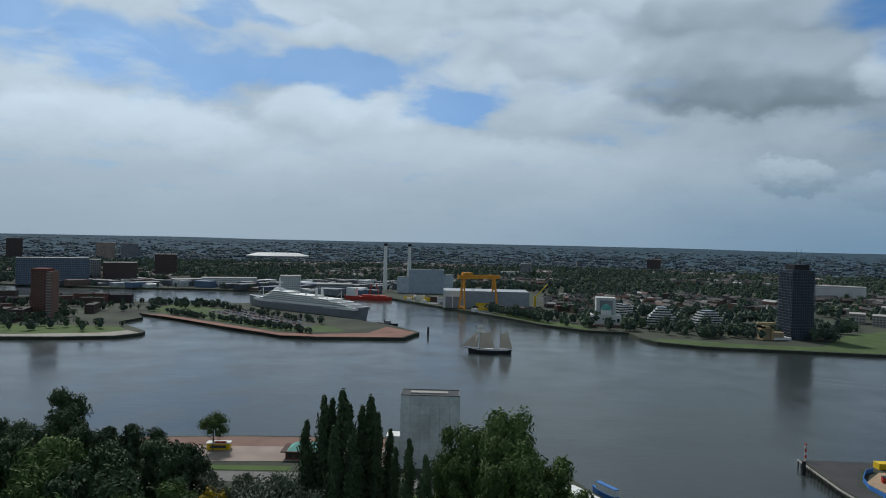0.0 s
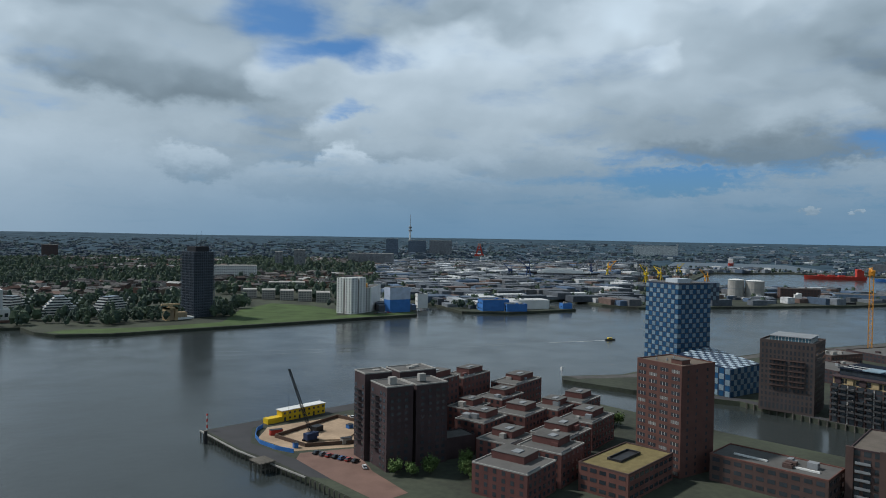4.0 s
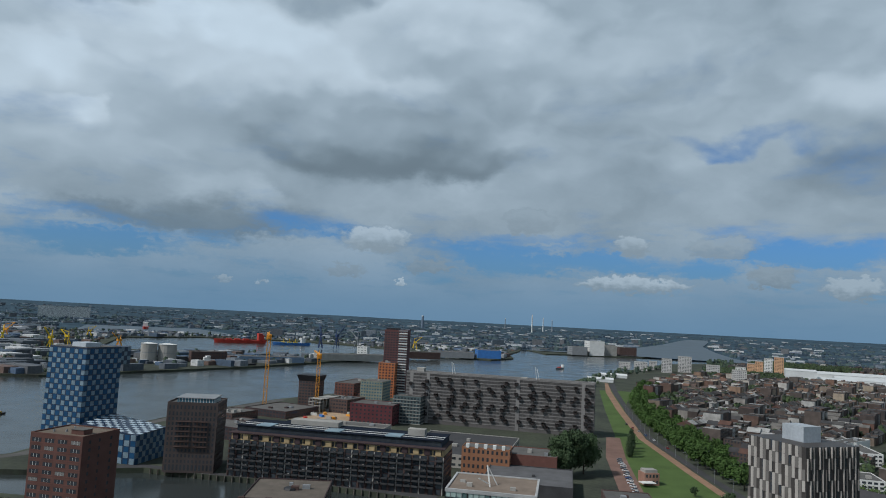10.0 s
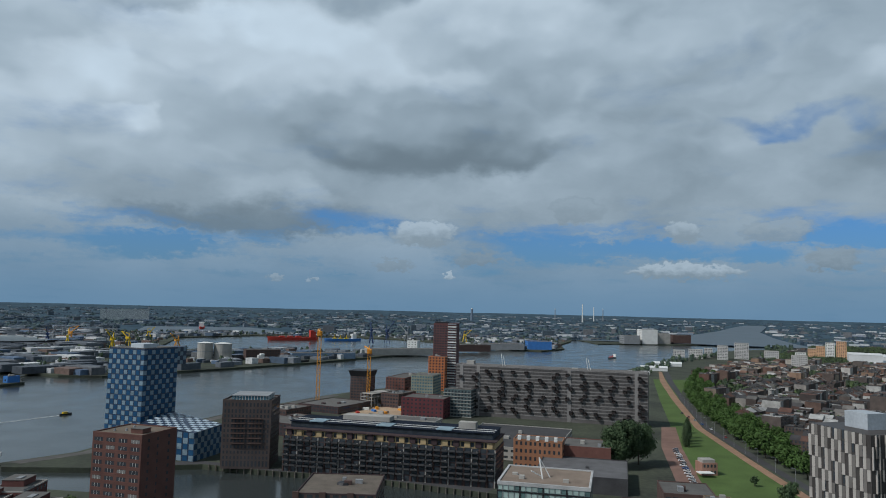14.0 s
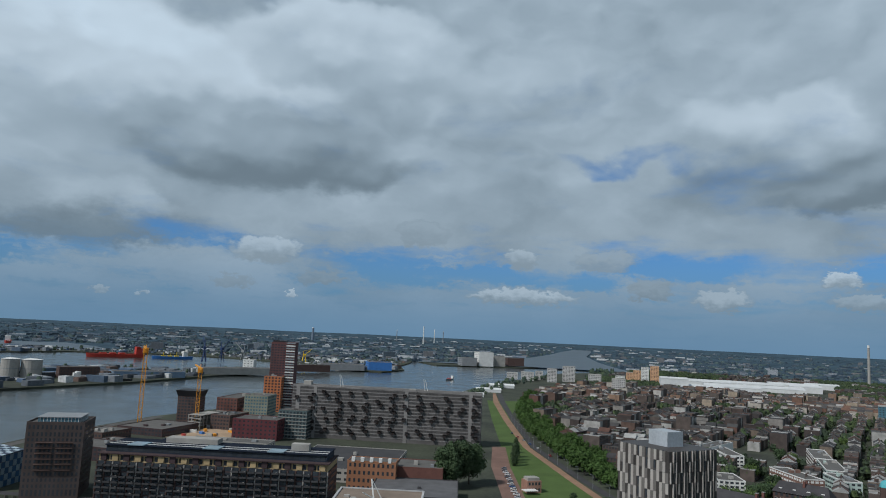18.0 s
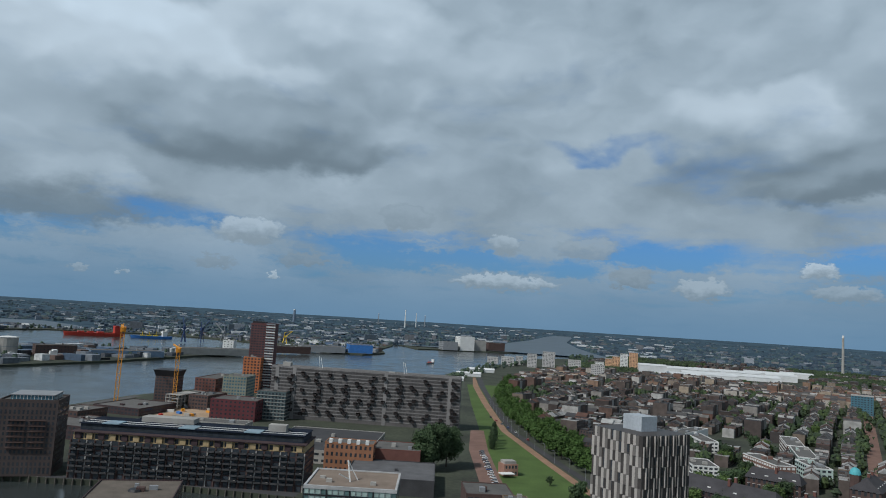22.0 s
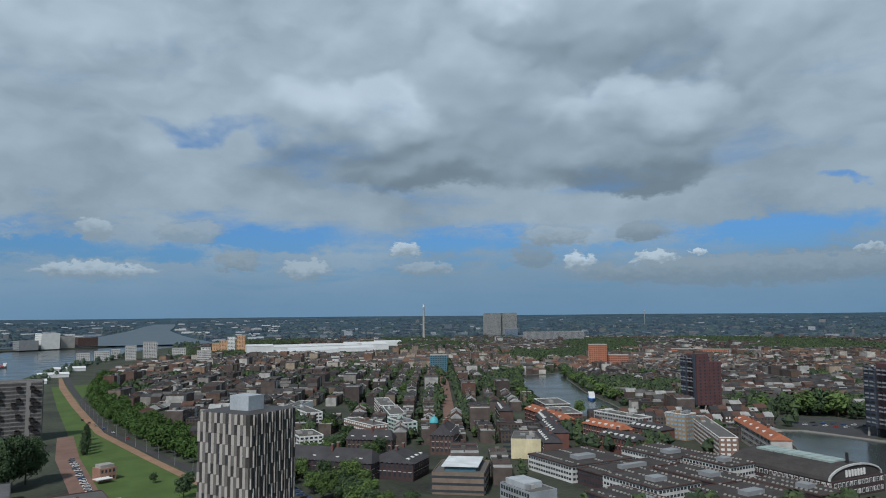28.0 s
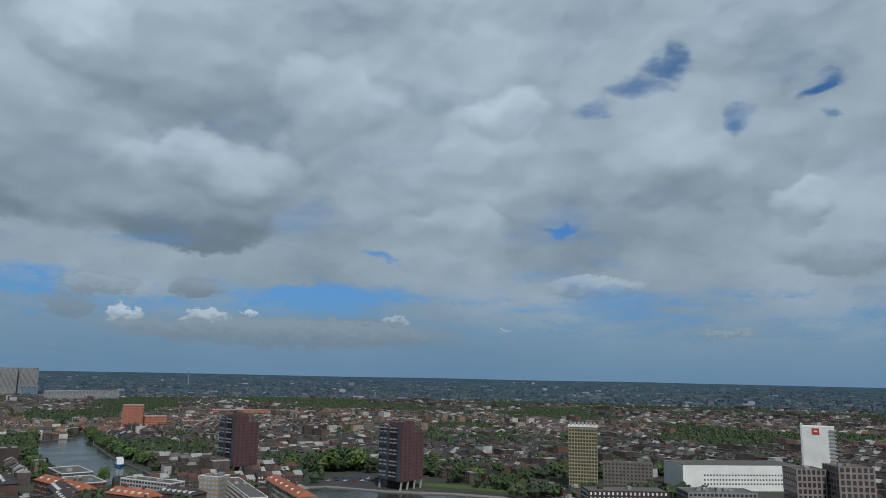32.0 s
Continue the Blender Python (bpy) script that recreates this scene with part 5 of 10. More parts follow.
def crown_shape(height, radius, base, leaves, size, kind="round", seed=1):
    """Leaf clumps on uneven lobes: small bent quads with gaps between them."""
    rg = random.Random(seed)
    s = Shape()
    lobes = []
    top = height - base
    if kind == "poplar":
        for k in range(26):
            u = (k + rg.random()) / 26
            r = radius * (0.45 + 0.75 * math.sin(math.pi * min(1, u * 0.93 + 0.07)) ** 0.8) * (1 - 0.62 * u)
            a = rg.random() * TAU
            lobes.append((math.cos(a) * r * 0.30, math.sin(a) * r * 0.30, base + u * top * 0.95, r * 0.80, r * 1.7))
    else:
        for k in range(22):
            u = rg.random()
            rr = radius * math.sqrt(rg.random()) * 0.72
            a = rg.random() * TAU
            zc = base + top * (0.22 + 0.62 * u)
            span = math.sqrt(max(0.1, 1 - ((zc - base - top * 0.42) / (top * 0.62)) ** 2))
            q = radius * rg.uniform(0.28, 0.46)
            lobes.append((math.cos(a) * rr * span, math.sin(a) * rr * span, zc, q, q * 0.85))
    for k in range(leaves):
        x, y, z, r, rz = lobes[k % len(lobes)]
        d = Vector((rg.gauss(0, 1), rg.gauss(0, 1), rg.gauss(0, 1) + 0.15)).normalized()
        t = rg.uniform(0.66, 1.12) if rg.random() < 0.8 else rg.uniform(1.1, 1.42)
        c = Vector((x + d.x * r * t, y + d.y * r * t, z + d.z * rz * t))
        n = (d + Vector((rg.uniform(-0.7, 0.7), rg.uniform(-0.7, 0.7), rg.uniform(-0.4, 0.8)))).normalized()
        u = n.orthogonal().normalized()
        v = n.cross(u)
        w = size * rg.uniform(0.6, 1.3)
        cv = c + n * w * 0.22
        s.add([tuple(c - u * w), tuple(cv - v * w * 0.55), tuple(c + u * w), tuple(cv + v * w * 0.55)], [(0, 1, 2, 3)])
    # inner mass so that the crown is not seen through
    for x, y, z, r, rz in lobes:
        vs = []
        for i in range(4):
            for j in range(6):
                th, ph = math.pi * (i + 0.5) / 4, TAU * j / 6
                k = rg.uniform(0.42, 0.62)
                vs.append((x + math.sin(th) * math.cos(ph) * r * k, y + math.sin(th) * math.sin(ph) * r * k, z + math.cos(th) * rz * k))
        fs = [(i * 6 + j, (i + 1) * 6 + j, (i + 1) * 6 + (j + 1) % 6, i * 6 + (j + 1) % 6) for i in range(3) for j in range(6)] + [tuple(range(6)), tuple(range(23, 17, -1))]
        s.add(vs, fs)
    return s


def trunk_shape(height, base, radius, seed=1):
    rg = random.Random(seed + 77)
    s = Shape().cyl(0, 0, 0, base + (height - base) * 0.5, 0.022 * height, 0.009 * height, 8)
    for k in range(6):
        a, z = rg.random() * TAU, base * rg.uniform(0.75, 1.1) + 0.1 * k * (height - base)
        q = radius * rg.uniform(0.45, 0.75)
        s.beam((0, 0, z), (math.cos(a) * q, math.sin(a) * q, z + (height - base) * rg.uniform(0.2, 0.35)), 0.008 * height)
    return s


TREES = {}
BANK_TREES = []


def tree(key, x, y, z, height, label, leaf, radius, base, leaves=1500, size=0.45, kind="round", group="", seed=1, turn=0.0, squash=1.0):
    """A tree of its own; alike ones share their meshes."""
    if key.split("_")[0] in ("isl", "bank", "sbank"):
        BANK_TREES.append((x, y, z, height / 12.0))
        return None
    name = "poplar" if kind == "poplar" else "tree"
    if key not in TREES:
        TREES[key] = (trunk_shape(height, base, radius, seed).mesh("trunk", BARK), crown_shape(height, radius, base, leaves, size, kind, seed).mesh("crown", leaf), height)
    tm, cm, h0 = TREES[key]
    k = height / h0
    ob = thing(name, x, y, z, turn, label, "tree", group)
    ob.scale = (k * squash, k * squash, k)
    for n, me in (("trunk", tm), ("crown", cm)):
        o = new(n, me)
        o.parent = ob
    return ob


random.seed(21)
# the park by the water, in front of the tower
GREENT = "leafy green park tree near the water"
DARKT = "dense dark green park tree"
for k, (x, y, h) in enumerate(((-44.6, 240, 37), (-39, 241, 46), (-37, 245, 44), (-32.8, 242, 47), (-30, 238, 44), (-26.5, 243, 42), (-23.5, 243, 45), (-21, 239, 41), (-17, 244, 34), (-28, 231, 37), (-34, 232, 38), (-9.8, 229, 35), (-4.3, 224, 31), (-14.5, 237, 30))):
    tree("poplar_%d" % (k % 3), x, y, 3, h, "tall slender dark poplar in a row", LEAF_P, 4.0, 2.5, 3600, 0.62, "poplar", "poplar row", seed=3 + k % 3, turn=rnd(0, 360))
for k, (x, y, h) in enumerate(((22, 228, 46), (28, 219, 41), (12.5, 229, 40), (5.6, 239, 37), (18, 222, 40), (33, 212, 36), (25, 210, 38), (38, 203, 30), (16, 212, 34), (30, 201, 33), (8, 224, 32), (40, 194, 26), (24, 196, 28), (3, 230, 28))):
    tree("broad_%d" % (k % 2), x, y, 3, h, GREENT, LEAF, 12.0, 5, 7000, 0.85, seed=11 + k % 2, turn=rnd(0, 360), squash=0.72)
for k, (x, y, h, m) in enumerate(((-154, 297, 30, LEAF_D), (-150, 291, 26, LEAF_D), (-96, 246, 25, LEAF_D), (-122, 262, 25, LEAF_D), (-144, 248, 27, LEAF_D), (-104, 212, 28, LEAF_D), (-70, 202, 22, LEAF_D), (-62, 196, 21, LEAF), (-126, 240, 27, LEAF), (-117, 270, 24, LEAF_D), (-109, 274, 21, LEAF_D), (-88, 254, 22, LEAF_D), (-89, 238, 26, LEAF_D), (-141, 235, 28, LEAF_D), (-124, 222, 28, LEAF), (-90, 203, 29, LEAF_D), (-102, 226, 27, LEAF_D), (-112, 244, 26, LEAF_D),
                      (-132, 258, 25, LEAF_D), (-100, 258, 23, LEAF_D), (-150, 262, 26, LEAF_D), (-138, 280, 21, LEAF_D), (-118, 205, 28, LEAF), (-106, 200, 27, LEAF_D), (-140, 210, 28, LEAF_D), (-160, 228, 28, LEAF), (-82, 226, 20, LEAF_D), (-78, 212, 22, LEAF), (-170, 250, 27, LEAF_D), (-168, 275, 24, LEAF_D), (-84, 194, 24, LEAF), (-100, 186, 26, LEAF), (-122, 190, 27, LEAF_D))):
    tree("park_%d_%s" % (k % 2, m.name), x, y, 3, h * 1.12, DARKT, m, 9.5, 3, 5000, 0.82, seed=31 + k % 2, turn=rnd(0, 360), squash=0.85)
tree("lone", -102, 324, 3, 17, "lone airy tree on the quay promenade", LEAF, 7.2, 5.5, 2600, 0.34, seed=41)
for x, y, h in ((-48, 214, 27), (-56, 210, 25), (-63, 206, 22), (-40, 219, 23), (-52, 203, 22), (-66, 226, 21), (-57, 226, 19), (-74, 218, 20), (-44, 206, 22), (-60, 238, 17), (-50, 234, 17), (-79, 248, 16), (-67, 250, 15), (-55, 252, 15), (-46, 254, 14), (-84, 262, 13), (-90, 270, 14), (-72, 262, 10)):
    tree("silver", x, y, 3, h, "broad silvery green willow", LEAF_G, 11, 2, 4000, 0.75, seed=45, turn=rnd(0, 360), squash=0.8)
tree("yellow", -69, 219, 3, 21, "bright yellow-leaved tree in the park", LEAF_Y, 5, 8, 2400, 0.4, seed=47)
for x, y in ((-64, 228), (-72, 232)):
    tree("bush", x, y, 3, 15, "round dark shrub below the trees", LEAF_D, 6, 0.8, 2500, 0.4, seed=48, turn=rnd(0, 360))
# a big dark tree beside the red brick hall, and small ones about it
for x, y, h in ((470, -84, 30), (478, -94, 27), (464, -78, 26)):
    tree("dome", x, y, 3, h, "large dark round-crowned tree", LEAF_D, 11, 2.5, 6500, 0.9, seed=51, turn=rnd(0, 360))
# dike avenue: rows of trees along the curving road
AVE = [(452, -190), (500, -188), (560, -190), (640, -198), (740, -208), (850, -228), (960, -256), (1080, -296), (1190, -330)]
LEAF_A = mat("avenue_leaves", (0.043, 0.080, 0.020), 0.75, var=0.4, scale=0.2, fine=1.5, isle=0.5)


def along(pts, step):
    out = []
    for a, b in zip(pts, pts[1:]):
        n = max(1, int(math.hypot(b[0] - a[0], b[1] - a[1]) / step))
        out += [(a[0] + (b[0] - a[0]) * i / n, a[1] + (b[1] - a[1]) * i / n) for i in range(n)]
    return out


for k, (x, y) in enumerate(along(AVE, 13)):
    for off in (0, -13, -25):
        if off == -25 and (x < 520 or k % 2):
            continue
        tree("avenue_%d" % (k % 2), x + rnd(-3, 3), y + off + rnd(-2, 2), 3, rnd(11, 15), "green avenue tree along the dike road", LEAF_A, 6.5, 2.5, 700, 1.0, group="dike avenue", seed=61 + k % 2, turn=rnd(0, 360))
for x, y, h in ((548, -143, 16), (560, -146, 15), (572, -150, 17), (586, -154, 15), (610, -160, 13)):
    tree("narrow", x, y, 3, h, "narrow dark tree by the cycle track", LEAF_D, 3.6, 1.5, 900, 0.6, "poplar", seed=65, turn=rnd(0, 360))
for x, y, h in ((402, -160, 10), (384, -150, 12), (430, -150, 6)):
    tree("small", x, y, 3, h, "small street tree on the lawn", LEAF_D, 4, 1.5, 900, 0.5, seed=67, turn=rnd(0, 360))
# greens below the dark block and on the pier
for x, y, h in ((192, 218, 7), (203, 209, 8), (222, 207, 7), (231, 200, 6), (212, 198, 7), (208, 190, 5), (311, 200, 8), (318, 236, 7), (324, 196, 8), (196, 213, 6)):
    tree("garden", x, y, 3, h, "small green courtyard tree", LEAF, 3.4, 0.8, 900, 0.4, seed=69, turn=rnd(0, 360))

# ---- river craft ----
def inside_poly(x, y, poly):
    c = False
    for (a, b), (p, q) in zip(poly, poly[1:] + poly[:1]):
        if (b > y) != (q > y) and x < (p - a) * (y - b) / (q - b) + a:
            c = not c
    return c


def hull(length, beam, depth, sheer=0.6, n=18, bow=0.32, stern=0.18):
    """A ship's hull along local x, bow at +x; waterline at z 0."""
    s = Shape()
    for i in range(n + 1):
        u = i / n
        x = (u - 0.5) * length
        w = beam / 2 * min(1, ((1 - u) / bow) ** 0.65 if u > 1 - bow else 1) * min(1, 0.45 + 0.55 * (u / stern) if u < stern else 1)
        z = depth + sheer * (2 * u - 0.9) ** 2
        for sy in (-1, 1):
            s.v += [(x * 0.97, sy * w * 0.8, -1.0), (x, sy * w, z)]
    for i in range(n):
        a, b = i * 4, (i + 1) * 4
        s.f += [(a, b, b + 1, a + 1), (a + 3, b + 3, b + 2, a + 2), (a + 1, b + 1, b + 3, a + 3)]
    s.f += [(0, 1, 3, 2), (n * 4 + 2, n * 4 + 3, n * 4 + 1, n * 4)]
    return s


LNX, LNY = -182, 938
liner = thing("ocean_liner", LNX, LNY, 0, math.degrees(math.atan2(133, -175)), "white and grey steam liner moored at the quay", "ship")
part("hull", hull(224, 29, 13, 4.0, 30, 0.30, 0.14), SHIPGREY, liner)
part("white_strake", Shape().prism([(-107, -14.2), (70, -14.4), (100, -4), (108, 0), (100, 4), (70, 14.4), (-107, 14.2)], 12.2, 15.2), SHIPWHITE, liner)
for k, (x0, x1, z0, z1, w) in enumerate(((-92, 74, 15.2, 17.6, 13.4), (-78, 66, 17.6, 20.0, 13.0), (-60, 60, 20.0, 22.4, 12.2), (-26, 56, 22.4, 24.6, 11.0), (20, 52, 24.6, 27.0, 10.0))):
    part("deck", Shape().box(x0, -w, z0, x1, w, z1), SHIPWHITE, liner)
    part("deck_windows", Shape().wall((x0, -w), (x1, -w), z0, z1, int((x1 - x0) / 3.6), 1, 1.8, 1.2, 0.05, 0.35).wall((x1, w), (x0, w), z0, z1, int((x1 - x0) / 3.6), 1, 1.8, 1.2, 0.05, 0.35), GLASS, liner, kind="stuff")
    part("deck_rail", Shape().box(x0 - 1, -w - 1.2, z1 - 0.15, x1 + 1, w + 1.2, z1 + 0.15), SHIPWHITE, liner)
for y in (-5, 5):
    part("funnel", Shape().cyl(-30, y, 21, 35, 1.9, 1.5, 10), SHIPWHITE, liner)
part("mast_house", Shape().prism([(38, -5), (56, -5), (56, 5), (38, 5)], 27, 30.5, [(42, -3), (54, -3), (54, 3), (42, 3)]), SHIPWHITE, liner)
part("mast", Shape().cyl(48, 0, 30, 45, 1.5, 0.7, 8).box(46, -4, 37, 50, 4, 38), SHIPWHITE, liner)
part("fore_mast", Shape().cyl(82, 0, 16, 31, 0.6, 0.3, 6).beam((82, 0, 28), (94, 0, 19), 0.4), SHIPWHITE, liner)
for i in range(9):
    x = -70 + i * 14
    part("lifeboat", Shape().prism([(x - 4, -15.0), (x + 3, -15.0), (x + 5, -13.6), (x - 5, -13.6)], 18.2, 19.9), mat("lifeboat_white", (0.6, 0.58, 0.52), 0.5), liner)

for x0, x1, z in ((-98, -84, 15.2), (-90, -80, 17.6), (-74, -64, 20.0)):
    part("stern_rail", Shape().box(x0, -11, z, x0 + 0.3, 11, z + 1.1).box(x0, -11, z, x1, -10.8, z + 1.1).box(x0, 10.8, z, x1, 11, z + 1.1), SHIPWHITE, liner)
for x in (-8, 6, -48):
    part("deck_vent", Shape().cyl(x, 3, 24.5 if x > -20 else 22.4, 27.5 if x > -20 else 25.5, 1.1, 0.9, 8), SHIPWHITE, liner)
part("aft_derrick", Shape().cyl(-70, 0, 20, 33, 0.5, 0.3, 6).beam((-70, 0, 31), (-58, 0, 23), 0.35), SHIPWHITE, liner)

sh = thing("sailing_ship", 43.5, 640, 0, 178, "two-masted topsail schooner with tan sails set", "sailing ship")
part("hull", hull(39, 7.4, 2.6, 1.5, 16, 0.3, 0.2), BLACK, sh)
part("rail", Shape().box(-16.5, -3.3, 2.9, 12, -3.1, 3.6).box(-16.5, 3.1, 2.9, 12, 3.3, 3.6), SHIPWHITE, sh)
part("deckhouse", Shape().box(-14, -1.6, 2.6, -9, 1.6, 4.4).box(-3, -1.4, 2.6, 3, 1.4, 4.1), WHITE, sh)
part("bowsprit", Shape().beam((17, 0, 3.6), (27, 0, 5.4), 0.4), TIMBER, sh)
SAIL = mat("tan_sailcloth", (0.62, 0.51, 0.40), 0.9, var=0.12, scale=0.3, fine=2.0)
PSAIL = mat("pale_sailcloth", (0.78, 0.74, 0.68), 0.9, var=0.1, scale=0.3, fine=2.0)
for x, h in ((9, 27), (-9, 24)):
    part("mast", Shape().cyl(x, 0, 2, h, 0.34, 0.16, 8), TIMBER, sh)
for z, w in ((25.6, 3.6), (21.4, 4.4), (17.2, 5.0)):
    part("yard", Shape().beam((9 - w * 0.8, -w, z), (9 + w * 0.8, w, z), 0.22), TIMBER, sh)
part("boom", Shape().beam((-9, 0, 4.6), (-20.5, 1.2, 5.0), 0.25).beam((9, 0, 4.6), (-5, 0.6, 4.8), 0.25), TIMBER, sh)


def sail(pts, material, name, belly=0.9):
    """A bellied cloth between four corners."""
    s = Shape()
    a, b, c, d = (Vector(p) for p in pts)
    n = 6
    for i in range(n + 1):
        for j in range(n + 1):
            u, v = i / n, j / n
            p = (a * (1 - u) + b * u) * (1 - v) + (d * (1 - u) + c * u) * v
            s.v.append((p.x, p.y + belly * math.sin(math.pi * u) * math.sin(math.pi * v), p.z))
    s.f = [(i * (n + 1) + j, (i + 1) * (n + 1) + j, (i + 1) * (n + 1) + j + 1, i * (n + 1) + j + 1) for i in range(n) for j in range(n)]
    part(name, s, material, sh, smooth=True)


sail(((5.8, -4.2, 21.5), (12.2, 4.2, 21.5), (11.6, 3.4, 25.4), (6.4, -3.4, 25.4)), PSAIL, "topsail")
sail(((5.2, -4.8, 17.3), (12.8, 4.8, 17.3), (12.2, 4.2, 21.2), (5.8, -4.2, 21.2)), PSAIL, "topsail")
sail(((-4.5, 0.6, 5.0), (8.6, 0, 5.0), (8.6, 0, 17), (0.5, 0.4, 19)), SAIL, "foresail")
sail(((-20, 1.2, 5.2), (-9.4, 0, 5.0), (-9.4, 0, 17), (-15.5, 0.8, 20)), SAIL, "mainsail")
sail(((10.5, 0, 5.5), (17, 0, 5), (10.4, 0, 15), (10.0, 0, 16)), SAIL, "staysail", 0.6)
sail(((14, 0, 6), (25, 0, 5.6), (11.2, 0, 20), (10.8, 0, 20.6)), SAIL, "jib", 0.6)
for p, q in (((26.5, 0, 5.4), (9, 0, 26)), ((17, 0, 4), (9, 0, 20)), ((-9, 0, 23), (9, 0, 26)), ((-18, 0, 4), (-9, 0, 22)), ((7, -3.2, 3), (9, 0, 20)), ((-11, -3.2, 3), (-9, 0, 18))):
    part("stay", Shape().beam(p, q, 0.09), BLACK, sh)

# motorboat with its wake
mb = thing("water_taxi", 612, 375, 0, 0, "small yellow and black water taxi under way", "boat")
part("hull", hull(11, 3.4, 1.2, 0.4, 10), BLACK, mb)
part("cabin", Shape().box(-3, -1.2, 1.2, 1.5, 1.2, 2.6), YELLOW, mb)
part("cabin_windows", Shape().box(-2.6, -1.25, 1.7, 1.56, 1.25, 2.3), GLASS, mb)
mb.matrix_basis = pose(612, 375, 0, 0, 0, -27)
FOAM = mat("wake_foam", (0.45, 0.47, 0.46), 0.6, var=0.35, scale=0.3, fine=1.0)
SLICK = mat("wake_slick_water", (0.030, 0.035, 0.033), 0.05, var=0.2, scale=0.05, spec=0.35)


def trail(length, w0, w1, side, bend, z):
    """A strip on the water that runs back from the boat, swinging out to one side."""
    s, n = Shape(), 48
    for i in range(n + 1):
        u = i / n
        d, off = 6 + length * u, side * (1.2 + bend * u) + 0.5 * math.sin(u * 31) * u
        w = (w0 + (w1 - w0) * u) * (0.75 + 0.35 * math.sin(i * 1.7))
        x, y = 612 - d * 0.905 - off * 0.425, 375 + d * 0.425 + d * d * 0.00016 - off * 0.905
        s.v += [(x - 0.425 * w, y - 0.905 * w, z), (x + 0.425 * w, y + 0.905 * w, z)]
    s.f = [(2 * i, 2 * i + 2, 2 * i + 3, 2 * i + 1)[::-1] for i in range(n)]
    return s


tagged(part("wake", trail(62, 1.3, 0.5, 0.0, 0.0, 0.07), FOAM), "thin white wake trailing on the river", "wake", kind="stuff")
for side, bend in ((1, 14.0), (-1, 4.0)):
    tagged(part("wake_line", trail(355, 0.9, 2.4, side, bend, 0.05), SLICK), "long dark slick line behind the boat", "wake", kind="stuff")

# moored boats by the park
for x, y, t, ln, m in ((57, 270, 118, 46, SHIPWHITE), (66, 285, 118, 16, BLUE)):
    b = thing("moored_boat", x, y, 0, t, "white and blue passenger boat moored at the park quay", "boat")
    part("hull", hull(ln, ln * 0.16, 1.8, 0.5), BLUE, b)
    part("deck_house", Shape().box(-ln * 0.4, -ln * 0.065, 1.8, ln * 0.3, ln * 0.065, 4.6), SHIPWHITE, b)
    part("windows", Shape().wall((-ln * 0.4, -ln * 0.065), (ln * 0.3, -ln * 0.065), 1.8, 4.6, int(ln / 3), 1, 1.8, 1.2, 0.05, 0.4), GLASS, b)
    part("roof", Shape().box(-ln * 0.41, -ln * 0.07, 4.6, ln * 0.31, ln * 0.07, 4.8), BLUE if ln < 20 else SHIPWHITE, b)

# ---- park quay ----
land("park_lawn", [(-230, 170), (60, 170), (52, 270), (-60, 276), (-230, 290)], 3.02, GRASS, 2.9, "park lawn below the trees", "lawn")
land("promenade", [(-260, 318), (-95, 330), (-30, 332), (20, 322), (46, 300), (51, 303), (30, 329), (-24, 350), (-95, 347), (-260, 328)], 3.06, PAVE, 2.9, "pink-grey paved river promenade", "pavement")
land("park_road", [(-200, 300), (-95, 311), (-40, 316), (10, 306), (10, 312), (-40, 323), (-95, 318), (-200, 307)], 3.05, ASPHALT, 2.9, "narrow park road along the quay", "road")
land("quay_plaza", [(-132, 306), (-60, 311), (-14, 304), (16, 306), (24, 322), (-30, 334), (-95, 331), (-132, 328)], 3.10, mat("pale_pink_paving", (0.27, 0.215, 0.185), 0.9, var=0.2, scale=0.08, fine=1.5), 2.9, "pale pinkish paved square by the water", "pavement")
land("park_path", [(-200, 284), (-60, 284), (20, 278), (20, 290), (-60, 296), (-200, 296)], 3.09, mat("grey_park_path", (0.15, 0.145, 0.14), 0.9, var=0.2), 2.9, "pale grey path through the park", "path")
land("plaza_verge", [(-120, 297), (-62, 298), (-62, 304), (-120, 303)], 3.12, GRASS, 2.9, "small lawn beside the square", "lawn")
kx = thing("yellow_kiosk", -100, 326, 3, 5, "yellow kiosk with a red roof sign on the promenade", "kiosk")
part("wall", Shape().box(-5, -2, 0, 5, 2, 3.0), YELLOW, kx)
part("roof", Shape().box(-5.3, -2.3, 3.0, 5.3, 2.3, 3.25), WHITE, kx)
part("sign", Shape().box(-1.5, -2.35, 3.3, 3.8, -2.15, 4.2), RED, kx)
part("hatch", Shape().box(-3.5, -2.1, 1.0, 3.5, -1.95, 2.2), GLASS, kx)
pv = thing("pavilion", -58, 318, 3, 0, "low brick pavilion with green copper roof", "pavilion")
part("wall", Shape().box(-9, -5, 0, 14, 5, 3.4), BRICK, pv)
part("eaves", Shape().box(-11, -6.5, 3.4, 15, 6.5, 3.8), BROWNBRICK, pv)
part("roof", Shape().gable(-8, -5, 13, 5, 3.8, 6.6, "x", 0.5, 4), COPPER, pv)
part("windows", Shape().wall((-9, -5), (14, -5), 0, 3.4, 7, 1, 2.2, 1.6, 0.06, 0.3), GLASS, pv)
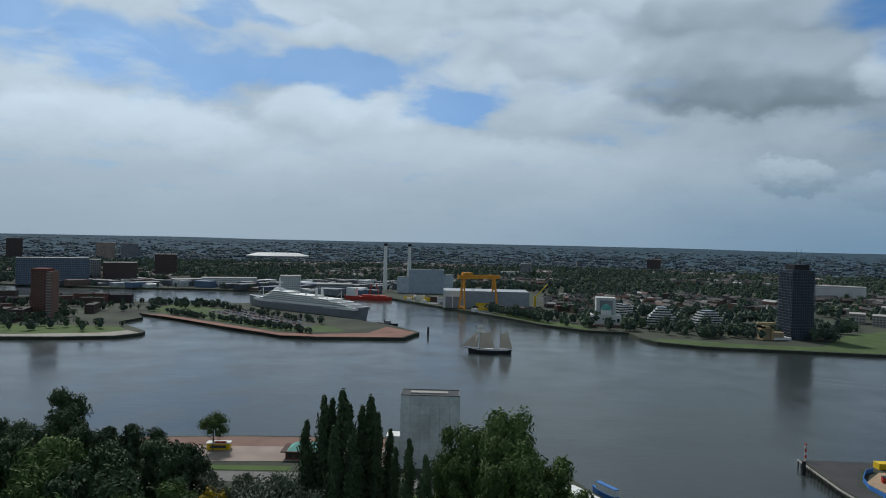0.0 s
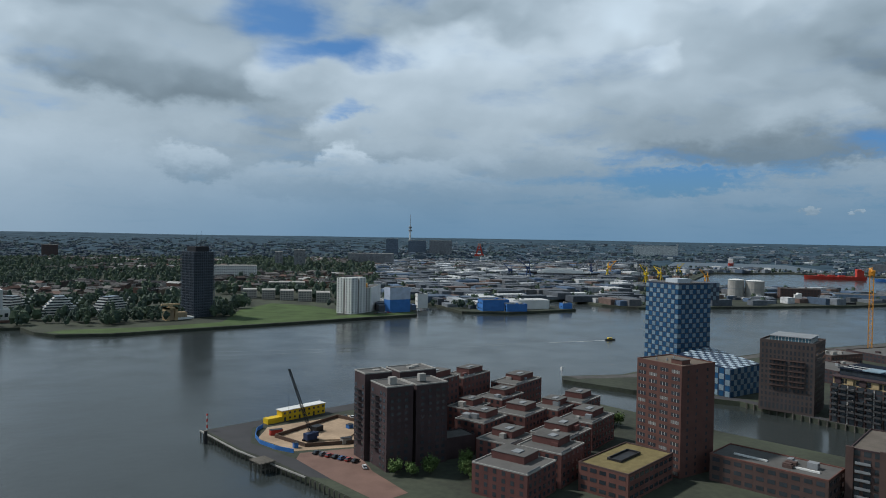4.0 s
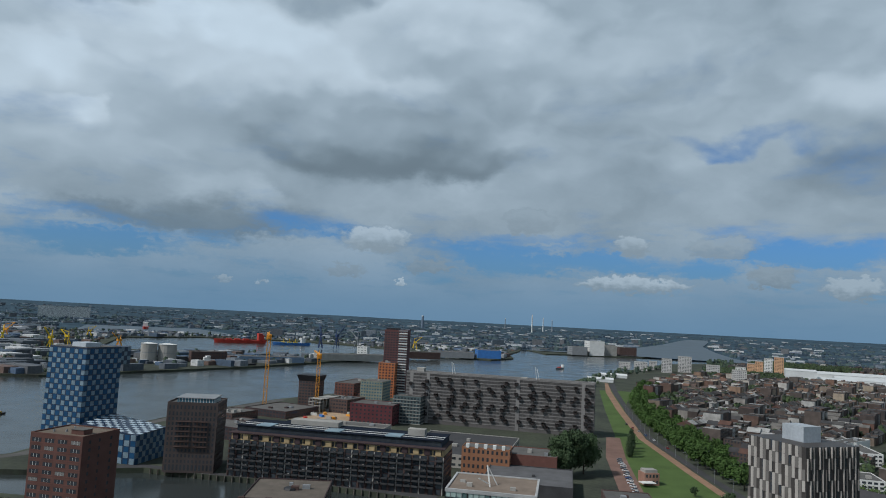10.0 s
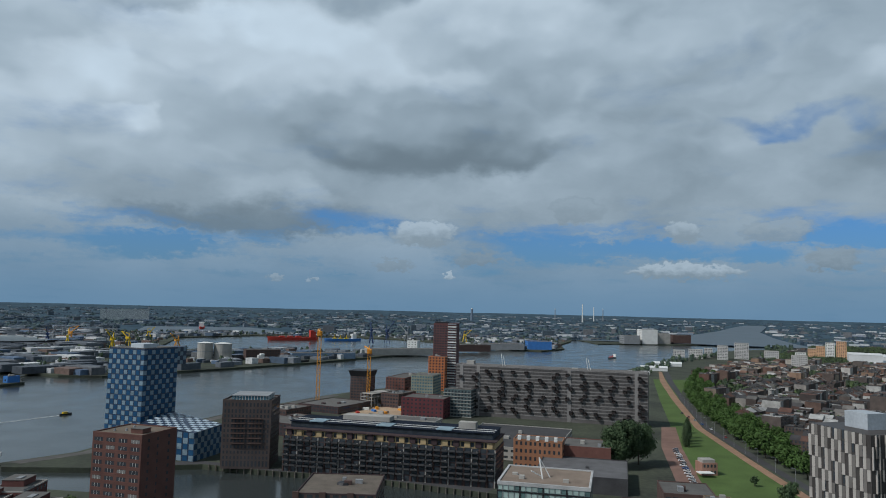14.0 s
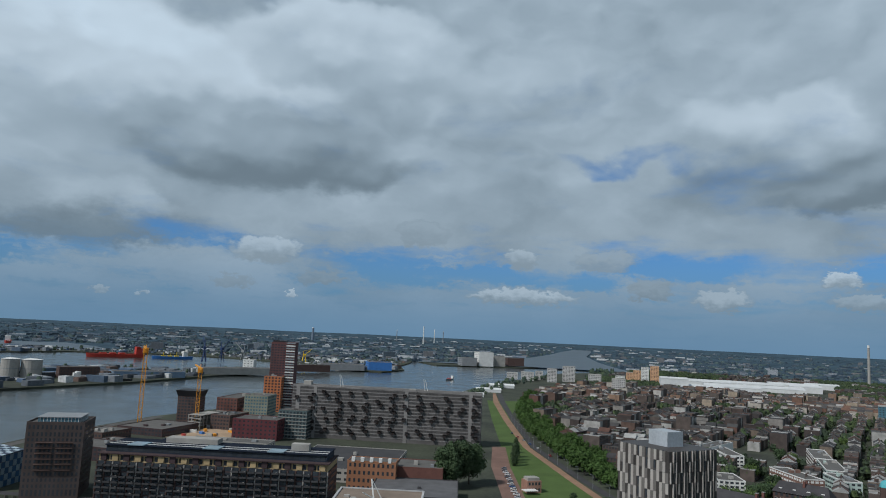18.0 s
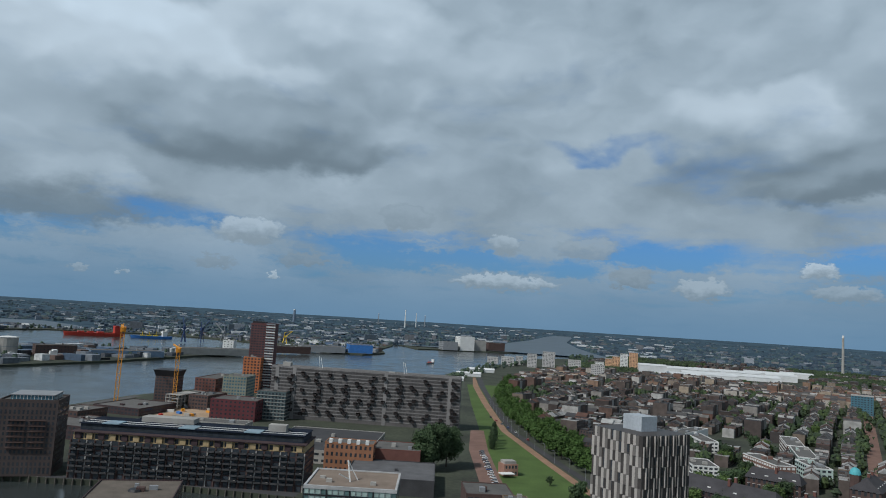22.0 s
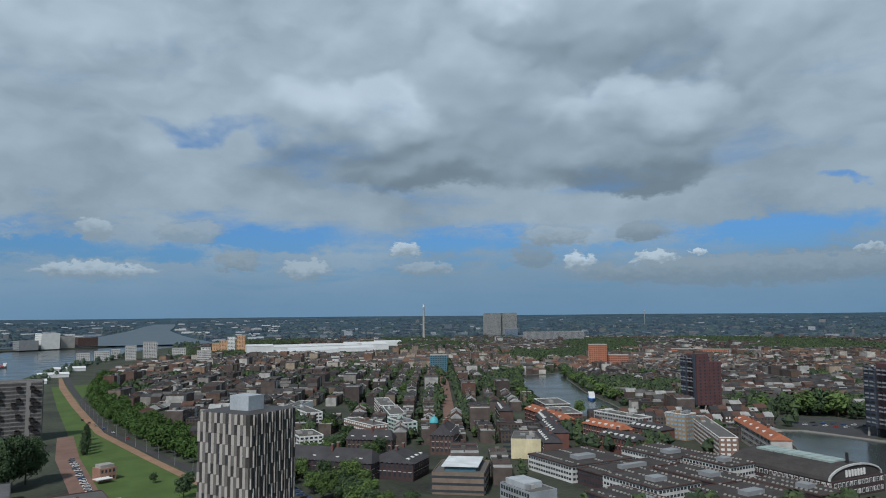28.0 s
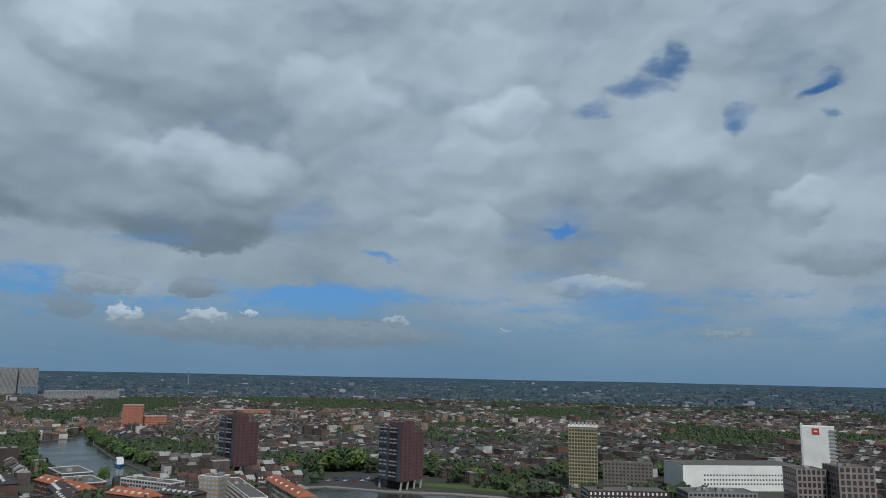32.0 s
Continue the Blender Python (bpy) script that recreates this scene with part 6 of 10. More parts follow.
# mirrored cube hall
MIRROR = mat("mirror_cladding", (0.50, 0.51, 0.52), 0.35, metal=0.0, var=0.34, scale=0.10, fine=0.6, isle=0.10)
bx = thing("mirrored_hall", -17, 305, 3, -1, "tall hall clad in dull mirrored panels", "hall")
part("wall", Shape().box(0, 0, 0, 25, 12.2, 31.0), mat("panel_backing", (0.25, 0.26, 0.27), 0.6), bx)
pm = Shape().box(-2.03, -0.12, 0, 2.03, 0.02, 3.81).mesh("panel", MIRROR)
for i in range(6):
    for j in range(8):
        o = new("panel", pm)
        o.parent, o.matrix_basis = bx, pose(2.1 + i * 4.16, 0, 0.1 + j * 3.86)
        if i < 3:
            o = new("panel", pm)
            o.parent, o.matrix_basis = bx, pose(25, 2.05 + i * 4.07, 0.1 + j * 3.86, 0, 0, 90)
part("roof_rim", parapet(25, 12.2, 31.0, 0.35, 0.3), mat("dark_rim", (0.09, 0.09, 0.09), 0.6), bx)
part("roof", Shape().box(0.5, 0.5, 31.0, 24.5, 11.7, 31.1), BLACK, bx)
part("roof_walkway", Shape().box(4, 4, 31.1, 20, 8, 31.5), CONC, bx)
part("annex", Shape().box(-6, 2, 0, 0, 10, 13), WHITE, bx)

# ---- island with car park ----
land("island_quay", [(-363, 862), (-318, 832), (-230, 759), (-157, 701.5), (-121, 698.5), (-39, 708), (-27, 748), (-60, 790), (-75, 735), (-125, 716), (-165, 722), (-236, 780), (-330, 856)], 3.06, mat("red_quay_paving", (0.20, 0.105, 0.08), 0.9, var=0.3, scale=0.06, fine=0.8), 2.9, "red brick quay apron", "pavement")
land("island_lawn", [(-370, 900), (-330, 870), (-240, 795), (-170, 735), (-130, 728), (-100, 740), (-110, 770), (-180, 830), (-290, 940), (-370, 985)], 3.05, BANKGRASS, 2.9, "grass verges round the car park", "lawn")
land("car_park", [(-300, 905), (-160, 765), (-135, 785), (-265, 935)], 3.08, ASPHALT, 2.9, "asphalt car park beside the liner", "car park")
land("peninsula_lawn", [(-600, 668), (-402, 672), (-340, 678), (-306, 700), (-330, 735), (-380, 740), (-600, 725)], 3.05, GRASS, 2.9, "lawn on the river bank", "lawn")
land("peninsula_beach", [(-600, 640), (-402, 652), (-353, 659), (-308, 673), (-294, 696), (-312, 712), (-330, 690), (-400, 668), (-600, 664)], 3.08, mat("pale_paving", (0.27, 0.25, 0.22), 0.9, var=0.2), 2.9, "pale paved river path", "pavement")
CARCOL = [mat("car_paint_" + n, c, 0.35, var=0.05, spec=0.6) for n, c in (("white", (0.6, 0.6, 0.6)), ("silver", (0.33, 0.34, 0.35)), ("black", (0.02, 0.02, 0.022)), ("blue", (0.03, 0.08, 0.22)), ("red", (0.30, 0.03, 0.025)), ("grey", (0.10, 0.10, 0.11)))]
CARS = {}


def car(x, y, turn, col, group, z=3.1):
    key = CARCOL[col].name
    if key not in CARS:
        body = Shape().prism([(-2.1, -0.85), (2.1, -0.85), (2.2, 0), (2.1, 0.85), (-2.1, 0.85)], 0.3, 0.85)
        cabin = Shape().prism([(-1.9, -0.8), (1.1, -0.8), (1.1, 0.8), (-1.9, 0.8)], 0.85, 1.45, [(-1.5, -0.65), (0.5, -0.65), (0.5, 0.65), (-1.5, 0.65)])
        roof = Shape().box(-1.45, -0.62, 1.45, 0.45, 0.62, 1.49)
        wheel = Shape()
        wheel.add([(0.31 * math.cos(TAU * i / 8), sy, 0.31 + 0.31 * math.sin(TAU * i / 8)) for sy in (-0.1, 0.1) for i in range(8)], [tuple(range(8)), tuple(range(15, 7, -1))] + [(i, i + 8, (i + 1) % 8 + 8, (i + 1) % 8) for i in range(8)])
        CARS[key] = (body.mesh("body", CARCOL[col]), cabin.mesh("windows", GLASS), roof.mesh("car_roof", CARCOL[col]), wheel.mesh("wheel", BLACK))
    b, c, r, w = CARS[key]
    ob = thing("car", x, y, z, turn, "small parked %s motor car" % key.replace("car_paint_", ""), "car", group)
    for n, me in (("body", b), ("windows", c), ("car_roof", r)):
        new(n, me).parent = ob
    for wx in (-1.3, 1.35):
        for wy in (-0.8, 0.8):
            o = new("wheel", w)
            o.parent, o.matrix_basis = ob, pose(wx, wy, 0)
    return ob


random.seed(31)
for k in range(64):
    u, v = (k % 16) / 16, k // 16
    car(-285 + u * 118 + v * 9 + rnd(-1.5, 1.5), 900 - u * 120 + v * 9 + rnd(-1.5, 1.5), 45 + rnd(-4, 4), random.randrange(6), "island car park", 3.13)
for k in range(150):
    u = rnd(0, 1)
    side = random.choice((-1, 1, 1))
    x, y = (-345 + u * 215, 880 - u * 160) if side > 0 else (-300 + u * 170, 960 - u * 165)
    tree("isl_%d" % (k % 2), x + rnd(-8, 8), y + rnd(-6, 6), 3, rnd(5, 10), "small tree beside the island car park", (LEAF, LEAF_D)[k % 2], 4.0, 1.0, 260, 1.0, group="island trees", seed=71 + k % 2, turn=rnd(0, 360))
for k in range(60):
    u = rnd(0, 1)
    tree("isl_%d" % (k % 2), -390 + u * 95 + rnd(-12, 12), 985 - u * 30 + rnd(-18, 18), 3, rnd(6, 12), "small tree beside the island car park", LEAF, 4.0, 1.0, 260, 1.0, group="island trees", seed=71, turn=rnd(0, 360))
tug = thing("tug", -62, 826, 0, -30, "small grey tug lying off the island", "boat")
part("hull", hull(28, 7, 2.4, 0.8), BLACK, tug)
part("wheelhouse", Shape().box(-3, -2, 2.4, 3, 2, 5.4).cyl(-5, 0, 2.4, 7.5, 0.8), SHIPGREY, tug)
pile = thing("mooring_dolphin", -14, 752, 0, 0, "dark timber mooring post standing in the river", "mooring post")
part("post", Shape().cyl(0, 0, -2, 8, 1.2, 1.0, 10), BLACK, pile)
part("cap", Shape().cyl(0, 0, 8, 8.6, 1.4, 1.4, 10), TIMBER, pile)

# ---- left bank: towers and low houses ----
rl = thing("brick_tower", -458.4, 796.8, 3, -4.5, "tall slim red brick tower with pale balcony side", "tower block")
part("wall", Shape().box(0, 0, 0, 18, 15, 53.5), BRICK, rl)
part("side_wall", Shape().box(18, 0.4, 0, 23.4, 14.6, 52), mat("pale_brick_side", (0.20, 0.12, 0.10), 0.9, var=0.2), rl)
part("roof", Shape().box(-0.3, -0.3, 53.5, 18.3, 15.3, 55), mat("dark_red_trim", (0.16, 0.045, 0.04), 0.8), rl)
for j in range(16):
    part("balcony", Shape().box(18.2, -1.3, 2 + j * 3.1, 23.2, 0.4, 3.1 + j * 3.1), CONC, rl)
part("windows", joined_windows(18, 15, ("y0", "x0"), 1, 53, 3.1, 3.4, (1.4, 1.5)), GLASS, rl, kind="stuff")
block("brick_tower", (-520, 760), 22, 22, 20, 56, BRICK, "tall dark red brick tower on the peninsula", "tower block", storey=3.1, bay=4)
random.seed(8)
for k in range(26):
    x, y = -620 + rnd(0, 330), 745 + rnd(0, 110)
    if (x > -400 and y > 760) or x > -350:
        continue
    block("row_house", (x, y), 15 + random.choice((0, 90)), rnd(22, 50), rnd(10, 14), rnd(7, 13), random.choice((DARKBRICK, BROWNBRICK, BRICK)), "dark brick row house block on the peninsula", "house", group="peninsula houses", storey=3, bay=3.4, units=1)
for k in range(34):
    tree("bank_%d" % (k % 2), -600 + rnd(0, 260), rnd(690, 760), 3, rnd(9, 15), "dark tree on the peninsula bank", (LEAF_D, LEAF)[k % 2], 6, 1.5, 420, 1.1, group="bank trees", seed=81 + k % 2, turn=rnd(0, 360))
for x, y in ((-480, 945), (-500, 970), (-530, 940), (-560, 970), (-620, 980), (-460, 985), (-590, 935)):
    block("row_house", (x, y), 12, rnd(30, 46), 12, rnd(8, 14), random.choice((DARKBRICK, BROWNBRICK, BRICK)), "dark brick row house block on the peninsula", "house", group="peninsula houses", storey=3, bay=3.4, units=1)
for k in range(170):
    tree("bank_x", -660 + rnd(0, 330), rnd(720, 1010), 3, rnd(8, 15), "", LEAF, 6, 1.5)
BANK_TREES[:] = [b for b in BANK_TREES if inside_poly(b[0], b[1], PENINSULA) and not (b[0] > -400 and 745 < b[1] < 880 and b[0] < -330)]

# ---- far bank ahead: works, power station, crane ----
for x, y in ((-107, 1334), (-61, 1306)):
    c = thing("chimney_stack", x, y, 3, 0, "tall pale slim power station chimney", "chimney")
    part("shaft", Shape().cyl(0, 0, 0, 84, 4.2, 2.8, 14), WHITE, c)
    part("gallery", Shape().cyl(0, 0, 84, 88.5, 3.6, 3.6, 14), BLACK, c)
    part("legs", Shape().beam((-14, 0, 0), (0, 0, 48), 1.0).beam((14, 0, 0), (0, 0, 48), 1.0), STEEL, c)
ps = block("power_station", (-60, 1290), 0, 62, 40, 42, mat("blue_grey_sheeting", (0.30, 0.36, 0.42), 0.6, var=0.1), "blue-grey sheeted power station block", "power station", faces=(), units=3)
for x0, x1, y1, h in ((-22, 0, 34, 28), (62, 80, 38, 34)):
    part("lower_hall", Shape().box(x0, 4, 0, x1, y1, h), mat("pale_sheeting", (0.40, 0.45, 0.49), 0.6), ps)
    part("lower_roof", Shape().box(x0 + 0.3, 4.3, h, x1 - 0.3, y1 - 0.3, h + 0.5), BITUMEN, ps)
hall = block("crane_hall", (2, 1030), 0, 124, 60, 24, mat("grey_sheeting", (0.24, 0.27, 0.30), 0.6, var=0.12), "long grey workshop hall", "workshop", faces=(), units=2, roof=mat("light_sheet_roof", (0.30, 0.33, 0.36), 0.6))
part("white_gable", Shape().box(-0.3, -0.5, 0, 26, 0.1, 24.4), WHITE, hall)
for x in (3, 14):
    part("door", Shape().box(x, -0.8, 0, x + 9.5, -0.4, 16), STEEL, hall)
gc = thing("gantry_crane", 52, 1020, 3, 24, "yellow gantry crane over the works quay", "crane")
for x in (-26, 26):
    for y in (-9, 9):
        part("leg", Shape().beam((x, y, 0), (x * 0.93, y * 0.25, 43), 2.2), ORANGE, gc)
    part("sill_beam", Shape().beam((x, -10, 3), (x, 10, 3), 2.0), ORANGE, gc)
part("girder", Shape().box(-33, -2.5, 43, 33, 2.5, 48.5), ORANGE, gc)
part("trolley", Shape().box(-26, -4, 48.5, -12, 4, 52), ORANGE, gc)
yc = thing("quay_crane", 140, 1075, 3, 0, "small yellow jib crane on the works quay", "crane")
part("tower", Shape().box(-1.5, -1.5, 0, 1.5, 1.5, 16), YELLOW, yc)
part("jib", Shape().beam((0, 0, 14), (18, 0, 34), 1.4), YELLOW, yc)
random.seed(17)
for k in range(30):
    u = rnd(0, 1)
    x, y = -60 + u * 170, 1150 - u * 260 + rnd(10, 60)
    m = random.choice((RED, BLUE, STEEL, WHITE, CONC, YELLOW, BROWNBRICK))
    block("works_shed", (x, y), rnd(-30, 30), rnd(8, 26), rnd(6, 14), rnd(3, 9), m, "small shed or container on the works quay", "shed", group="works quay", faces=(), units=0, par=0.2)
dk1 = thing("dredger", -120, 1165, 0, -20, "red and grey work vessel moored at the far quay", "ship")
part("hull", hull(84, 15, 5, 1.2), RED, dk1)
part("deck_house", Shape().box(-38, -5, 5, -22, 5, 18), SHIPWHITE, dk1)
part("frame", Shape().beam((0, 0, 5), (6, 0, 26), 1.2).beam((20, 0, 5), (14, 0, 26), 1.2).box(-10, -5, 5, 30, 5, 8), RED, dk1)
for x, y, t in ((-30, 1150, 0), (-10, 1110, -40), (60, 985, -55)):
    b = thing("barge", x - 6, y - 14, 0, t, "dark work barge along the works quay", "barge")
    part("hull", hull(46, 9, 3, 0.4), SHIPGREY, b)
    part("wheelhouse", Shape().box(-19, -3, 3, -12, 3, 7), WHITE, b)
# green-domed portal building
po = thing("ventilation_building", 179, 846, 3, -8, "white portal building with a green copper dome", "ventilation building")
part("base", Shape().box(-2, 0, 0, 33, 22, 13), WHITE, po)
part("tower", Shape().box(4, 6, 13, 27, 28, 33), mat("pale_stone", (0.46, 0.47, 0.46), 0.8, var=0.12), po)
part("niche", Shape().box(8, 5.6, 13.2, 23, 6.2, 30), mat("grey_niche", (0.20, 0.21, 0.22), 0.8), po)
part("columns", Shape().wall((8, 4.9), (23, 4.9), 13, 20, 7, 1, 0.9, 7, 0.2, 0.0), WHITE, po)
dm = Shape()
for i in range(7):
    for j in range(16):
        th, ph = math.pi / 2 * i / 6, TAU * j / 16
        dm.v.append((15.5 + 6 * math.cos(th) * math.cos(ph), 3.5 + 6 * math.cos(th) * math.sin(ph), 19 + 7 * math.sin(th)))
dm.f = [(i * 16 + j, i * 16 + (j + 1) % 16, (i + 1) * 16 + (j + 1) % 16, (i + 1) * 16 + j) for i in range(6) for j in range(16)]
part("dome", dm, COPPER, po, smooth=True)
part("drum", Shape().cyl(15.5, 3.5, 13, 19, 6, 6, 16), WHITE, po)
part("round_window", Shape().box(14, -0.15, 5, 17.5, 0.1, 8.5).box(28, -0.15, 5, 31, 0.1, 9), GLASS, po)
part("terrace", Shape().box(-6, -8, -1, 36, 0, 2), PAVE, po)
# grass bank
land("south_lawn", [(212, 735), (222, 719), (258, 695), (318, 686), (422, 669), (529, 653), (600, 641), (615, 662), (560, 676), (480, 690), (420, 704), (300, 716), (235, 742)], 3.06, BANKGRASS, 2.9, "mown grass river bank", "lawn")
land("south_lawn", [(60, 960), (95, 905), (125, 848), (165, 806), (175, 830), (130, 880), (90, 950)], 3.05, GRASS, 2.9, "grass slope by the water", "lawn")
LAWN_S = [(455, 806), (531, 856), (557, 797), (548, 725), (510, 682), (448, 672), (390, 678), (372, 700), (400, 735)]
land("river_lawn", LAWN_S, 3.08, BANKGRASS, 2.9, "broad lawn before the white flats", "lawn")
# stepped white flats
for x, y, t, n in ((228, 880, 35, 8), (262, 850, -10, 8), (320, 850, 15, 7)):
    b = thing("stepped_flats", x, y, 3, t, "white stepped terrace flats with planted balconies", "apartment block")
    for j in range(n):
        part("storey", Shape().box(-24 + j * 2.6, 0, j * 2.9, 24 - j * 2.6, 16, j * 2.9 + 1.3), WHITE, b)
        part("windows", Shape().box(-23.4 + j * 2.6, 0.6, j * 2.9 + 1.3, 23.4 - j * 2.6, 15, j * 2.9 + 2.9), GLASS, b)
        for i in range(3):
            part("balcony_box", Shape().box(-18 + j * 2 + i * 12, -1.0, j * 2.9 + 0.2, -12 + j * 2 + i * 10, 0.1, j * 2.9 + 1.5), WHITE, b)
# dark scaffolded tower
dt = thing("dark_tower", 372, 760, 3, 6, "dark residential tower wrapped in scaffolding", "tower block")
DKT = mat("dark_blue_grey_cladding", (0.046, 0.056, 0.074), 0.6, var=0.25, scale=0.1)
part("wall", Shape().box(0, 0, 0, 25, 25, 74), DKT, dt)
part("crown", Shape().box(4, 4, 74, 21, 21, 80), BLACK, dt)
part("antenna", Shape().cyl(8, 8, 80, 96, 0.25, 0.12, 5).cyl(16, 12, 80, 97, 0.25, 0.12, 5), BLACK, dt)
SCAF = mat("scaffold_netting", (0.10, 0.12, 0.15), 0.7, var=0.3, scale=0.2, fine=1.0)
for j in range(24):
    part("scaffold_deck", Shape().box(-1.5, -1.5, 1 + j * 3.05, 0, 26, 1.25 + j * 3.05).box(0, -1.5, 1 + j * 3.05, 26, 0, 1.25 + j * 3.05), SCAF, dt)
for i in range(11):
    part("scaffold_pole", Shape().cyl(-1.4, -1.4 + i * 2.7, 0, 75, 0.18, 0.18, 5), SCAF, dt)
    part("scaffold_pole", Shape().cyl(1.3 + i * 2.4, -1.4, 0, 75, 0.18, 0.18, 5), SCAF, dt)
for face in ("y0", "x0"):
    place_windows(dt, face, 25, 25, 0, 74, 6, 24, (2.4, 1.5), GLASS)
part("podium", Shape().box(-22, -4, 0, -2, 12, 2.5), WHITE, dt)
yf = thing("yellow_folly", 338, 752, 3, 0, "tan shell of a building under repair by the river", "building")
part("frame", Shape().box(0, 0, 0, 3, 12, 14).box(9, 0, 0, 12, 12, 14).box(0, 0, 12, 12, 12, 14).box(-4, 4, 16, 16, 7, 18).box(4, 4, 14, 8, 7, 16), mat("tan_stone", (0.38, 0.28, 0.16), 0.85), yf)
part("wall", Shape().box(1, 2, 0, 11, 11.6, 11).box(12, 3, 0, 24, 12, 8), mat("tan_render", (0.30, 0.23, 0.15), 0.85), yf)
# white tower and blue-sheeted block
wt = thing("white_tower_flats", 534, 684, 3, 7, "white tower of flats with dark window columns", "tower block")
for x0, y0, x1, y1, h in ((0, 0, 11, 11, 44), (14, 0, 25, 11, 44), (0, 14, 11, 25, 43), (2, 2, 24, 24, 42)):
    part("wall", Shape().box(x0, y0, 0, x1, y1, h), WHITE if h > 42.5 else DARKBRICK, wt)
for j in range(14):
    for c in (2.8, 8.2):
        o = new("window", pane_mesh(1.9, 1.5, 0.08, GLASS))
        o.parent, o.matrix_basis = wt, pose(c, 0, 1.2 + j * 3.08)
        o = new("window", pane_mesh(1.9, 1.5, 0.08, GLASS))
        o.parent, o.matrix_basis = wt, pose(14 + c, 0, 1.2 + j * 3.08)
        o = new("window", pane_mesh(1.9, 1.5, 0.08, GLASS))
        o.parent, o.matrix_basis = wt, pose(0, c, 1.2 + j * 3.08, 0, 0, -90)
        o = new("window", pane_mesh(1.9, 1.5, 0.08, GLASS))
        o.parent, o.matrix_basis = wt, pose(0, 14 + c, 1.2 + j * 3.08, 0, 0, -90)
bs = thing("sheeted_block", 582, 668, 3, -10, "block behind blue and white scaffold sheeting", "apartment block")
part("lower_sheeting", Shape().box(0, 0, 0, 30, 14, 16), BLUE, bs)
part("upper_sheeting", Shape().box(0, 0, 16, 30, 14, 31), mat("pale_blue_sheeting", (0.40, 0.45, 0.55), 0.6), bs)
part("roof", Shape().box(1, 1, 31, 29, 13, 31.6), BITUMEN, bs)
wb = block("white_gallery_flats", (560, 700), -52, 14, 60, 30, WHITE, "white gallery flats behind the sheeted block", "apartment block", storey=2.9, bay=3.4, faces=("y0", "x0"))
part("hoist", Shape().box(2, 2, 30, 8, 8, 35), ORANGE, wb)
for k in range(14):
    car(566 + rnd(-6, 8) + k * 1.6, 672 - k * 0.3 + rnd(-4, 4), rnd(0, 90), random.randrange(6), "cars by the white flats")

# ---- city to the north-west ----
def palette(name, cols, rough=0.85, scale=0.2):
    """A surface whose loose pieces take one of several colours."""
    m = bpy.data.materials.new(name)
    m.use_nodes = True
    N, L = m.node_tree.nodes, m.node_tree.links
    b = N["Principled BSDF"]
    b.inputs["Roughness"].default_value = rough
    geo, ramp, nz, mx = N.new("ShaderNodeNewGeometry"), N.new("ShaderNodeValToRGB"), N.new("ShaderNodeTexNoise"), N.new("ShaderNodeMix")
    ramp.color_ramp.interpolation = "CONSTANT"
    e = ramp.color_ramp.elements
    while len(e) < len(cols):
        e.new(0.5)
    for i, c in enumerate(cols):
        e[i].position, e[i].color = i / len(cols), (*c, 1)
    nz.inputs["Scale"].default_value, nz.inputs["Detail"].default_value = scale, 4.0
    L.new(geo.outputs["Position"], nz.inputs["Vector"])
    L.new(geo.outputs["Random Per Island"], ramp.inputs[0])
    mx.data_type, mx.blend_type = "RGBA", "MULTIPLY"
    mx.inputs[0].default_value = 0.7
    L.new(ramp.outputs[0], mx.inputs[6])
    mr = N.new("ShaderNodeMapRange")
    L.new(nz.outputs[0], mr.inputs[0])
    mr.inputs[1].default_value, mr.inputs[2].default_value, mr.inputs[3].default_value, mr.inputs[4].default_value = 0.3, 0.7, 0.55, 1.25
    L.new(mr.outputs[0], mx.inputs[7])
    L.new(mx.outputs[2], b.inputs["Base Color"])
    return m


CITYWALL = palette("town_walls", [(0.0798, 0.0454, 0.037), (0.0571, 0.0437, 0.0395), (0.101, 0.0622, 0.0487), (0.047, 0.0386, 0.037), (0.16, 0.124, 0.0966), (0.336, 0.328, 0.311), (0.0882, 0.0689, 0.0605), (0.105, 0.0538, 0.0403), (0.218, 0.202, 0.185), (0.37, 0.361, 0.344), (0.0504, 0.0386, 0.0353), (0.0689, 0.0487, 0.042)])
CITYROOF = palette("town_roofs", [(0.0386, 0.0386, 0.0412), (0.0605, 0.0588, 0.058), (0.0269, 0.026, 0.0286), (0.0882, 0.0437, 0.0319), (0.0924, 0.089, 0.084), (0.047, 0.0445, 0.0454), (0.302, 0.302, 0.294), (0.0336, 0.0319, 0.0328), (0.0521, 0.0487, 0.0479), (0.0336, 0.0319, 0.0344), (0.126, 0.118, 0.109), (0.0714, 0.0462, 0.0378)])
# a band of sunlit terraces: the sun's warmth is put into these lighter tans
SUNTOWNWALL = palette("far_town_walls", [(0.21, 0.135, 0.092), (0.12, 0.068, 0.050), (0.30, 0.245, 0.185), (0.080, 0.060, 0.052), (0.36, 0.33, 0.29), (0.15, 0.085, 0.060), (0.20, 0.16, 0.125), (0.070, 0.056, 0.050), (0.42, 0.40, 0.37), (0.09, 0.074, 0.065)])
SUNTOWNROOF = palette("far_town_roofs", [(0.060, 0.058, 0.059), (0.13, 0.064, 0.044), (0.046, 0.045, 0.047), (0.15, 0.14, 0.13), (0.085, 0.058, 0.049), (0.056, 0.054, 0.055), (0.34, 0.33, 0.32), (0.14, 0.078, 0.054), (0.072, 0.068, 0.066)])
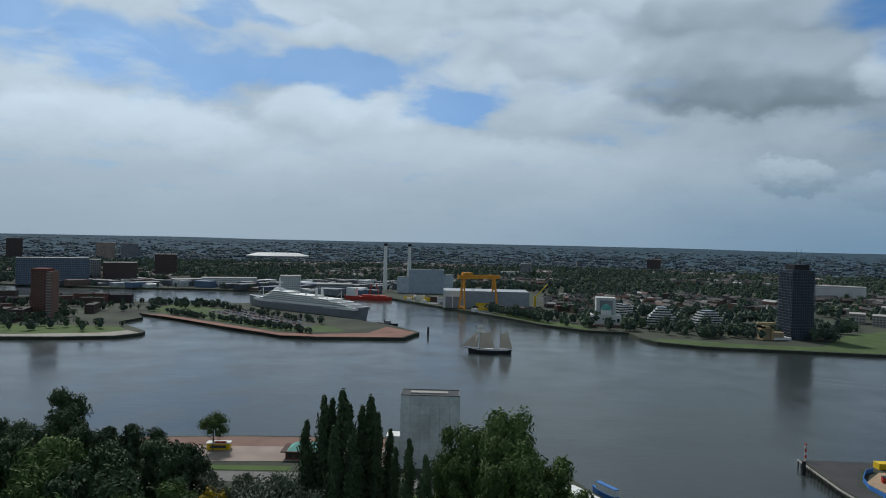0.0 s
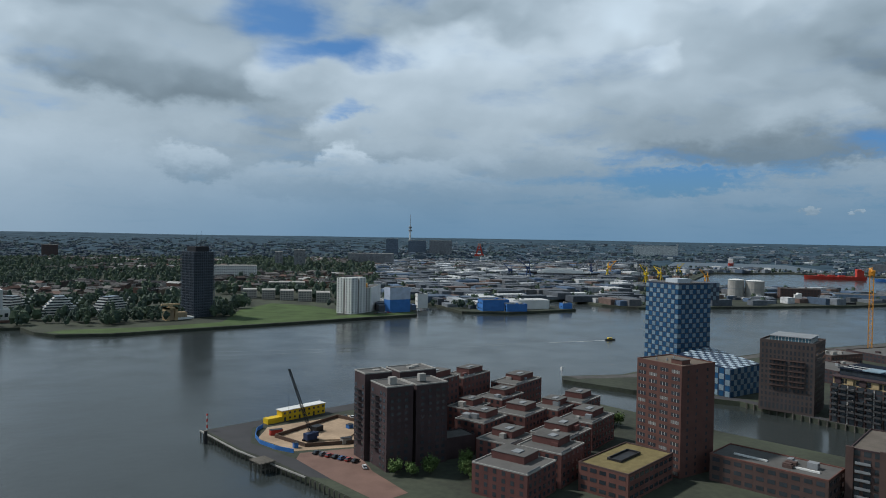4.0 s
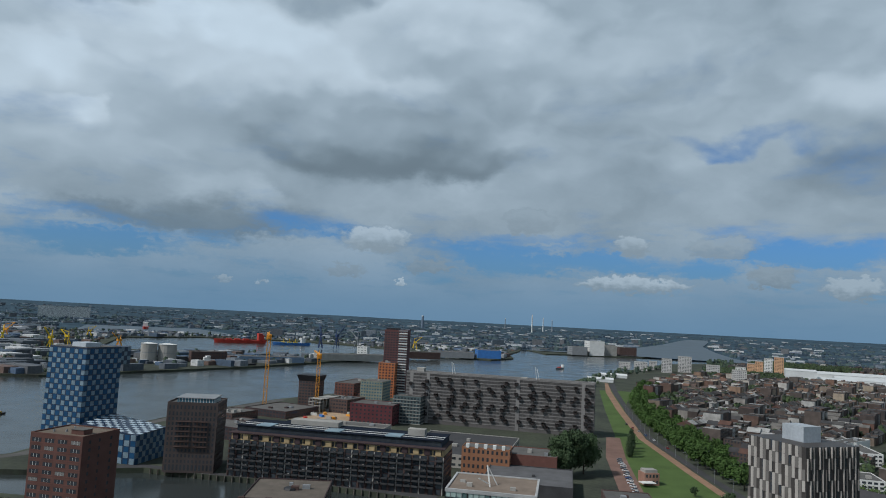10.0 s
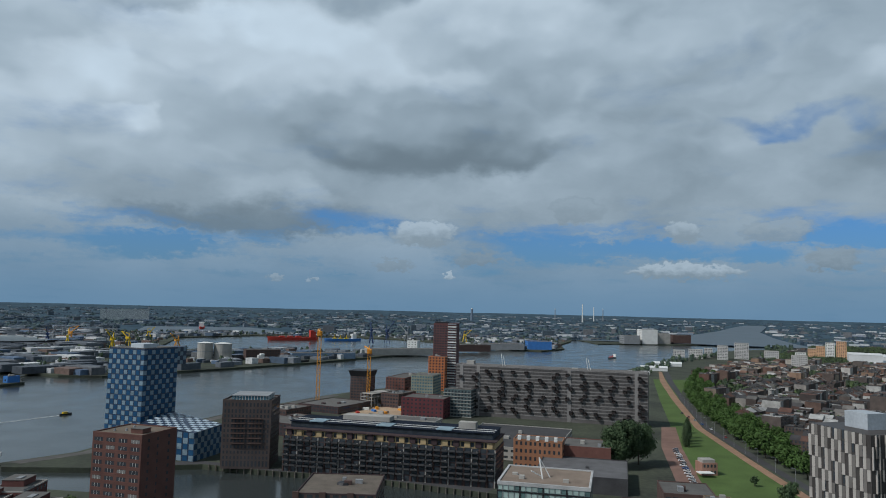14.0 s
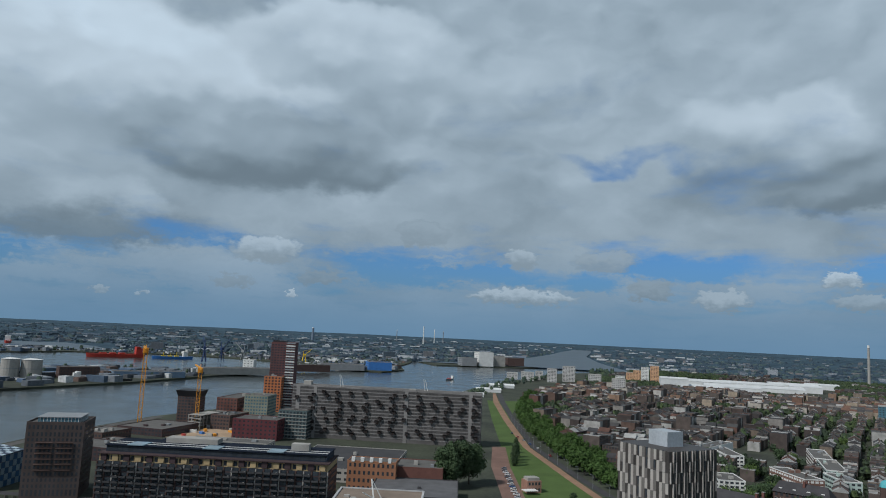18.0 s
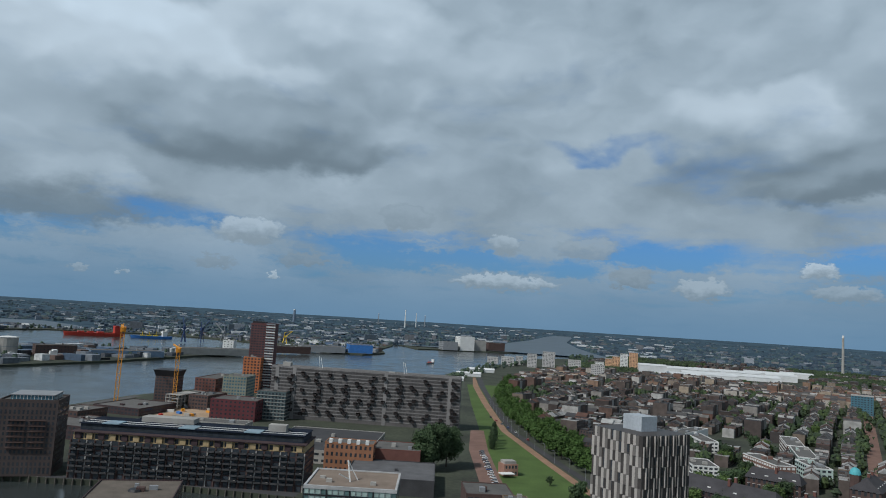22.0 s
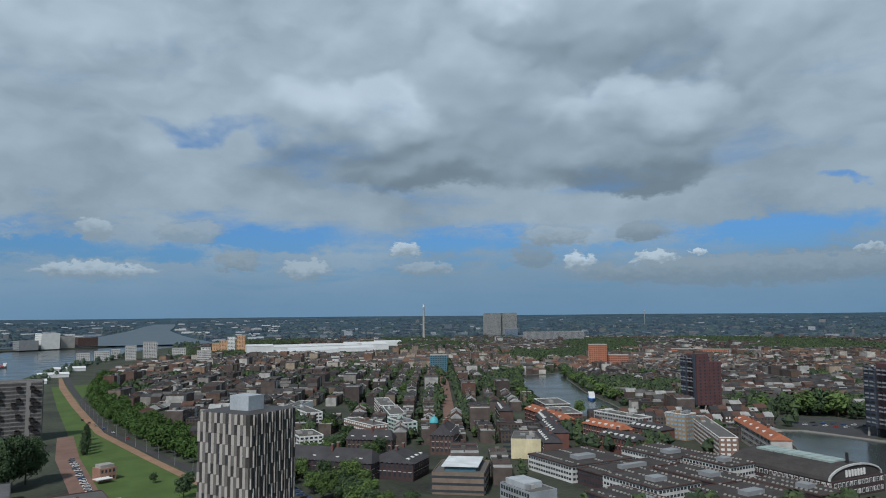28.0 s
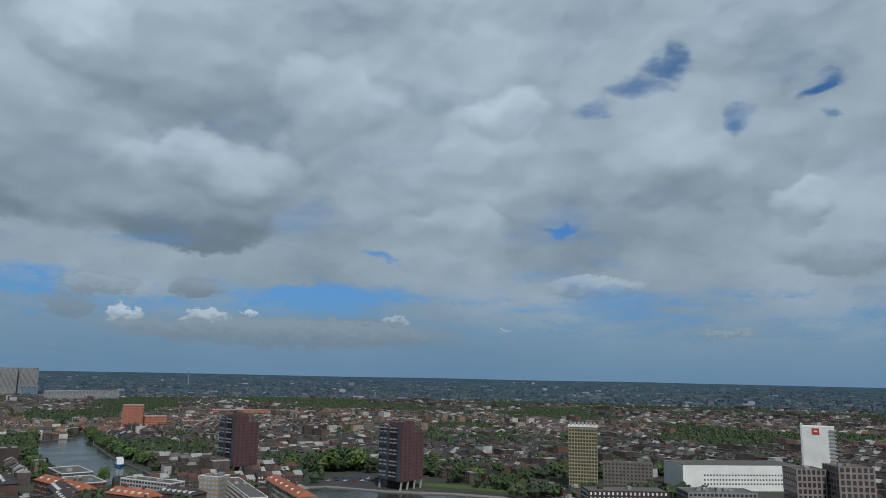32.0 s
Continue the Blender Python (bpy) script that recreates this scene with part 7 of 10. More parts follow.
# outskirt walls: haze is mixed into the colours as blue-grey
HAZEWALL = palette("outskirt_walls", [(0.10, 0.125, 0.155), (0.16, 0.185, 0.22), (0.075, 0.10, 0.125), (0.10, 0.11, 0.125), (0.17, 0.165, 0.165), (0.06, 0.085, 0.11), (0.26, 0.28, 0.31), (0.065, 0.085, 0.105), (0.12, 0.125, 0.135)])
CLUMP = palette("tree_clumps", [(0.034, 0.056, 0.024), (0.044, 0.072, 0.026), (0.028, 0.046, 0.025), (0.058, 0.088, 0.030), (0.036, 0.056, 0.028)], 0.9, 0.6)
# bank trees: greens lightened and blued, with the haze over the river painted in
HAZEBANKCLUMP = palette("bank_tree_clumps", [(0.044, 0.072, 0.052), (0.056, 0.088, 0.054), (0.038, 0.062, 0.050), (0.068, 0.100, 0.056)], 0.9, 0.6)
# far copses carry the blue of distance haze in their greens
HAZECLUMP = palette("far_tree_clumps", [(0.027, 0.048, 0.072), (0.046, 0.077, 0.088), (0.023, 0.042, 0.066), (0.058, 0.089, 0.090), (0.034, 0.058, 0.082)], 0.95, 0.1)
UX, UY = math.cos(radians(-40)), math.sin(radians(-40))


def uv(u, v):
    return 300 + u * UX - v * UY, -330 + u * UY + v * UX


def inside(x, y, poly):
    c = False
    for (a, b), (p, q) in zip(poly, poly[1:] + poly[:1]):
        if (b > y) != (q > y) and x < (p - a) * (y - b) / (q - b) + a:
            c = not c
    return c


CANAL = [(438, -512), (495, -562), (542, -612), (604, -655), (660, -711), (712, -763), (752, -818), (736, -893), (664, -806), (540, -690), (444, -615), (400, -575)]
BASIN = [(268, -577), (251, -590), (220, -588), (197, -584), (166, -586), (142, -592), (118, -589), (84, -586), (66, -520), (96, -440), (130, -410), (140, -470), (200, -480), (232, -530)]
for nm, poly in (("canal", CANAL), ("basin", BASIN)):
    land("water_" + nm, poly, 3.05, WATER, 2.9, "grey harbour water between brick quays", "water")
    rim = Shape()
    for a, b in zip(poly, poly[1:] + poly[:1]):
        rim.beam((a[0], a[1], 3.3), (b[0], b[1], 3.3), 1.0, 0.9)
    tagged(part("quay_" + nm, rim, QUAY), "low stone quay edge", "quay", kind="structure")
land("dike_grass", [(372, -118), (392, -112), (520, -130), (660, -158), (850, -192), (1100, -240), (1100, -290), (850, -214), (640, -180), (500, -174), (424, -172), (374, -158)], 3.05, GRASS, 2.9, "sunlit lawn beside the dike", "lawn")
land("cycle_track", [(372, -171), (424, -173), (500, -175), (640, -181), (850, -214), (1070, -252), (1240, -285), (1240, -280), (1070, -243), (850, -206), (640, -174.5), (500, -169), (424, -167), (372, -165)], 3.10, DIRT, 2.9, "bare orange earth track along the dike", "track")
land("dike_road", [(372, -184), (430, -183), (500, -183), (640, -188), (850, -222), (1070, -262), (1240, -296), (1240, -288), (1070, -253), (850, -215.5), (640, -182.5), (500, -177), (430, -177), (372, -178)], 3.08, ASPHALT, 2.9, "grey dike road", "road")
land("quay_road", [(340, -88), (415, -104), (545, -124), (640, -146), (640, -158), (540, -138), (412, -118), (340, -104)], 3.07, PAVE, 2.9, "red paved parking street", "road")
land("crossroad", [(330, -112), (380, -118), (380, -165), (340, -190), (300, -180), (300, -120)], 3.06, ASPHALT, 2.9, "road junction", "road")
ks = thing("corner_pavilion", 455, -137, 3, 10, "small brick house with a white awning on the lawn", "house")
part("wall", Shape().box(0, 0, 0, 9, 10, 7.5), mat("pink_brick", (0.28, 0.16, 0.12), 0.9), ks)
part("upper_wall", Shape().box(1, 1, 7.5, 8, 9, 9.3), CONC, ks)
part("windows", joined_windows(9, 10, ("y0", "x0"), 0, 7.5, 3.7, 2.4, (1.2, 1.8)), GLASS, ks, kind="stuff")
part("awning", Shape().box(-6, 5, 2.4, 0, 14, 2.8), WHITE, ks)
random.seed(41)
for k in range(24):
    u = k / 24
    car(352 + u * 190, -103 - u * 30 + rnd(-0.6, 0.6), -14 + 90 + rnd(-5, 5), random.choice((0, 0, 1, 1, 2, 5, 5, 3)), "parking street", 3.14)
for k in range(9):
    car(312 + k * 6, -192 - k * 1.2, 75, random.choice((0, 1, 2, 3, 4)), "dike car park", 3.14)
for k in range(10):
    car(rnd(560, 1000), -183 - 0.0, 0, random.randrange(6), "dike road cars", 3.14).location.y = -186
    
# towers by the canal
for f, s, h, lo in (((362, -630), 27, 54.5, 51.5), ((186, -598), 28, 55.5, 51.0)):
    tw = thing("canal_tower", f[0], f[1], 3, -116, "dark and maroon residential tower on slanted legs", "tower block", "canal towers")
    MAROON = mat("maroon_brick", (0.088, 0.046, 0.048), 0.85, var=0.2, scale=0.2, fine=2.0)
    part("wall", Shape().box(0, 0, 7, s * 0.5, s * 0.55, h), MAROON, tw)
    part("low_wall", Shape().box(s * 0.5, 0.3, 7, s, s * 0.55, lo - 4), MAROON, tw)
    part("rear_wall", Shape().box(0.4, s * 0.55, 7, s * 0.9, s, lo), DKT, tw)
    part("side_shaft", Shape().box(-1, s * 0.62, 7, 1, s - 2, lo - 3).box(-1, 1.5, 7, 0.6, 4.5, h + 1), DKT, tw)
    part("roof", Shape().box(0.4, 0.4, h, s * 0.5 - 0.4, s * 0.55 - 0.4, h + 0.3), BITUMEN, tw)
    part("parapet", Shape().box(-0.1, -0.1, h, s * 0.5 + 0.1, 0.3, h + 1).box(-0.1, s * 0.55 - 0.3, h, s * 0.5 + 0.1, s * 0.55, h + 1), MAROON, tw)
    for j in range(15):
        z = 8.2 + j * 3.05
        for c in (3, 8, 13, 18, 23):
            o = new("window", pane_mesh(1.5, 1.4, 0.08, GLASS))
            o.parent, o.matrix_basis = tw, pose(c + 1, 0 if c < 12 else 0.3, z)
        for y in (s * 0.27, s * 0.43, s * 0.68, s * 0.85):
            part("balcony", Shape().box(-1.5, y - 1.7, z - 0.8, 0, y + 1.7, z - 0.55).box(-1.5, y - 1.7, z - 0.55, -1.4, y + 1.7, z + 0.4), STEEL if j % 3 else BLACK, tw)
            o = new("window", pane_mesh(2.8, 1.9, 0.08, GLASS))
            o.parent, o.matrix_basis = tw, pose(0, y, z - 0.3, 0, 0, -90)
    for x in (1.5, s * 0.35, s * 0.65, s - 1.5):
        part("leg", Shape().beam((x - 1.2, 1, 0), (x, 1, 7), 1.1), CONC, tw)
        part("leg", Shape().beam((x - 1.2, s - 2, 0), (x, s - 2, 7), 1.1), CONC, tw)
    part("core", Shape().box(7, 5, 0, s - 7, s - 6, 7), BLACK, tw)
yt = thing("yellow_tower", 28, -668, 3, 3, "slab tower with yellow-edged windows and pale crown", "tower block")
yt.matrix_basis = pose(52, -668, 3, 0, 0, 180 + 2)
OCHRE = mat("ochre_grid", (0.26, 0.225, 0.13), 0.8, var=0.15, isle=0.2)
part("wall", Shape().box(0, 0, 0, 25, 16, 53), mat("dark_grid_wall", (0.05, 0.05, 0.05), 0.7), yt)
for j in range(18):
    part("floor_band", Shape().box(-0.15, -0.2, j * 3, 25.15, 0.05, j * 3 + 1.0), OCHRE, yt)
for i in range(11):
    part("pilaster", Shape().box(i * 2.46, -0.3, 0, i * 2.46 + 0.5, 0.05, 53), OCHRE, yt)
part("crown", Shape().box(-0.6, -0.6, 53, 25.6, 16, 54.4), WHITE, yt)
for i in range(7):
    part("roof_fin", Shape().box(1 + i * 3.5, 1, 54.4, 3 + i * 3.5, 4, 57), CONC, yt)
part("side_windows", joined_windows(25, 16, ("x0",), 0, 53, 3, 3, (1.6, 1.4)), GLASS, yt, kind="stuff")
block("tan_slab", (22, -664), 180 + 4, 42, 12, 24, mat("tan_grey_brick", (0.13, 0.11, 0.095), 0.9), "tan gallery flats joined to the yellow tower", "apartment block", storey=3, bay=3.2, faces=("y0", "x1"))
ww = thing("white_tower", -155, -731, 3, 10, "white blank-sided tower with a red square sign", "office tower")
ww.matrix_basis = pose(-154, -732, 3, 0, 0, 180 - 14)
part("wall", Shape().box(0, 0, 0, 26, 20, 57), WHITE, ww)
part("side_fin", Shape().box(-1.5, -0.5, 0, 0, 20, 59), mat("pale_grey_side", (0.42, 0.43, 0.44), 0.7), ww)
part("sign", Shape().box(8, -0.3, 50, 14, 0, 55.5), RED, ww)
part("sign_mark", Shape().box(9.5, -0.4, 52.4, 12.5, -0.28, 53.4), WHITE, ww)
for j in range(17):
    part("balcony", Shape().box(22, -1.2, 2 + j * 3.2, 27.5, 0.1, 3.3 + j * 3.2), CONC, ww)
wl = thing("white_low_building", -47, -686, 3, 0, "long low white building with punched square windows", "school")
wl.matrix_basis = pose(-46, -688, 3, 0, 0, 180 + 21)
part("wall", Shape().box(0, 0, 0, 112, 40, 22), WHITE, wl)
part("roof", Shape().box(0.5, 0.5, 22, 111.5, 39.5, 22.3), BITUMEN, wl)
for j, z in enumerate((5.5, 9, 13)):
    for i in range(28):
        o = new("window", pane_mesh(1.5, 1.3, 0.08, GLASS))
        o.parent, o.matrix_basis = wl, pose(20 + i * 2.9, 0, z)
block("black_roofed_hall", (30, -560), 180 + 16, 60, 24, 14, DARKBRICK, "dark long hall with white window strip", "hall", storey=3.5, bay=3.2, size=(1.2, 2.0), win=WHITE)
block("grey_modern_block", (-40, -560), 180 + 15, 50, 24, 17, mat("grey_modern", (0.20, 0.20, 0.205), 0.7), "white and black modern block with roof plant", "school", storey=3.6, bay=3, size=(2, 1.8), units=8)
block("brick_framed_block", (-120, -600), 180 + 12, 22, 24, 32, mat("warm_grey_brick", (0.22, 0.17, 0.15), 0.9), "warm grey brick block with dark tall openings", "apartment block", storey=4.5, bay=3.4, size=(2.2, 3.2))
block("brick_framed_block", (-146, -590), 180 + 12, 26, 24, 36, mat("warm_grey_brick", (0.22, 0.17, 0.15), 0.9), "warm grey brick block with dark tall openings", "apartment block", storey=4.5, bay=4, size=(2.6, 3.2))

# close to the tower: school, town hall with a domed turret, offices
def hall_with_roof(name, f, turn, w, d, h, ridge, label, wall, roof, along="x", dormers=4, category="school", bay=3.2, white=True):
    ob = thing(name, f[0], f[1], 3, turn, label, category)
    part("wall", Shape().box(0, 0, 0, w, d, h), wall, ob)
    part("roof", Shape().gable(0, 0, w, d, h, ridge, along, 0.7, min(w, d) * 0.25), roof, ob)
    part("windows", joined_windows(w, d, ("y0", "x0"), 0.8, h, 3.8, bay, (1.5, 2.2)), GLASS, ob, kind="stuff")
    part("window_trim", joined_windows(w, d, ("y0", "x0"), 0.8, h, 3.8, bay, (1.9, 0.25), sill=0.9), WHITE, ob, kind="stuff")
    for i in range(dormers):
        x = w * (i + 0.5) / dormers
        if along == "x":
            part("dormer", Shape().box(x - 1, d * 0.12, h + 0.4, x + 1, d * 0.4, h + 2.4), WHITE if white else wall, ob)
        else:
            y = d * (i + 0.5) / dormers
            part("dormer", Shape().box(w * 0.12, y - 1, h + 0.4, w * 0.4, y + 1, h + 2.4), WHITE if white else wall, ob)
    for u in (0.3, 0.7):
        ch = part("chimney", Shape().box(w * u, d * 0.45, ridge - 2, w * u + 1.4, d * 0.45 + 1.4, ridge + 2), BRICK, ob)
        part("chimney_cap", Shape().box(w * u - 0.15, d * 0.45 - 0.15, ridge + 2, w * u + 1.55, d * 0.45 + 1.55, ridge + 2.2), CONC, ch)
    return ob


hall_with_roof("old_school", (330, -262), -62, 24, 30, 10, 16, "old dark brick school with slate hipped roofs", DARKBRICK, SLATE)
hall_with_roof("old_school", (345, -243), -62, 17, 62, 10.5, 17, "old dark brick school wing with white gables", DARKBRICK, SLATE, "y")
th = hall_with_roof("town_hall", (372, -330), -50, 28, 16, 13, 20, "brick town hall with steep roof and turquoise dome turret", BROWNBRICK, SLATE)
part("turret", Shape().cyl(4, 14, 0, 21, 3.2, 3.0, 8), BROWNBRICK, th)
dm2 = Shape()
for i in range(6):
    for j in range(10):
        a, b = math.pi / 2 * i / 5, TAU * j / 10
        dm2.v.append((4 + 3.2 * math.cos(a) * math.cos(b), 14 + 3.2 * math.cos(a) * math.sin(b), 21 + 4.2 * math.sin(a)))
dm2.f = [(i * 10 + j, i * 10 + (j + 1) % 10, (i + 1) * 10 + (j + 1) % 10, (i + 1) * 10 + j) for i in range(5) for j in range(10)]
part("dome", dm2, mat("turquoise_copper", (0.10, 0.38, 0.42), 0.6), th, smooth=True)
hall_with_roof("town_hall_wing", (396, -296), -50, 12, 32, 11, 17, "brick town hall wing with steep slate roof", BROWNBRICK, SLATE, "y")
of1 = block("terraced_office", (280, -270), -50, 34, 28, 11, mat("brown_grey_brick", (0.17, 0.13, 0.105), 0.9), "brown brick office with pale glazed roof storey", "office", storey=3.4, bay=40, size=(30, 1.3), units=0)
part("roof_storey", Shape().box(6, 5, 11, 30, 22, 13.6), BLUEGLASS, of1)
part("roof_slab", Shape().box(4.5, 3.5, 13.6, 31.5, 23.5, 14.1), mat("white_roof_sheet", (0.55, 0.57, 0.58), 0.6), of1)
of2 = block("grey_office", (322, -363), -50, 34, 20, 12, mat("mid_grey_panels", (0.20, 0.20, 0.21), 0.7), "grey office with pale yellow end wall", "office", storey=3.2, bay=40, size=(30, 1.4), units=4)
part("end_wall", Shape().box(-0.3, 0.2, 0, 0.05, 19.8, 13), mat("pale_yellow_render", (0.52, 0.46, 0.30), 0.8), of2)
FELT = mat("dark_brown_felt_roof", (0.052, 0.047, 0.046), 0.95, var=0.3, scale=0.1, fine=0.8)
MARROOF = mat("maroon_roof_edge", (0.085, 0.052, 0.048), 0.9, var=0.25)
wm = mat("off_white_panels", (0.50, 0.50, 0.49), 0.7)


def strip_office(f, turn, w, d, h, wall, label, lights=10, win=GLASS):
    """Low office wing: one wall of window strips under a dark felt roof with roof lights."""
    ob = thing("office_wing", f[0], f[1], 3, turn, label, "office", "felt-roofed offices")
    part("wall", Shape().box(0, 0, 0, w, d, h), wall, ob)
    part("roof", Shape().box(-0.4, -0.4, h, w + 0.4, d + 0.4, h + 0.5), FELT, ob)
    part("roof_edge", parapet(w, d, h + 0.5, 0.35, 0.5), MARROOF, ob)
    part("windows", joined_windows(w, d, ("y0", "x0", "x1"), 0.4, h, 3.1, 2.4, (1.7, 1.35), sill=0.35), win, ob, kind="stuff")
    rl_ = Shape()
    for i in range(int(w / 2.6)):
        for y in (d * 0.12, d * 0.5, d * 0.88):
            if random.random() < 0.8:
                rl_.box(i * 2.6 + 0.8, y, h + 0.5, i * 2.6 + 1.7, y + 1.1, h + 1.1)
    part("roof_lights", rl_, CONC, ob, kind="stuff")
    part("plant_room", Shape().box(w * 0.55, d * 0.3, h + 0.5, w * 0.72, d * 0.6, h + 2.6), STEEL, ob)
    return ob


random.seed(43)
DKGLASS = mat("dark_curtain_wall", (0.05, 0.055, 0.06), 0.3, var=0.3)
for f, w, d, h, m, lb in (((307, -334), 42, 46, 9, wm, "white-walled office wing with dark felt roof"), ((279, -391), 42, 34, 9, wm, "white-walled office wing with dark felt roof"), ((243, -323), 40, 30, 9, wm, "white-walled office wing with dark felt roof"), ((264, -328), 22, 62, 8, DARKBRICK, "dark brick office wing with felt roof"), ((238, -360), 50, 26, 8, DARKBRICK, "dark brick office wing with felt roof"), ((236, -391), 34, 22, 10, wm, "white-walled office wing with dark felt roof"), ((226, -286), 44, 24, 9, DKGLASS, "dark glazed office wing with felt roof"), ((196, -330), 34, 40, 8, wm, "white-walled office wing with dark felt roof"), ((186, -372), 40, 20, 8, DARKBRICK, "dark brick office wing with felt roof")):
    strip_office(f, 168, w, d, h, m, lb)
of3 = block("glazed_office", (264, -266), 168, 26, 16, 10, mat("blue_grey_panels", (0.26, 0.28, 0.30), 0.5), "grey glazed office with pale roof storey", "office", storey=3.3, bay=2.2, size=(1.6, 1.9), units=3)
part("roof_storey", Shape().box(2, 2, 10, 18, 13, 13), mat("pale_plant_cladding", (0.34, 0.36, 0.38), 0.5), of3)
# hall with a curved roof beside the basin
ar = thing("arched_roof_hall", 215, -408, 3, 166, "dark brick hall with curved roof, glass ridge and arched gable", "hall")
part("wall", Shape().box(0, 0, 0, 64, 42, 9), DARKBRICK, ar)
part("windows", joined_windows(64, 42, ("y0", "x1"), 0, 9, 4.4, 3.2, (2.3, 2.4)), WHITE, ar, kind="stuff")
part("panes", joined_windows(64, 42, ("y0", "x1"), 0.2, 9, 4.4, 3.2, (1.9, 2.0)), GLASS, ar, kind="stuff")
va = Shape()
for i in range(13):
    a = math.pi * i / 12
    for x in (0, 62):
        va.v.append((x, 21 - 21.4 * math.cos(a), 9 + 6.5 * math.sin(a)))
va.f = [(2 * i, 2 * i + 1, 2 * i + 3, 2 * i + 2) for i in range(12)] + [tuple(range(0, 26, 2)), tuple(range(25, 0, -2))]
part("vault", va, FELT, ar)
for i in range(8):
    part("ridge_glazing", Shape().prism([(6 + i * 6, 15), (11.2 + i * 6, 15), (11.2 + i * 6, 27), (6 + i * 6, 27)], 14.6, 16.2), mat("patinated_glass_roof", (0.28, 0.34, 0.32), 0.4), ar)
arch = Shape()
for i in range(12):
    a0, a1 = math.pi * i / 12, math.pi * (i + 1) / 12
    arch.beam((62.3, 21 - 21.4 * math.cos(a0), 9.2 + 6.6 * math.sin(a0)), (62.3, 21 - 21.4 * math.cos(a1), 9.2 + 6.6 * math.sin(a1)), 0.9)
part("white_arch", arch, mat("pale_arch_trim", (0.42, 0.42, 0.41), 0.7), ar)
part("gable_windows", Shape().wall((62, 12), (62, 30), 9.4, 14, 7, 1, 1.2, 3.4, 0.5, 0.1), WHITE, ar, kind="stuff")
part("vent", Shape().cyl(58, 21, 15, 21, 0.8, 0.8, 8), BLACK, ar)
# apartments behind
for x, y, t, w, d, h, m, rf, lb in ((278, -535, 131, 92, 13, 13, mat("white_brick_render", (0.40, 0.38, 0.36), 0.8), TILE, "pale apartment row with orange tiled roof"), (330, -472, 170, 30, 17, 9, BRICK, SLATE, "red brick house with dark hipped slate roof"), (443, -478, 155, 74, 13, 11, BRICK, TILE, "red brick apartment row with orange tiled roof"),
                                   (396, -440, 140, 34, 14, 14, BROWNBRICK, SLATE, "brown brick apartment row with slate roof"), (372, -418, 140, 50, 13, 13, BRICK, SLATE, "red brick apartment row with slate roof"), (346, -384, 140, 40, 12, 12, BROWNBRICK, SLATE, "brown brick apartment row with slate roof"), (480, -478, 140, 44, 12, 11, BROWNBRICK, SLATE, "brown brick apartment row with slate roof"),
                                   (318, -420, 168, 34, 14, 10, BRICK, SLATE, "red brick apartment row with slate roof"), (350, -442, 168, 40, 13, 12, BRICK, TILE, "red brick apartment row with orange tiled roof"), (452, -238, 150, 18, 14, 12, mat("orange_gable_brick", (0.24, 0.12, 0.08), 0.9), SLATE, "orange brick gabled house with slate roof")):
    hall_with_roof("brick_apartments", (x, y), t, w, d, h, h + 4, lb, m, rf, "x", 6, "apartment block", 3.0)
TANP = mat("tan_panels", (0.27, 0.20, 0.13), 0.8)
for f, t, w, d, h, m, wn, lb in (((302, -512), 131, 96, 12, 15, mat("tan_brick_flats", (0.19, 0.125, 0.10), 0.9), WHITE, "tan brick flats with pale balconies"), ((310, -492), 175, 18, 13, 19, TANP, mat("pale_blue_balcony", (0.20, 0.31, 0.40), 0.6), "tan block with pale blue balconies"), ((376, -490), 168, 52, 14, 14, mat("grey_white_flats", (0.32, 0.31, 0.30), 0.8), GLASS, "grey and white gallery flats"), ((484, -536), 144.5, 46, 24, 11, mat("dark_timber_cladding", (0.10, 0.09, 0.085), 0.7), GLASS, "dark canal side block with white roof storey"), ((444, -507), 144.5, 44, 22, 9, BRICK, GLASS, "red brick canal side block"),
                              ((496, -322), 175, 46, 14, 12, mat("brown_flat_brick", (0.17, 0.10, 0.08), 0.9), WHITE, "brown brick flats with pale roof edge"), ((478, -352), 165, 34, 12, 12, mat("mint_render", (0.36, 0.44, 0.41), 0.8), GLASS, "mint green rendered flats"), ((494, -272), 165, 30, 18, 8, WHITE, GLASS, "low white school with flat roof"), ((666, -350), 168, 104, 14, 9, WHITE, GLASS, "long low white flats"), ((636, -362), 130, 90, 13, 11, WHITE, GLASS, "long white gallery flats"), ((540, -392), 150, 60, 14, 12, mat("mint_render", (0.36, 0.44, 0.41), 0.8), GLASS, "mint green rendered flats"), ((592, -420), 150, 60, 14, 12, BROWNBRICK, WHITE, "brown brick flats with white windows")):
    block("flats", f, t, w, d, h, m, lb, "apartment block", storey=2.95, bay=3.2, size=(2.2, 1.4), win=wn, units=3, faces=("y0", "x0", "x1"), coping=WHITE if m is not WHITE else None)
# car park by the basin
land("basin_car_park", [(284, -646), (232, -684), (198, -640), (202, -598), (244, -602), (268, -612)], 3.07, ASPHALT, 2.9, "asphalt car park beside the basin", "car park")
land("basin_quay_walk", [(268, -580), (251, -593), (197, -587), (142, -595), (84, -590), (84, -600), (142, -604), (197, -596), (252, -602), (276, -586)], 3.09, mat("pale_quay_paving", (0.20, 0.19, 0.175), 0.9, var=0.2), 2.9, "pale paved basin quay", "pavement")
land("basin_verge", [(178, -632), (96, -624), (96, -644), (178, -650)], 3.06, GRASS, 2.9, "grass verge beside the basin road", "lawn")
land("basin_road", [(330, -640), (240, -698), (60, -672), (60, -660), (240, -686), (322, -630)], 3.08, ASPHALT, 2.9, "wide road behind the basin", "road")
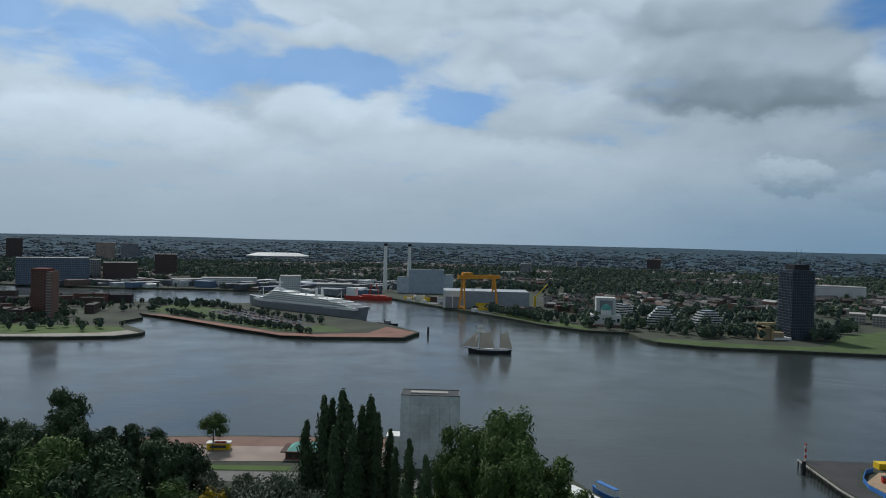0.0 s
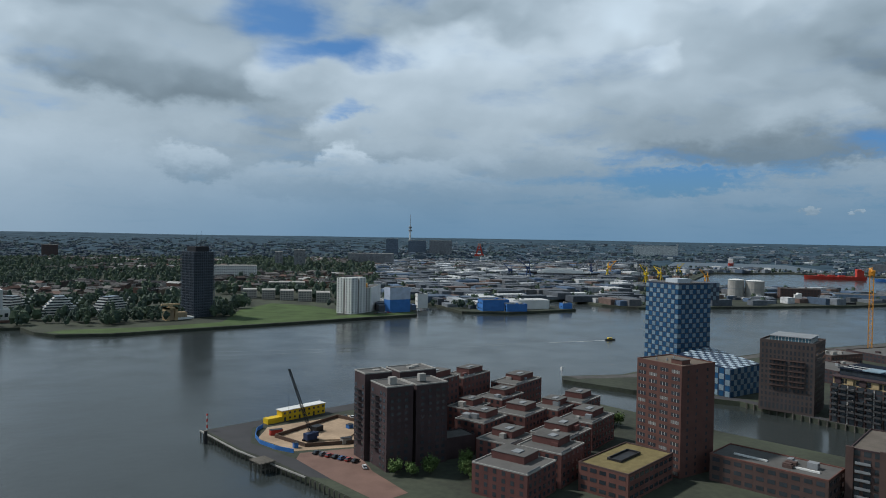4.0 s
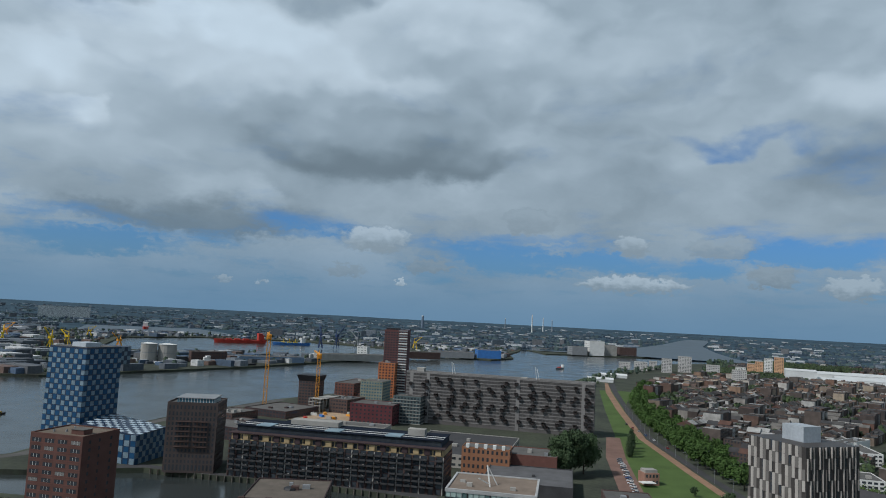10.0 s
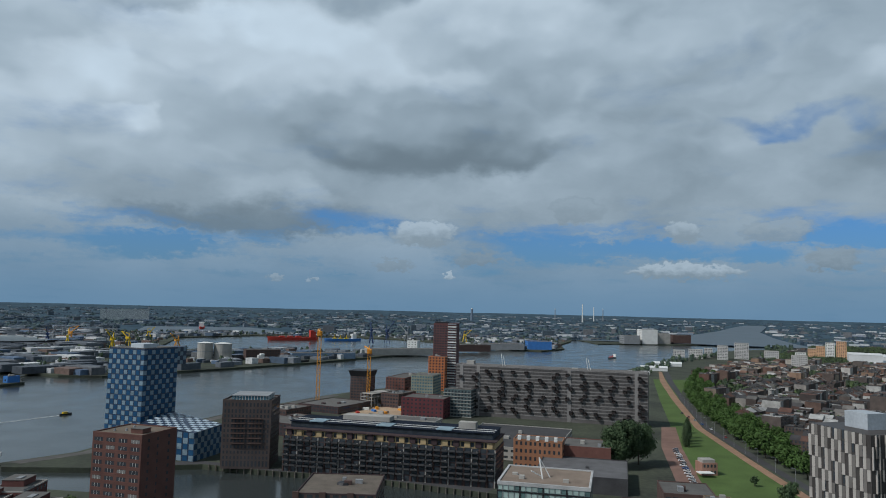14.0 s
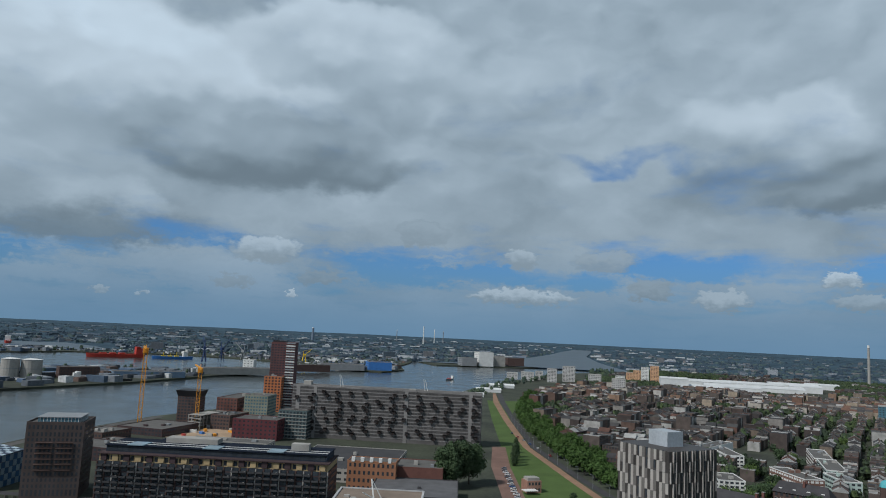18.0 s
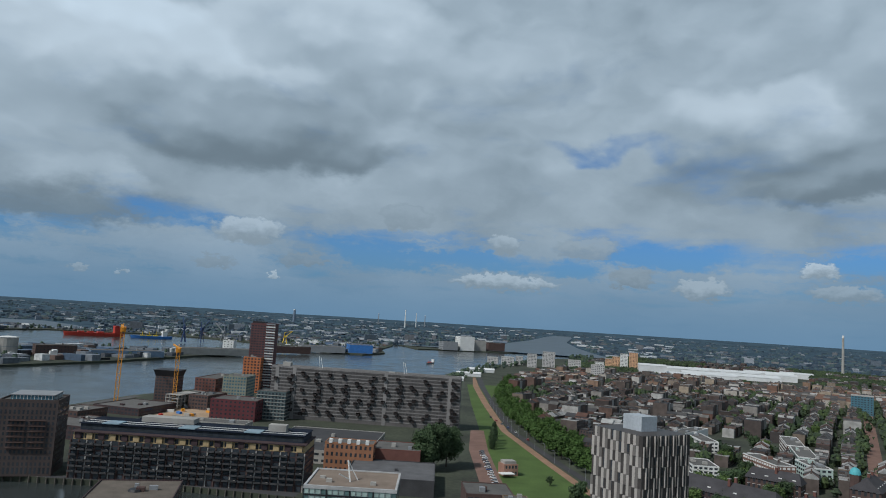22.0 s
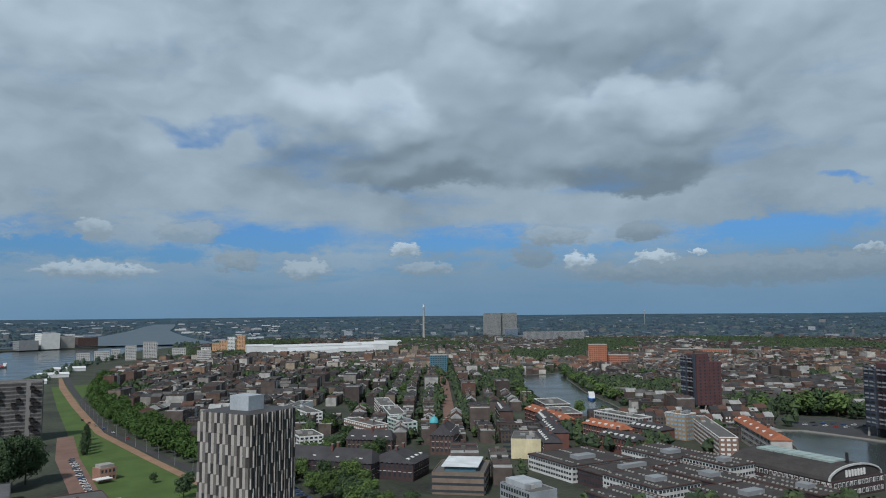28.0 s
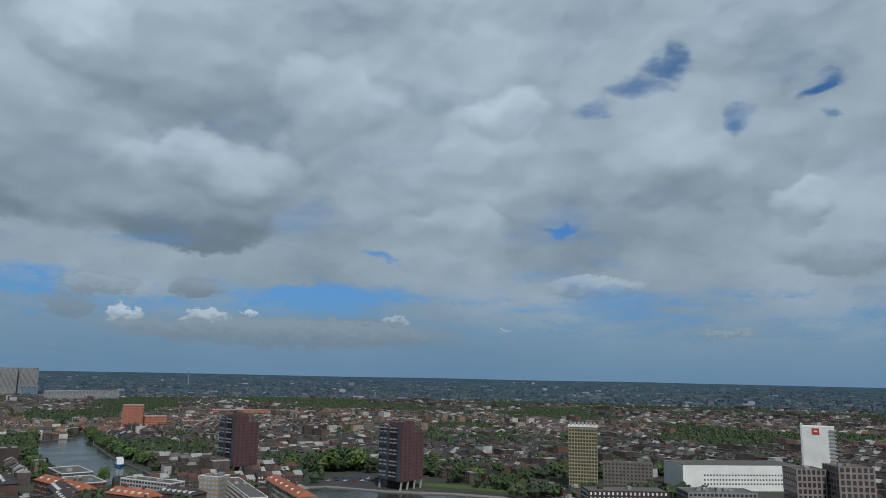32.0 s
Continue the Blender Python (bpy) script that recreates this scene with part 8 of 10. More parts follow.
for k in range(16):
    car(264 - k % 8 * 7.2, -628 - k % 8 * 2.4 - (k // 8) * 16, 66, random.choice((0, 0, 1, 2, 2, 5, 3, 4)), "basin car park", 3.14)
mu = thing("canal_ferry", 500, -648, 3.05, 130, "blue and white passenger ferry moored on the canal", "boat")
part("hull", hull(40, 8, 2, 0.5), BLUE, mu)
part("deck_house", Shape().box(-15, -3.2, 2, 12, 3.2, 6.5), SHIPWHITE, mu)
part("windows", Shape().wall((-15, -3.2), (12, -3.2), 2, 6.5, 8, 2, 2.2, 1.1, 0.06, 0.3), GLASS, mu)

# street trees and park trees near by
for x, y, h in ((344, -205, 12), (331, -203, 10), (337, -216, 13), (350, -232, 14), (322, -212, 9), (318, -224, 10), (352, -208, 11), (372, -236, 14), (318, -205, 9), (330, -228, 12), (362, -222, 13), (380, -218, 12), (390, -240, 13), (356, -196, 10), (372, -205, 11)):
    tree("street_%d" % (int(h) % 2), x, y, 3, h, "green street tree beside the tram road", (LEAF, LEAF_D)[int(h) % 2], 5.5, 1.6, 1500, 0.55, seed=91 + int(h) % 2, turn=rnd(0, 360))
for k, (x, y) in enumerate(along([(398, -232), (430, -272), (452, -306)], 7) + along([(380, -262), (404, -292)], 8) + along([(330, -208), (290, -206), (268, -226)], 8) + [(504, -313), (512, -318), (564, -385), (572, -380), (682, -522), (690, -515), (527, -517), (520, -526), (800, -511), (350, -455), (430, -540)]):
    tree("street_%d" % (k % 2), x + rnd(-4, 4), y + rnd(-4, 4), 3, rnd(11, 16), "large dark street tree among the houses", (LEAF, LEAF_D)[k % 2], 5.5, 1.6, 1500, 0.55, seed=91 + k % 2, turn=rnd(0, 360))
for k, (x, y) in enumerate(along([(500, -550), (604, -640), (700, -738)], 16) + along([(470, -650), (560, -722), (690, -842), (760, -920)], 9) + along([(735, -770), (775, -830), (770, -890)], 9)):
    tree("canal_%d" % (k % 2), x + rnd(-4, 4), y + rnd(-4, 4), 3, rnd(9, 14), "canal side tree in full leaf", (LEAF, LEAF_D)[k % 2], 6, 1.5, 420, 1.1, group="canal trees", seed=95 + k % 2, turn=rnd(0, 360))
for k, (x, y, h) in enumerate(((320, -668, 16), (300, -676, 15), (285, -684, 22), (276, -690, 24), (262, -694, 22), (245, -690, 15), (230, -700, 18), (218, -706, 18), (206, -690, 17), (192, -700, 17), (240, -720, 18), (215, -726, 19), (190, -730, 18), (150, -660, 15), (135, -668, 14), (120, -690, 16), (100, -640, 14), (90, -655, 13), (20, -610, 12), (30, -622, 12), (8, -618, 11))):
    tree("canal_%d" % (k % 2), x, y, 3, h, "large dark park tree between the towers", (LEAF, LEAF_D)[k % 2], 6, 1.5, 420, 1.1, group="park between towers", seed=95 + k % 2, turn=rnd(0, 360))

# rows of town houses
BOULEVARD = [(470, -415), (1060, -910)]


def near_line(x, y, a, b, w):
    ax, ay, bx, by = a[0], a[1], b[0], b[1]
    t = ((x - ax) * (bx - ax) + (y - ay) * (by - ay)) / ((bx - ax) ** 2 + (by - ay) ** 2)
    return 0 <= t <= 1 and math.hypot(x - ax - t * (bx - ax), y - ay - t * (by - ay)) < w


KEEP = [(345, -250, 50), (375, -322, 36), (270, -270, 40), (330, -366, 30), (250, -340, 52), (240, -400, 44), (195, -350, 40), (185, -425, 48), (230, -300, 30), (362, -640, 26), (186, -610, 34), (30, -680, 60), (-100, -700, 85), (-160, -740, 45), (240, -498, 48), (205, -455, 30), (320, -480, 28), (350, -490, 28), (455, -500, 32), (410, -460, 45), (345, -405, 30), (345, -205, 50), (420, -270, 34), (225, -645, 62), (120, -640, 45), (-60, -580, 90), (480, -300, 32), (615, -360, 40), (600, -390, 36), (575, -415, 34), (470, -345, 22), (520, -380, 26), (440, -240, 20), (300, -690, 36)]
random.seed(71)
far_w, far_r, tree_pts = {}, {}, []


def house_row(length, depth, h, walls, roofs, m, houses=7.0, pitched=True, z=3.0):
    """A terrace of narrow houses of uneven height along local x."""
    n = max(1, int(length / houses))
    for i in range(n):
        x0, x1 = -length / 2 + i * length / n, -length / 2 + (i + 1) * length / n
        hh = h + random.choice((0, 0, 0, 0.3, -0.4, 0.8, 1.6))
        s = Shape().box(x0, -depth / 2, 0, x1, depth / 2, hh)
        r = Shape()
        if pitched:
            r.gable(x0, -depth / 2, x1, depth / 2, hh, hh + rnd(2.4, 3.6), "x", 0.15)
        else:
            r.box(x0 + 0.2, -depth / 2 + 0.2, hh, x1 - 0.2, depth / 2 - 0.2, hh + 0.25)
            if random.random() < 0.35:
                r.box(x0 + 1.5, -1, hh, x1 - 2, 1.6, hh + 2.2)
            for y in (-depth / 2 - 0.12, depth / 2 - 0.18):
                r.box(x0 + 0.05, y, hh - 0.35, x1 - 0.05, y + 0.3, hh + 0.4)
        if random.random() < 0.5:
            s.box(x0 + 0.4, -0.4, hh, x0 + 1.3, 0.5, hh + (4.4 if pitched else 1.5))
        walls.add([tuple(m @ Vector(p)) for p in s.v], s.f)
        roofs.add([tuple(m @ Vector(p)) for p in r.v], r.f)


def blocked(x, y, pad=16):
    if inside(x, y, CANAL) or inside(x, y, BASIN) or near_line(x, y, *BOULEVARD, 17):
        return True
    for dx, dy in ((pad, 0), (-pad, 0), (0, pad), (0, -pad)):
        if inside(x + dx, y + dy, CANAL) or inside(x + dx, y + dy, BASIN):
            return True
    if any(math.hypot(x - a, y - b) < r for a, b, r in KEEP):
        return True
    return y > -214 - 0.09 * max(0, x - 450) - (0 if x < 850 else (x - 850) * 0.16) - (0 if x < 1200 else (x - 1200) * 0.36)


for iu in range(-46, 48):
    for iv in range(-126, 127):
        u, v = iu * 58 + rnd(-4, 4), iv * 21 + rnd(-1.5, 1.5)
        x, y = uv(u, v)
        r, a = math.hypot(x, y), math.degrees(math.atan2(-x, y))
        if a > 90:
            a -= 360
        if not 330 < r < 2600 or not -201 < a < -100 or blocked(x, y) or (1660 < r < 2260 and -127.5 < a < -115.6):
            continue
        green = noise.noise((x * 0.0035, y * 0.0035, 3.0))
        if (green > (0.22 if r < 1650 else 0.0) and not (a > -128 and r < 1500)) or random.random() < 0.06:
            tree_pts += [(x + rnd(-25, 25), y + rnd(-10, 10), 1.25) for _ in range(9)]
            continue
        cross = noise.noise((x * 0.004 + 40, y * 0.004, 1.0)) > 0.08
        big = random.random() < 0.15
        if cross and not big:
            spots = [(-15.0, 21.5, 90), (13.0, 21.5, 90)]
        else:
            spots = [(0.0, rnd(46, 57) if not big else rnd(30, 46), 0)]
        for du, length, spin in spots:
            depth, h = (rnd(9, 11.5), rnd(7, 11)) if not big else (rnd(13, 17), rnd(12, 18))
            m = pose(x + du * UX, y + du * UY, 3, 0, 0, -40 + spin + (1.5 if iu % 3 else -1.5))
            pitched = noise.noise((x * 0.02, y * 0.02, 5.0)) > 0.04 and not big
            if r < 700:
                ob = thing("terrace_row", 0, 0, 0, 0, random.choice(("brick terrace of narrow town houses with tiled roofs", "row of old brick town houses with mixed roofs")) if pitched else "flat-roofed brick terrace of town houses", "house row", "town terraces")
                ob.matrix_basis = m
                w, rf = Shape(), Shape()
                house_row(length, depth, h, w, rf, Matrix.Identity(4), 6.5, pitched)
                part("wall", w, CITYWALL, ob, kind="stuff")
                part("roof", rf, CITYROOF, ob, kind="stuff")
                part("windows", Shape().wall((-length / 2, -depth / 2), (length / 2, -depth / 2), 0, h, int(length / 2.6), max(2, round(h / 3.1)), 1.2, 1.6, 0.06, 0.3, 0.08).wall((length / 2, depth / 2), (-length / 2, depth / 2), 0, h, int(length / 2.6), max(2, round(h / 3.1)), 1.2, 1.6, 0.06, 0.3, 0.08), WHITE if random.random() < 0.12 else GLASS, ob, kind="stuff")
            else:
                # the band painted as sunlit runs from 1150 to 1750 m
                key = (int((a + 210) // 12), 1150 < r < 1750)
                house_row(length, depth, h, far_w.setdefault(key, Shape()), far_r.setdefault(key, Shape()), m, 7.2 if r < 1500 else 10.5, pitched)
        if random.random() < 0.92:
            tree_pts += [(x + rnd(-20, 20) * UX - 10.5 * UY * random.choice((-1, 1)), y + rnd(-20, 20) * UY + 10.5 * UX * random.choice((-1, 1)), rnd(0.55, 1.0)) for _ in range(random.choice((2, 3, 4, 5)))]
for k in far_w:
    ob = tagged(new("distant_terraces"), "dense brick terraces of the far town", "house rows", "far town", "stuff")
    part("walls", far_w[k], SUNTOWNWALL if k[1] else CITYWALL, ob, kind="stuff")
    part("roofs", far_r[k], SUNTOWNROOF if k[1] else CITYROOF, ob, kind="stuff")
# groves between the blocks
for cx, cy, sx, n, big in ((285, -722, 36, 60, 1.5), (230, -1000, 70, 120, 1.6), (155, -690, 26, 26, 1.5), (170, -1060, 60, 70, 1.5), (70, -745, 40, 30, 1.3), (-20, -640, 26, 18, 1.3), (110, -640, 22, 16, 1.0), (0, -800, 60, 60, 1.4), (-180, -860, 90, 90, 1.4), (330, -690, 24, 26, 1.5), (420, -560, 16, 10, 1.1), (640, -480, 40, 30, 1.2), (760, -540, 50, 40, 1.3), (900, -640, 60, 40, 1.2), (560, -300, 30, 24, 1.2)):
    tree_pts += [(random.gauss(cx, sx), random.gauss(cy, sx * 0.45), big * rnd(0.7, 1.15)) for _ in range(n)]
# boulevard trees
for d in (-13, 13):
    for x, y in along(BOULEVARD, 9):
        tree_pts.append((x - d * UY + rnd(-1, 1), y + d * UX + rnd(-1, 1), 1.1))
land("boulevard", [(466, -418), (1056, -914), (1064, -906), (474, -410)], 3.06, PAVE, 2.9, "straight paved boulevard between trees", "road")


def clumps(pts, base=4.2, quads=14, seed=3, core=1.0, leaf=1.0):
    """Many tree crowns in one mesh: uneven lumps with loose leaf tufts."""
    rg = random.Random(seed)
    s = Shape()
    for x, y, z, k in pts:
        r, h = base * k * rg.uniform(0.8, 1.25), base * 2.1 * k * rg.uniform(0.85, 1.2)
        for _ in range(2):
            ox, oy, rr = x + rg.uniform(-0.5, 0.5) * r, y + rg.uniform(-0.5, 0.5) * r, r * core * rg.uniform(0.6, 0.9)
            vs = []
            for i in range(3):
                for j in range(6):
                    a, b = math.pi * (0.15 + 0.35 * i), TAU * (j + 0.5 * i) / 6
                    q = rg.uniform(0.75, 1.15)
                    vs.append((ox + rr * q * math.sin(a) * math.cos(b), oy + rr * q * math.sin(a) * math.sin(b), z + h * (0.55 + 0.45 * q * math.cos(a))))
            s.add(vs + [(ox, oy, z + h * rg.uniform(0.95, 1.1))], [(i * 6 + j, (i + 1) * 6 + j, (i + 1) * 6 + (j + 1) % 6, i * 6 + (j + 1) % 6) for i in range(2) for j in range(6)] + [(j, (j + 1) % 6, 18) for j in range(6)] + [tuple(range(17, 11, -1))])
        for _ in range(quads):
            a, b = rg.uniform(0, TAU), rg.uniform(-0.2, 1.2)
            c = Vector((x + r * math.cos(a) * math.cos(b), y + r * math.sin(a) * math.cos(b), z + h * (0.55 + 0.5 * math.sin(b))))
            w = r * leaf * rg.uniform(0.16, 0.3)
            n = Vector((rg.uniform(-1, 1), rg.uniform(-1, 1), rg.uniform(0.2, 1))).normalized()
            p = n.orthogonal().normalized()
            q = n.cross(p)
            s.add([tuple(c - p * w), tuple(c - q * w), tuple(c + p * w), tuple(c + q * w)], [(0, 1, 2, 3)])
    return s


def copses(pts, seed=3):
    """Far strips of wood: low wide lumps with ragged tops, joined into one mesh."""
    rg = random.Random(seed)
    s = Shape()
    for x, y, z, k in pts:
        t = math.atan2(y, x) + math.pi / 2 + rg.uniform(-0.5, 0.5)
        n = rg.choice((2, 3, 3, 4))
        for i in range(n):
            o = (i - n / 2) * 9 * k
            cx, cy, r, h = x + math.cos(t) * o, y + math.sin(t) * o, k * rg.uniform(5.5, 10), k * rg.uniform(5.5, 11)
            ring = [(cx + r * rg.uniform(0.7, 1.2) * math.cos(TAU * j / 6), cy + r * rg.uniform(0.7, 1.2) * math.sin(TAU * j / 6)) for j in range(6)]
            v = [(px, py, z) for px, py in ring] + [(cx + (px - cx) * 0.75, cy + (py - cy) * 0.75, z + h * rg.uniform(0.6, 0.9)) for px, py in ring] + [(cx, cy, z + h)]
            s.add(v, [(j, (j + 1) % 6, 6 + (j + 1) % 6, 6 + j) for j in range(6)] + [(6 + j, 6 + (j + 1) % 6, 12) for j in range(6)])
    return s


tagged(part("town_trees", clumps([(x, y, 3.0, k) for x, y, k in tree_pts if not inside(x, y, CANAL) and not inside(x, y, BASIN)]), CLUMP), "street and garden trees among the terraces", "trees", kind="stuff")

# ---- pier end: building site, site hut, crane, quay ----
land("site_sand", [(178, 300), (192, 314), (238, 306), (232, 262), (205, 258), (180, 272)], 3.06, SAND, 2.9, "sandy building pit", "building site")
land("pier_road", [(165, 240), (170, 232), (174, 262), (172, 296), (186, 318), (250, 314), (262, 320), (262, 325), (167, 329), (164, 290), (166, 262)], 3.05, ASPHALT, 2.9, "asphalt quay road", "road")
land("pier_paving", [(174, 262), (180, 268), (205, 256), (196, 245), (188, 228), (182, 200), (168, 200), (170, 232)], 3.08, PAVE, 2.9, "red clinker forecourt with parking bays", "pavement")
SHEETS = mat("rusty_sheet_piles", (0.09, 0.06, 0.045), 0.9, var=0.3)
pit = thing("pit_wall", 205, 288, 3, 0, "low rusty sheet pile wall round the pit", "retaining wall")
pp = [(-18, -14), (-20, 8), (24, 18), (29, -16), (4, -26)]
for a, b in zip(pp, pp[1:] + pp[:1]):
    part("sheet_pile", Shape().beam((a[0], a[1], 0.9), (b[0], b[1], 0.9), 0.6, 1.6), SHEETS, pit)
part("inner_bank", Shape().prism([(-12, -8), (18, 4), (20, -8), (2, -18)], 0.05, 0.7), SAND, pit)
fe = thing("site_fence", 176, 290, 3, 0, "blue site hoarding along the road", "fence")
for a, b in zip([(2, -20), (-1, -10), (-1.5, 2), (2, 12), (9, 22)], [(-1, -10), (-1.5, 2), (2, 12), (9, 22), (14, 25)]):
    part("panel", Shape().beam((a[0], a[1], 0.9), (b[0], b[1], 0.9), 0.25, 1.8), BLUE, fe)
hut = thing("site_hut", 218, 325, 3, 5, "two-storey yellow site cabin with white roof", "site cabin")
hut.matrix_basis = pose(203, 318, 3, 0, 0, 1)
part("wall", Shape().box(0, 0, 0, 27, 5, 5.4).box(-8.5, 0, 0, 0, 4.5, 2.7), YELLOW, hut)
part("roof", Shape().box(-0.4, -0.5, 5.4, 27.4, 5.5, 5.7), WHITE, hut)
for i in range(9):
    o = new("window", pane_mesh(1.2, 1.1, 0.06, GLASS))
    o.parent, o.matrix_basis = hut, pose(1.7 + i * 3, 0, 3.5)
    o = new("window", pane_mesh(1.1, 1.1 if i % 3 else 2.0, 0.06, GLASS))
    o.parent, o.matrix_basis = hut, pose(1.7 + i * 3, 0, 0.9 if i % 3 else 0.1)
mc = thing("crawler_crane", 194, 280, 3, 0, "dark blue crawler crane with lattice boom", "crane")
part("tracks", Shape().box(-3, -2.6, 0, 3, -1.6, 1.1).box(-3, 1.6, 0, 3, 2.6, 1.1), BLACK, mc)
part("house", Shape().box(-3, -1.7, 1.1, 2.6, 1.7, 4.0).box(1.2, -1.9, 2.2, 3.2, -0.6, 4.2), mat("navy_paint", (0.025, 0.04, 0.09), 0.5), mc)
bm_ = Shape()
tip, foot = Vector((-5.6, 10, 33)), Vector((0.5, 0, 3))
for ox, oy in ((-0.6, -0.4), (0.6, -0.4), (0.6, 0.4), (-0.6, 0.4)):
    bm_.beam(foot + Vector((ox, oy, 0)), tip + Vector((ox * 0.6, oy * 0.6, 0)), 0.2)
for i in range(12):
    p, q = foot.lerp(tip, i / 12), foot.lerp(tip, (i + 1) / 12)
    bm_.beam(p + Vector((-0.6, -0.4, 0)), q + Vector((0.6, -0.4, 0)), 0.12).beam(p + Vector((0.6, 0.4, 0)), q + Vector((-0.6, 0.4, 0)), 0.12)
part("boom", bm_, BLACK, mc)
part("hoist_rope", Shape().beam(tip, tip + Vector((0, 0, -22)), 0.08).beam((-2, -1, 4), tip, 0.08), BLACK, mc)
for x, y, w, d, h, m, n in ((188, 300, 6, 2.4, 2.4, RED, "red skip on the building site"), (206, 292, 5, 4, 2.5, BLACK, "dark steel skip in the pit"), (220, 284, 3, 2.4, 2.4, BLUE, "small blue container in the pit"), (204, 266, 5, 2.5, 2.6, CONC, "pale site container by the forecourt"), (183, 276, 2, 2, 2.2, BLUE, "blue site toilet by the fence")):
    b = thing("site_container", x, y, 3.1, rnd(-20, 20), n, "container")
    part("body", Shape().box(-w / 2, -d / 2, 0, w / 2, d / 2, h), m, b)
    part("frame", Shape().box(-w / 2 - 0.06, -d / 2 - 0.06, h, w / 2 + 0.06, d / 2 + 0.06, h + 0.15), BLACK, b)
for k, c in enumerate((2, 5, 4, 2, 3, 4, 2)):
    car(184.5 + k * 0.9, 262 - k * 3.4, 15, c, "pier forecourt", 3.16)
car(188, 233, 60, 0, "pier forecourt", 3.16)
car(234, 300, 70, 0, "pier forecourt", 3.1)
car(232, 303, 70, 2, "pier forecourt", 3.1)
bc = thing("quay_beacon", 167, 328, 3, 0, "red and white striped harbour light post", "beacon")
for j in range(5):
    part("band", Shape().cyl(0, 0, j * 1.5, (j + 1) * 1.5, 0.45, 0.45, 8), RED if j % 2 else WHITE, bc)
part("lamp", Shape().cyl(0, 0, 7.5, 8.4, 0.6, 0.2, 8), RED, bc)
qf = thing("timber_quay_front", 164, 290, 0, 0, "row of dark timber piles along the pier", "quay piles")
for k, (x, y) in enumerate(along([(165.4, 330), (162.4, 290), (164.4, 240), (161.4, 180)], 3.2)):
    part("pile", Shape().cyl(x - 164.6, y - 290, -2, 3.3, 0.4, 0.35, 6), TIMBER, qf)
part("cap_beam", Shape().beam((0.4, 40, 3.1), (-2.4, 0, 3.1), 0.6).beam((-2.4, 0, 3.1), (-0.4, -50, 3.1), 0.6), CONC, qf)
df = thing("mooring_stage", 160, 266, 0, 0, "grey timber mooring frame in the water", "mooring stage")
for i in range(4):
    for j in range(3):
        part("post", Shape().cyl(-3 + i * 2, -4 + j * 4, -2, 5, 0.3, 0.28, 6), TIMBER, df)
part("platform", Shape().box(-3.6, -4.6, 4.4, 3.6, 4.6, 4.8).box(-3.6, -4.6, 2, 3.6, -4.4, 2.3).box(-3.6, 4.4, 2, 3.6, 4.6, 2.3), TIMBER, df)
dp = thing("mooring_post", 161.2, 318, 0, 0, "thick dark mooring post by the pier head", "mooring post")
part("post", Shape().cyl(0, 0, -2, 6, 0.9, 0.8, 8), BLACK, dp)
part("cap", Shape().cyl(0, 0, 6, 6.3, 1.0, 1.0, 8), TIMBER, dp)
jl = thing("jetty_light", 409, 290, 3, 0, "small white light post at the jetty end", "beacon")
part("post", Shape().cyl(0, 0, 0, 5, 0.3, 0.25, 6), WHITE, jl)
part("lamp", Shape().box(-0.7, -0.7, 5, 0.7, 0.7, 7.4), WHITE, jl)
qp = thing("quay_piles", 420, 100, 0, 0, "timber fender piles along the basin quay", "quay piles")
for k, (x, y) in enumerate(along([(390.4, 3), (415.4, 79), (420.4, 129), (430.2, 176)], 4.5)):
    part("pile", Shape().cyl(x - 420, y - 100, -2, 3.4, 0.45, 0.4, 6), TIMBER, qp)
land("basin_quay", [(391.5, 3), (416.5, 79), (421.5, 129), (431.5, 176), (412, 235), (420, 238), (440, 180), (427, 129), (424, 79), (400, 0)], 3.06, ASPHALT, 2.9, "paved quay edge before the lofts", "quay")
for k in range(6):
    car(412 - k * 1.0 + 6, 78 - k * 9, 80, (0, 1, 5, 2, 0, 3)[k], "loft quay", 3.12)

# lamp posts along the dike road
for k, (x, y) in enumerate(along([(380, -174), (500, -174), (640, -181), (850, -210)], 28)):
    lp = thing("street_lamp", x, y - 3, 3, 90, "slim grey street lamp on the dike road", "street lamp", "dike lamps")
    part("pole", Shape().cyl(0, 0, 0, 9, 0.12, 0.08, 6), STEEL, lp)
    part("arm", Shape().beam((0, 0, 9), (1.8, 0, 9.2), 0.12).box(1.4, -0.15, 9.1, 2.2, 0.15, 9.25), STEEL, lp)

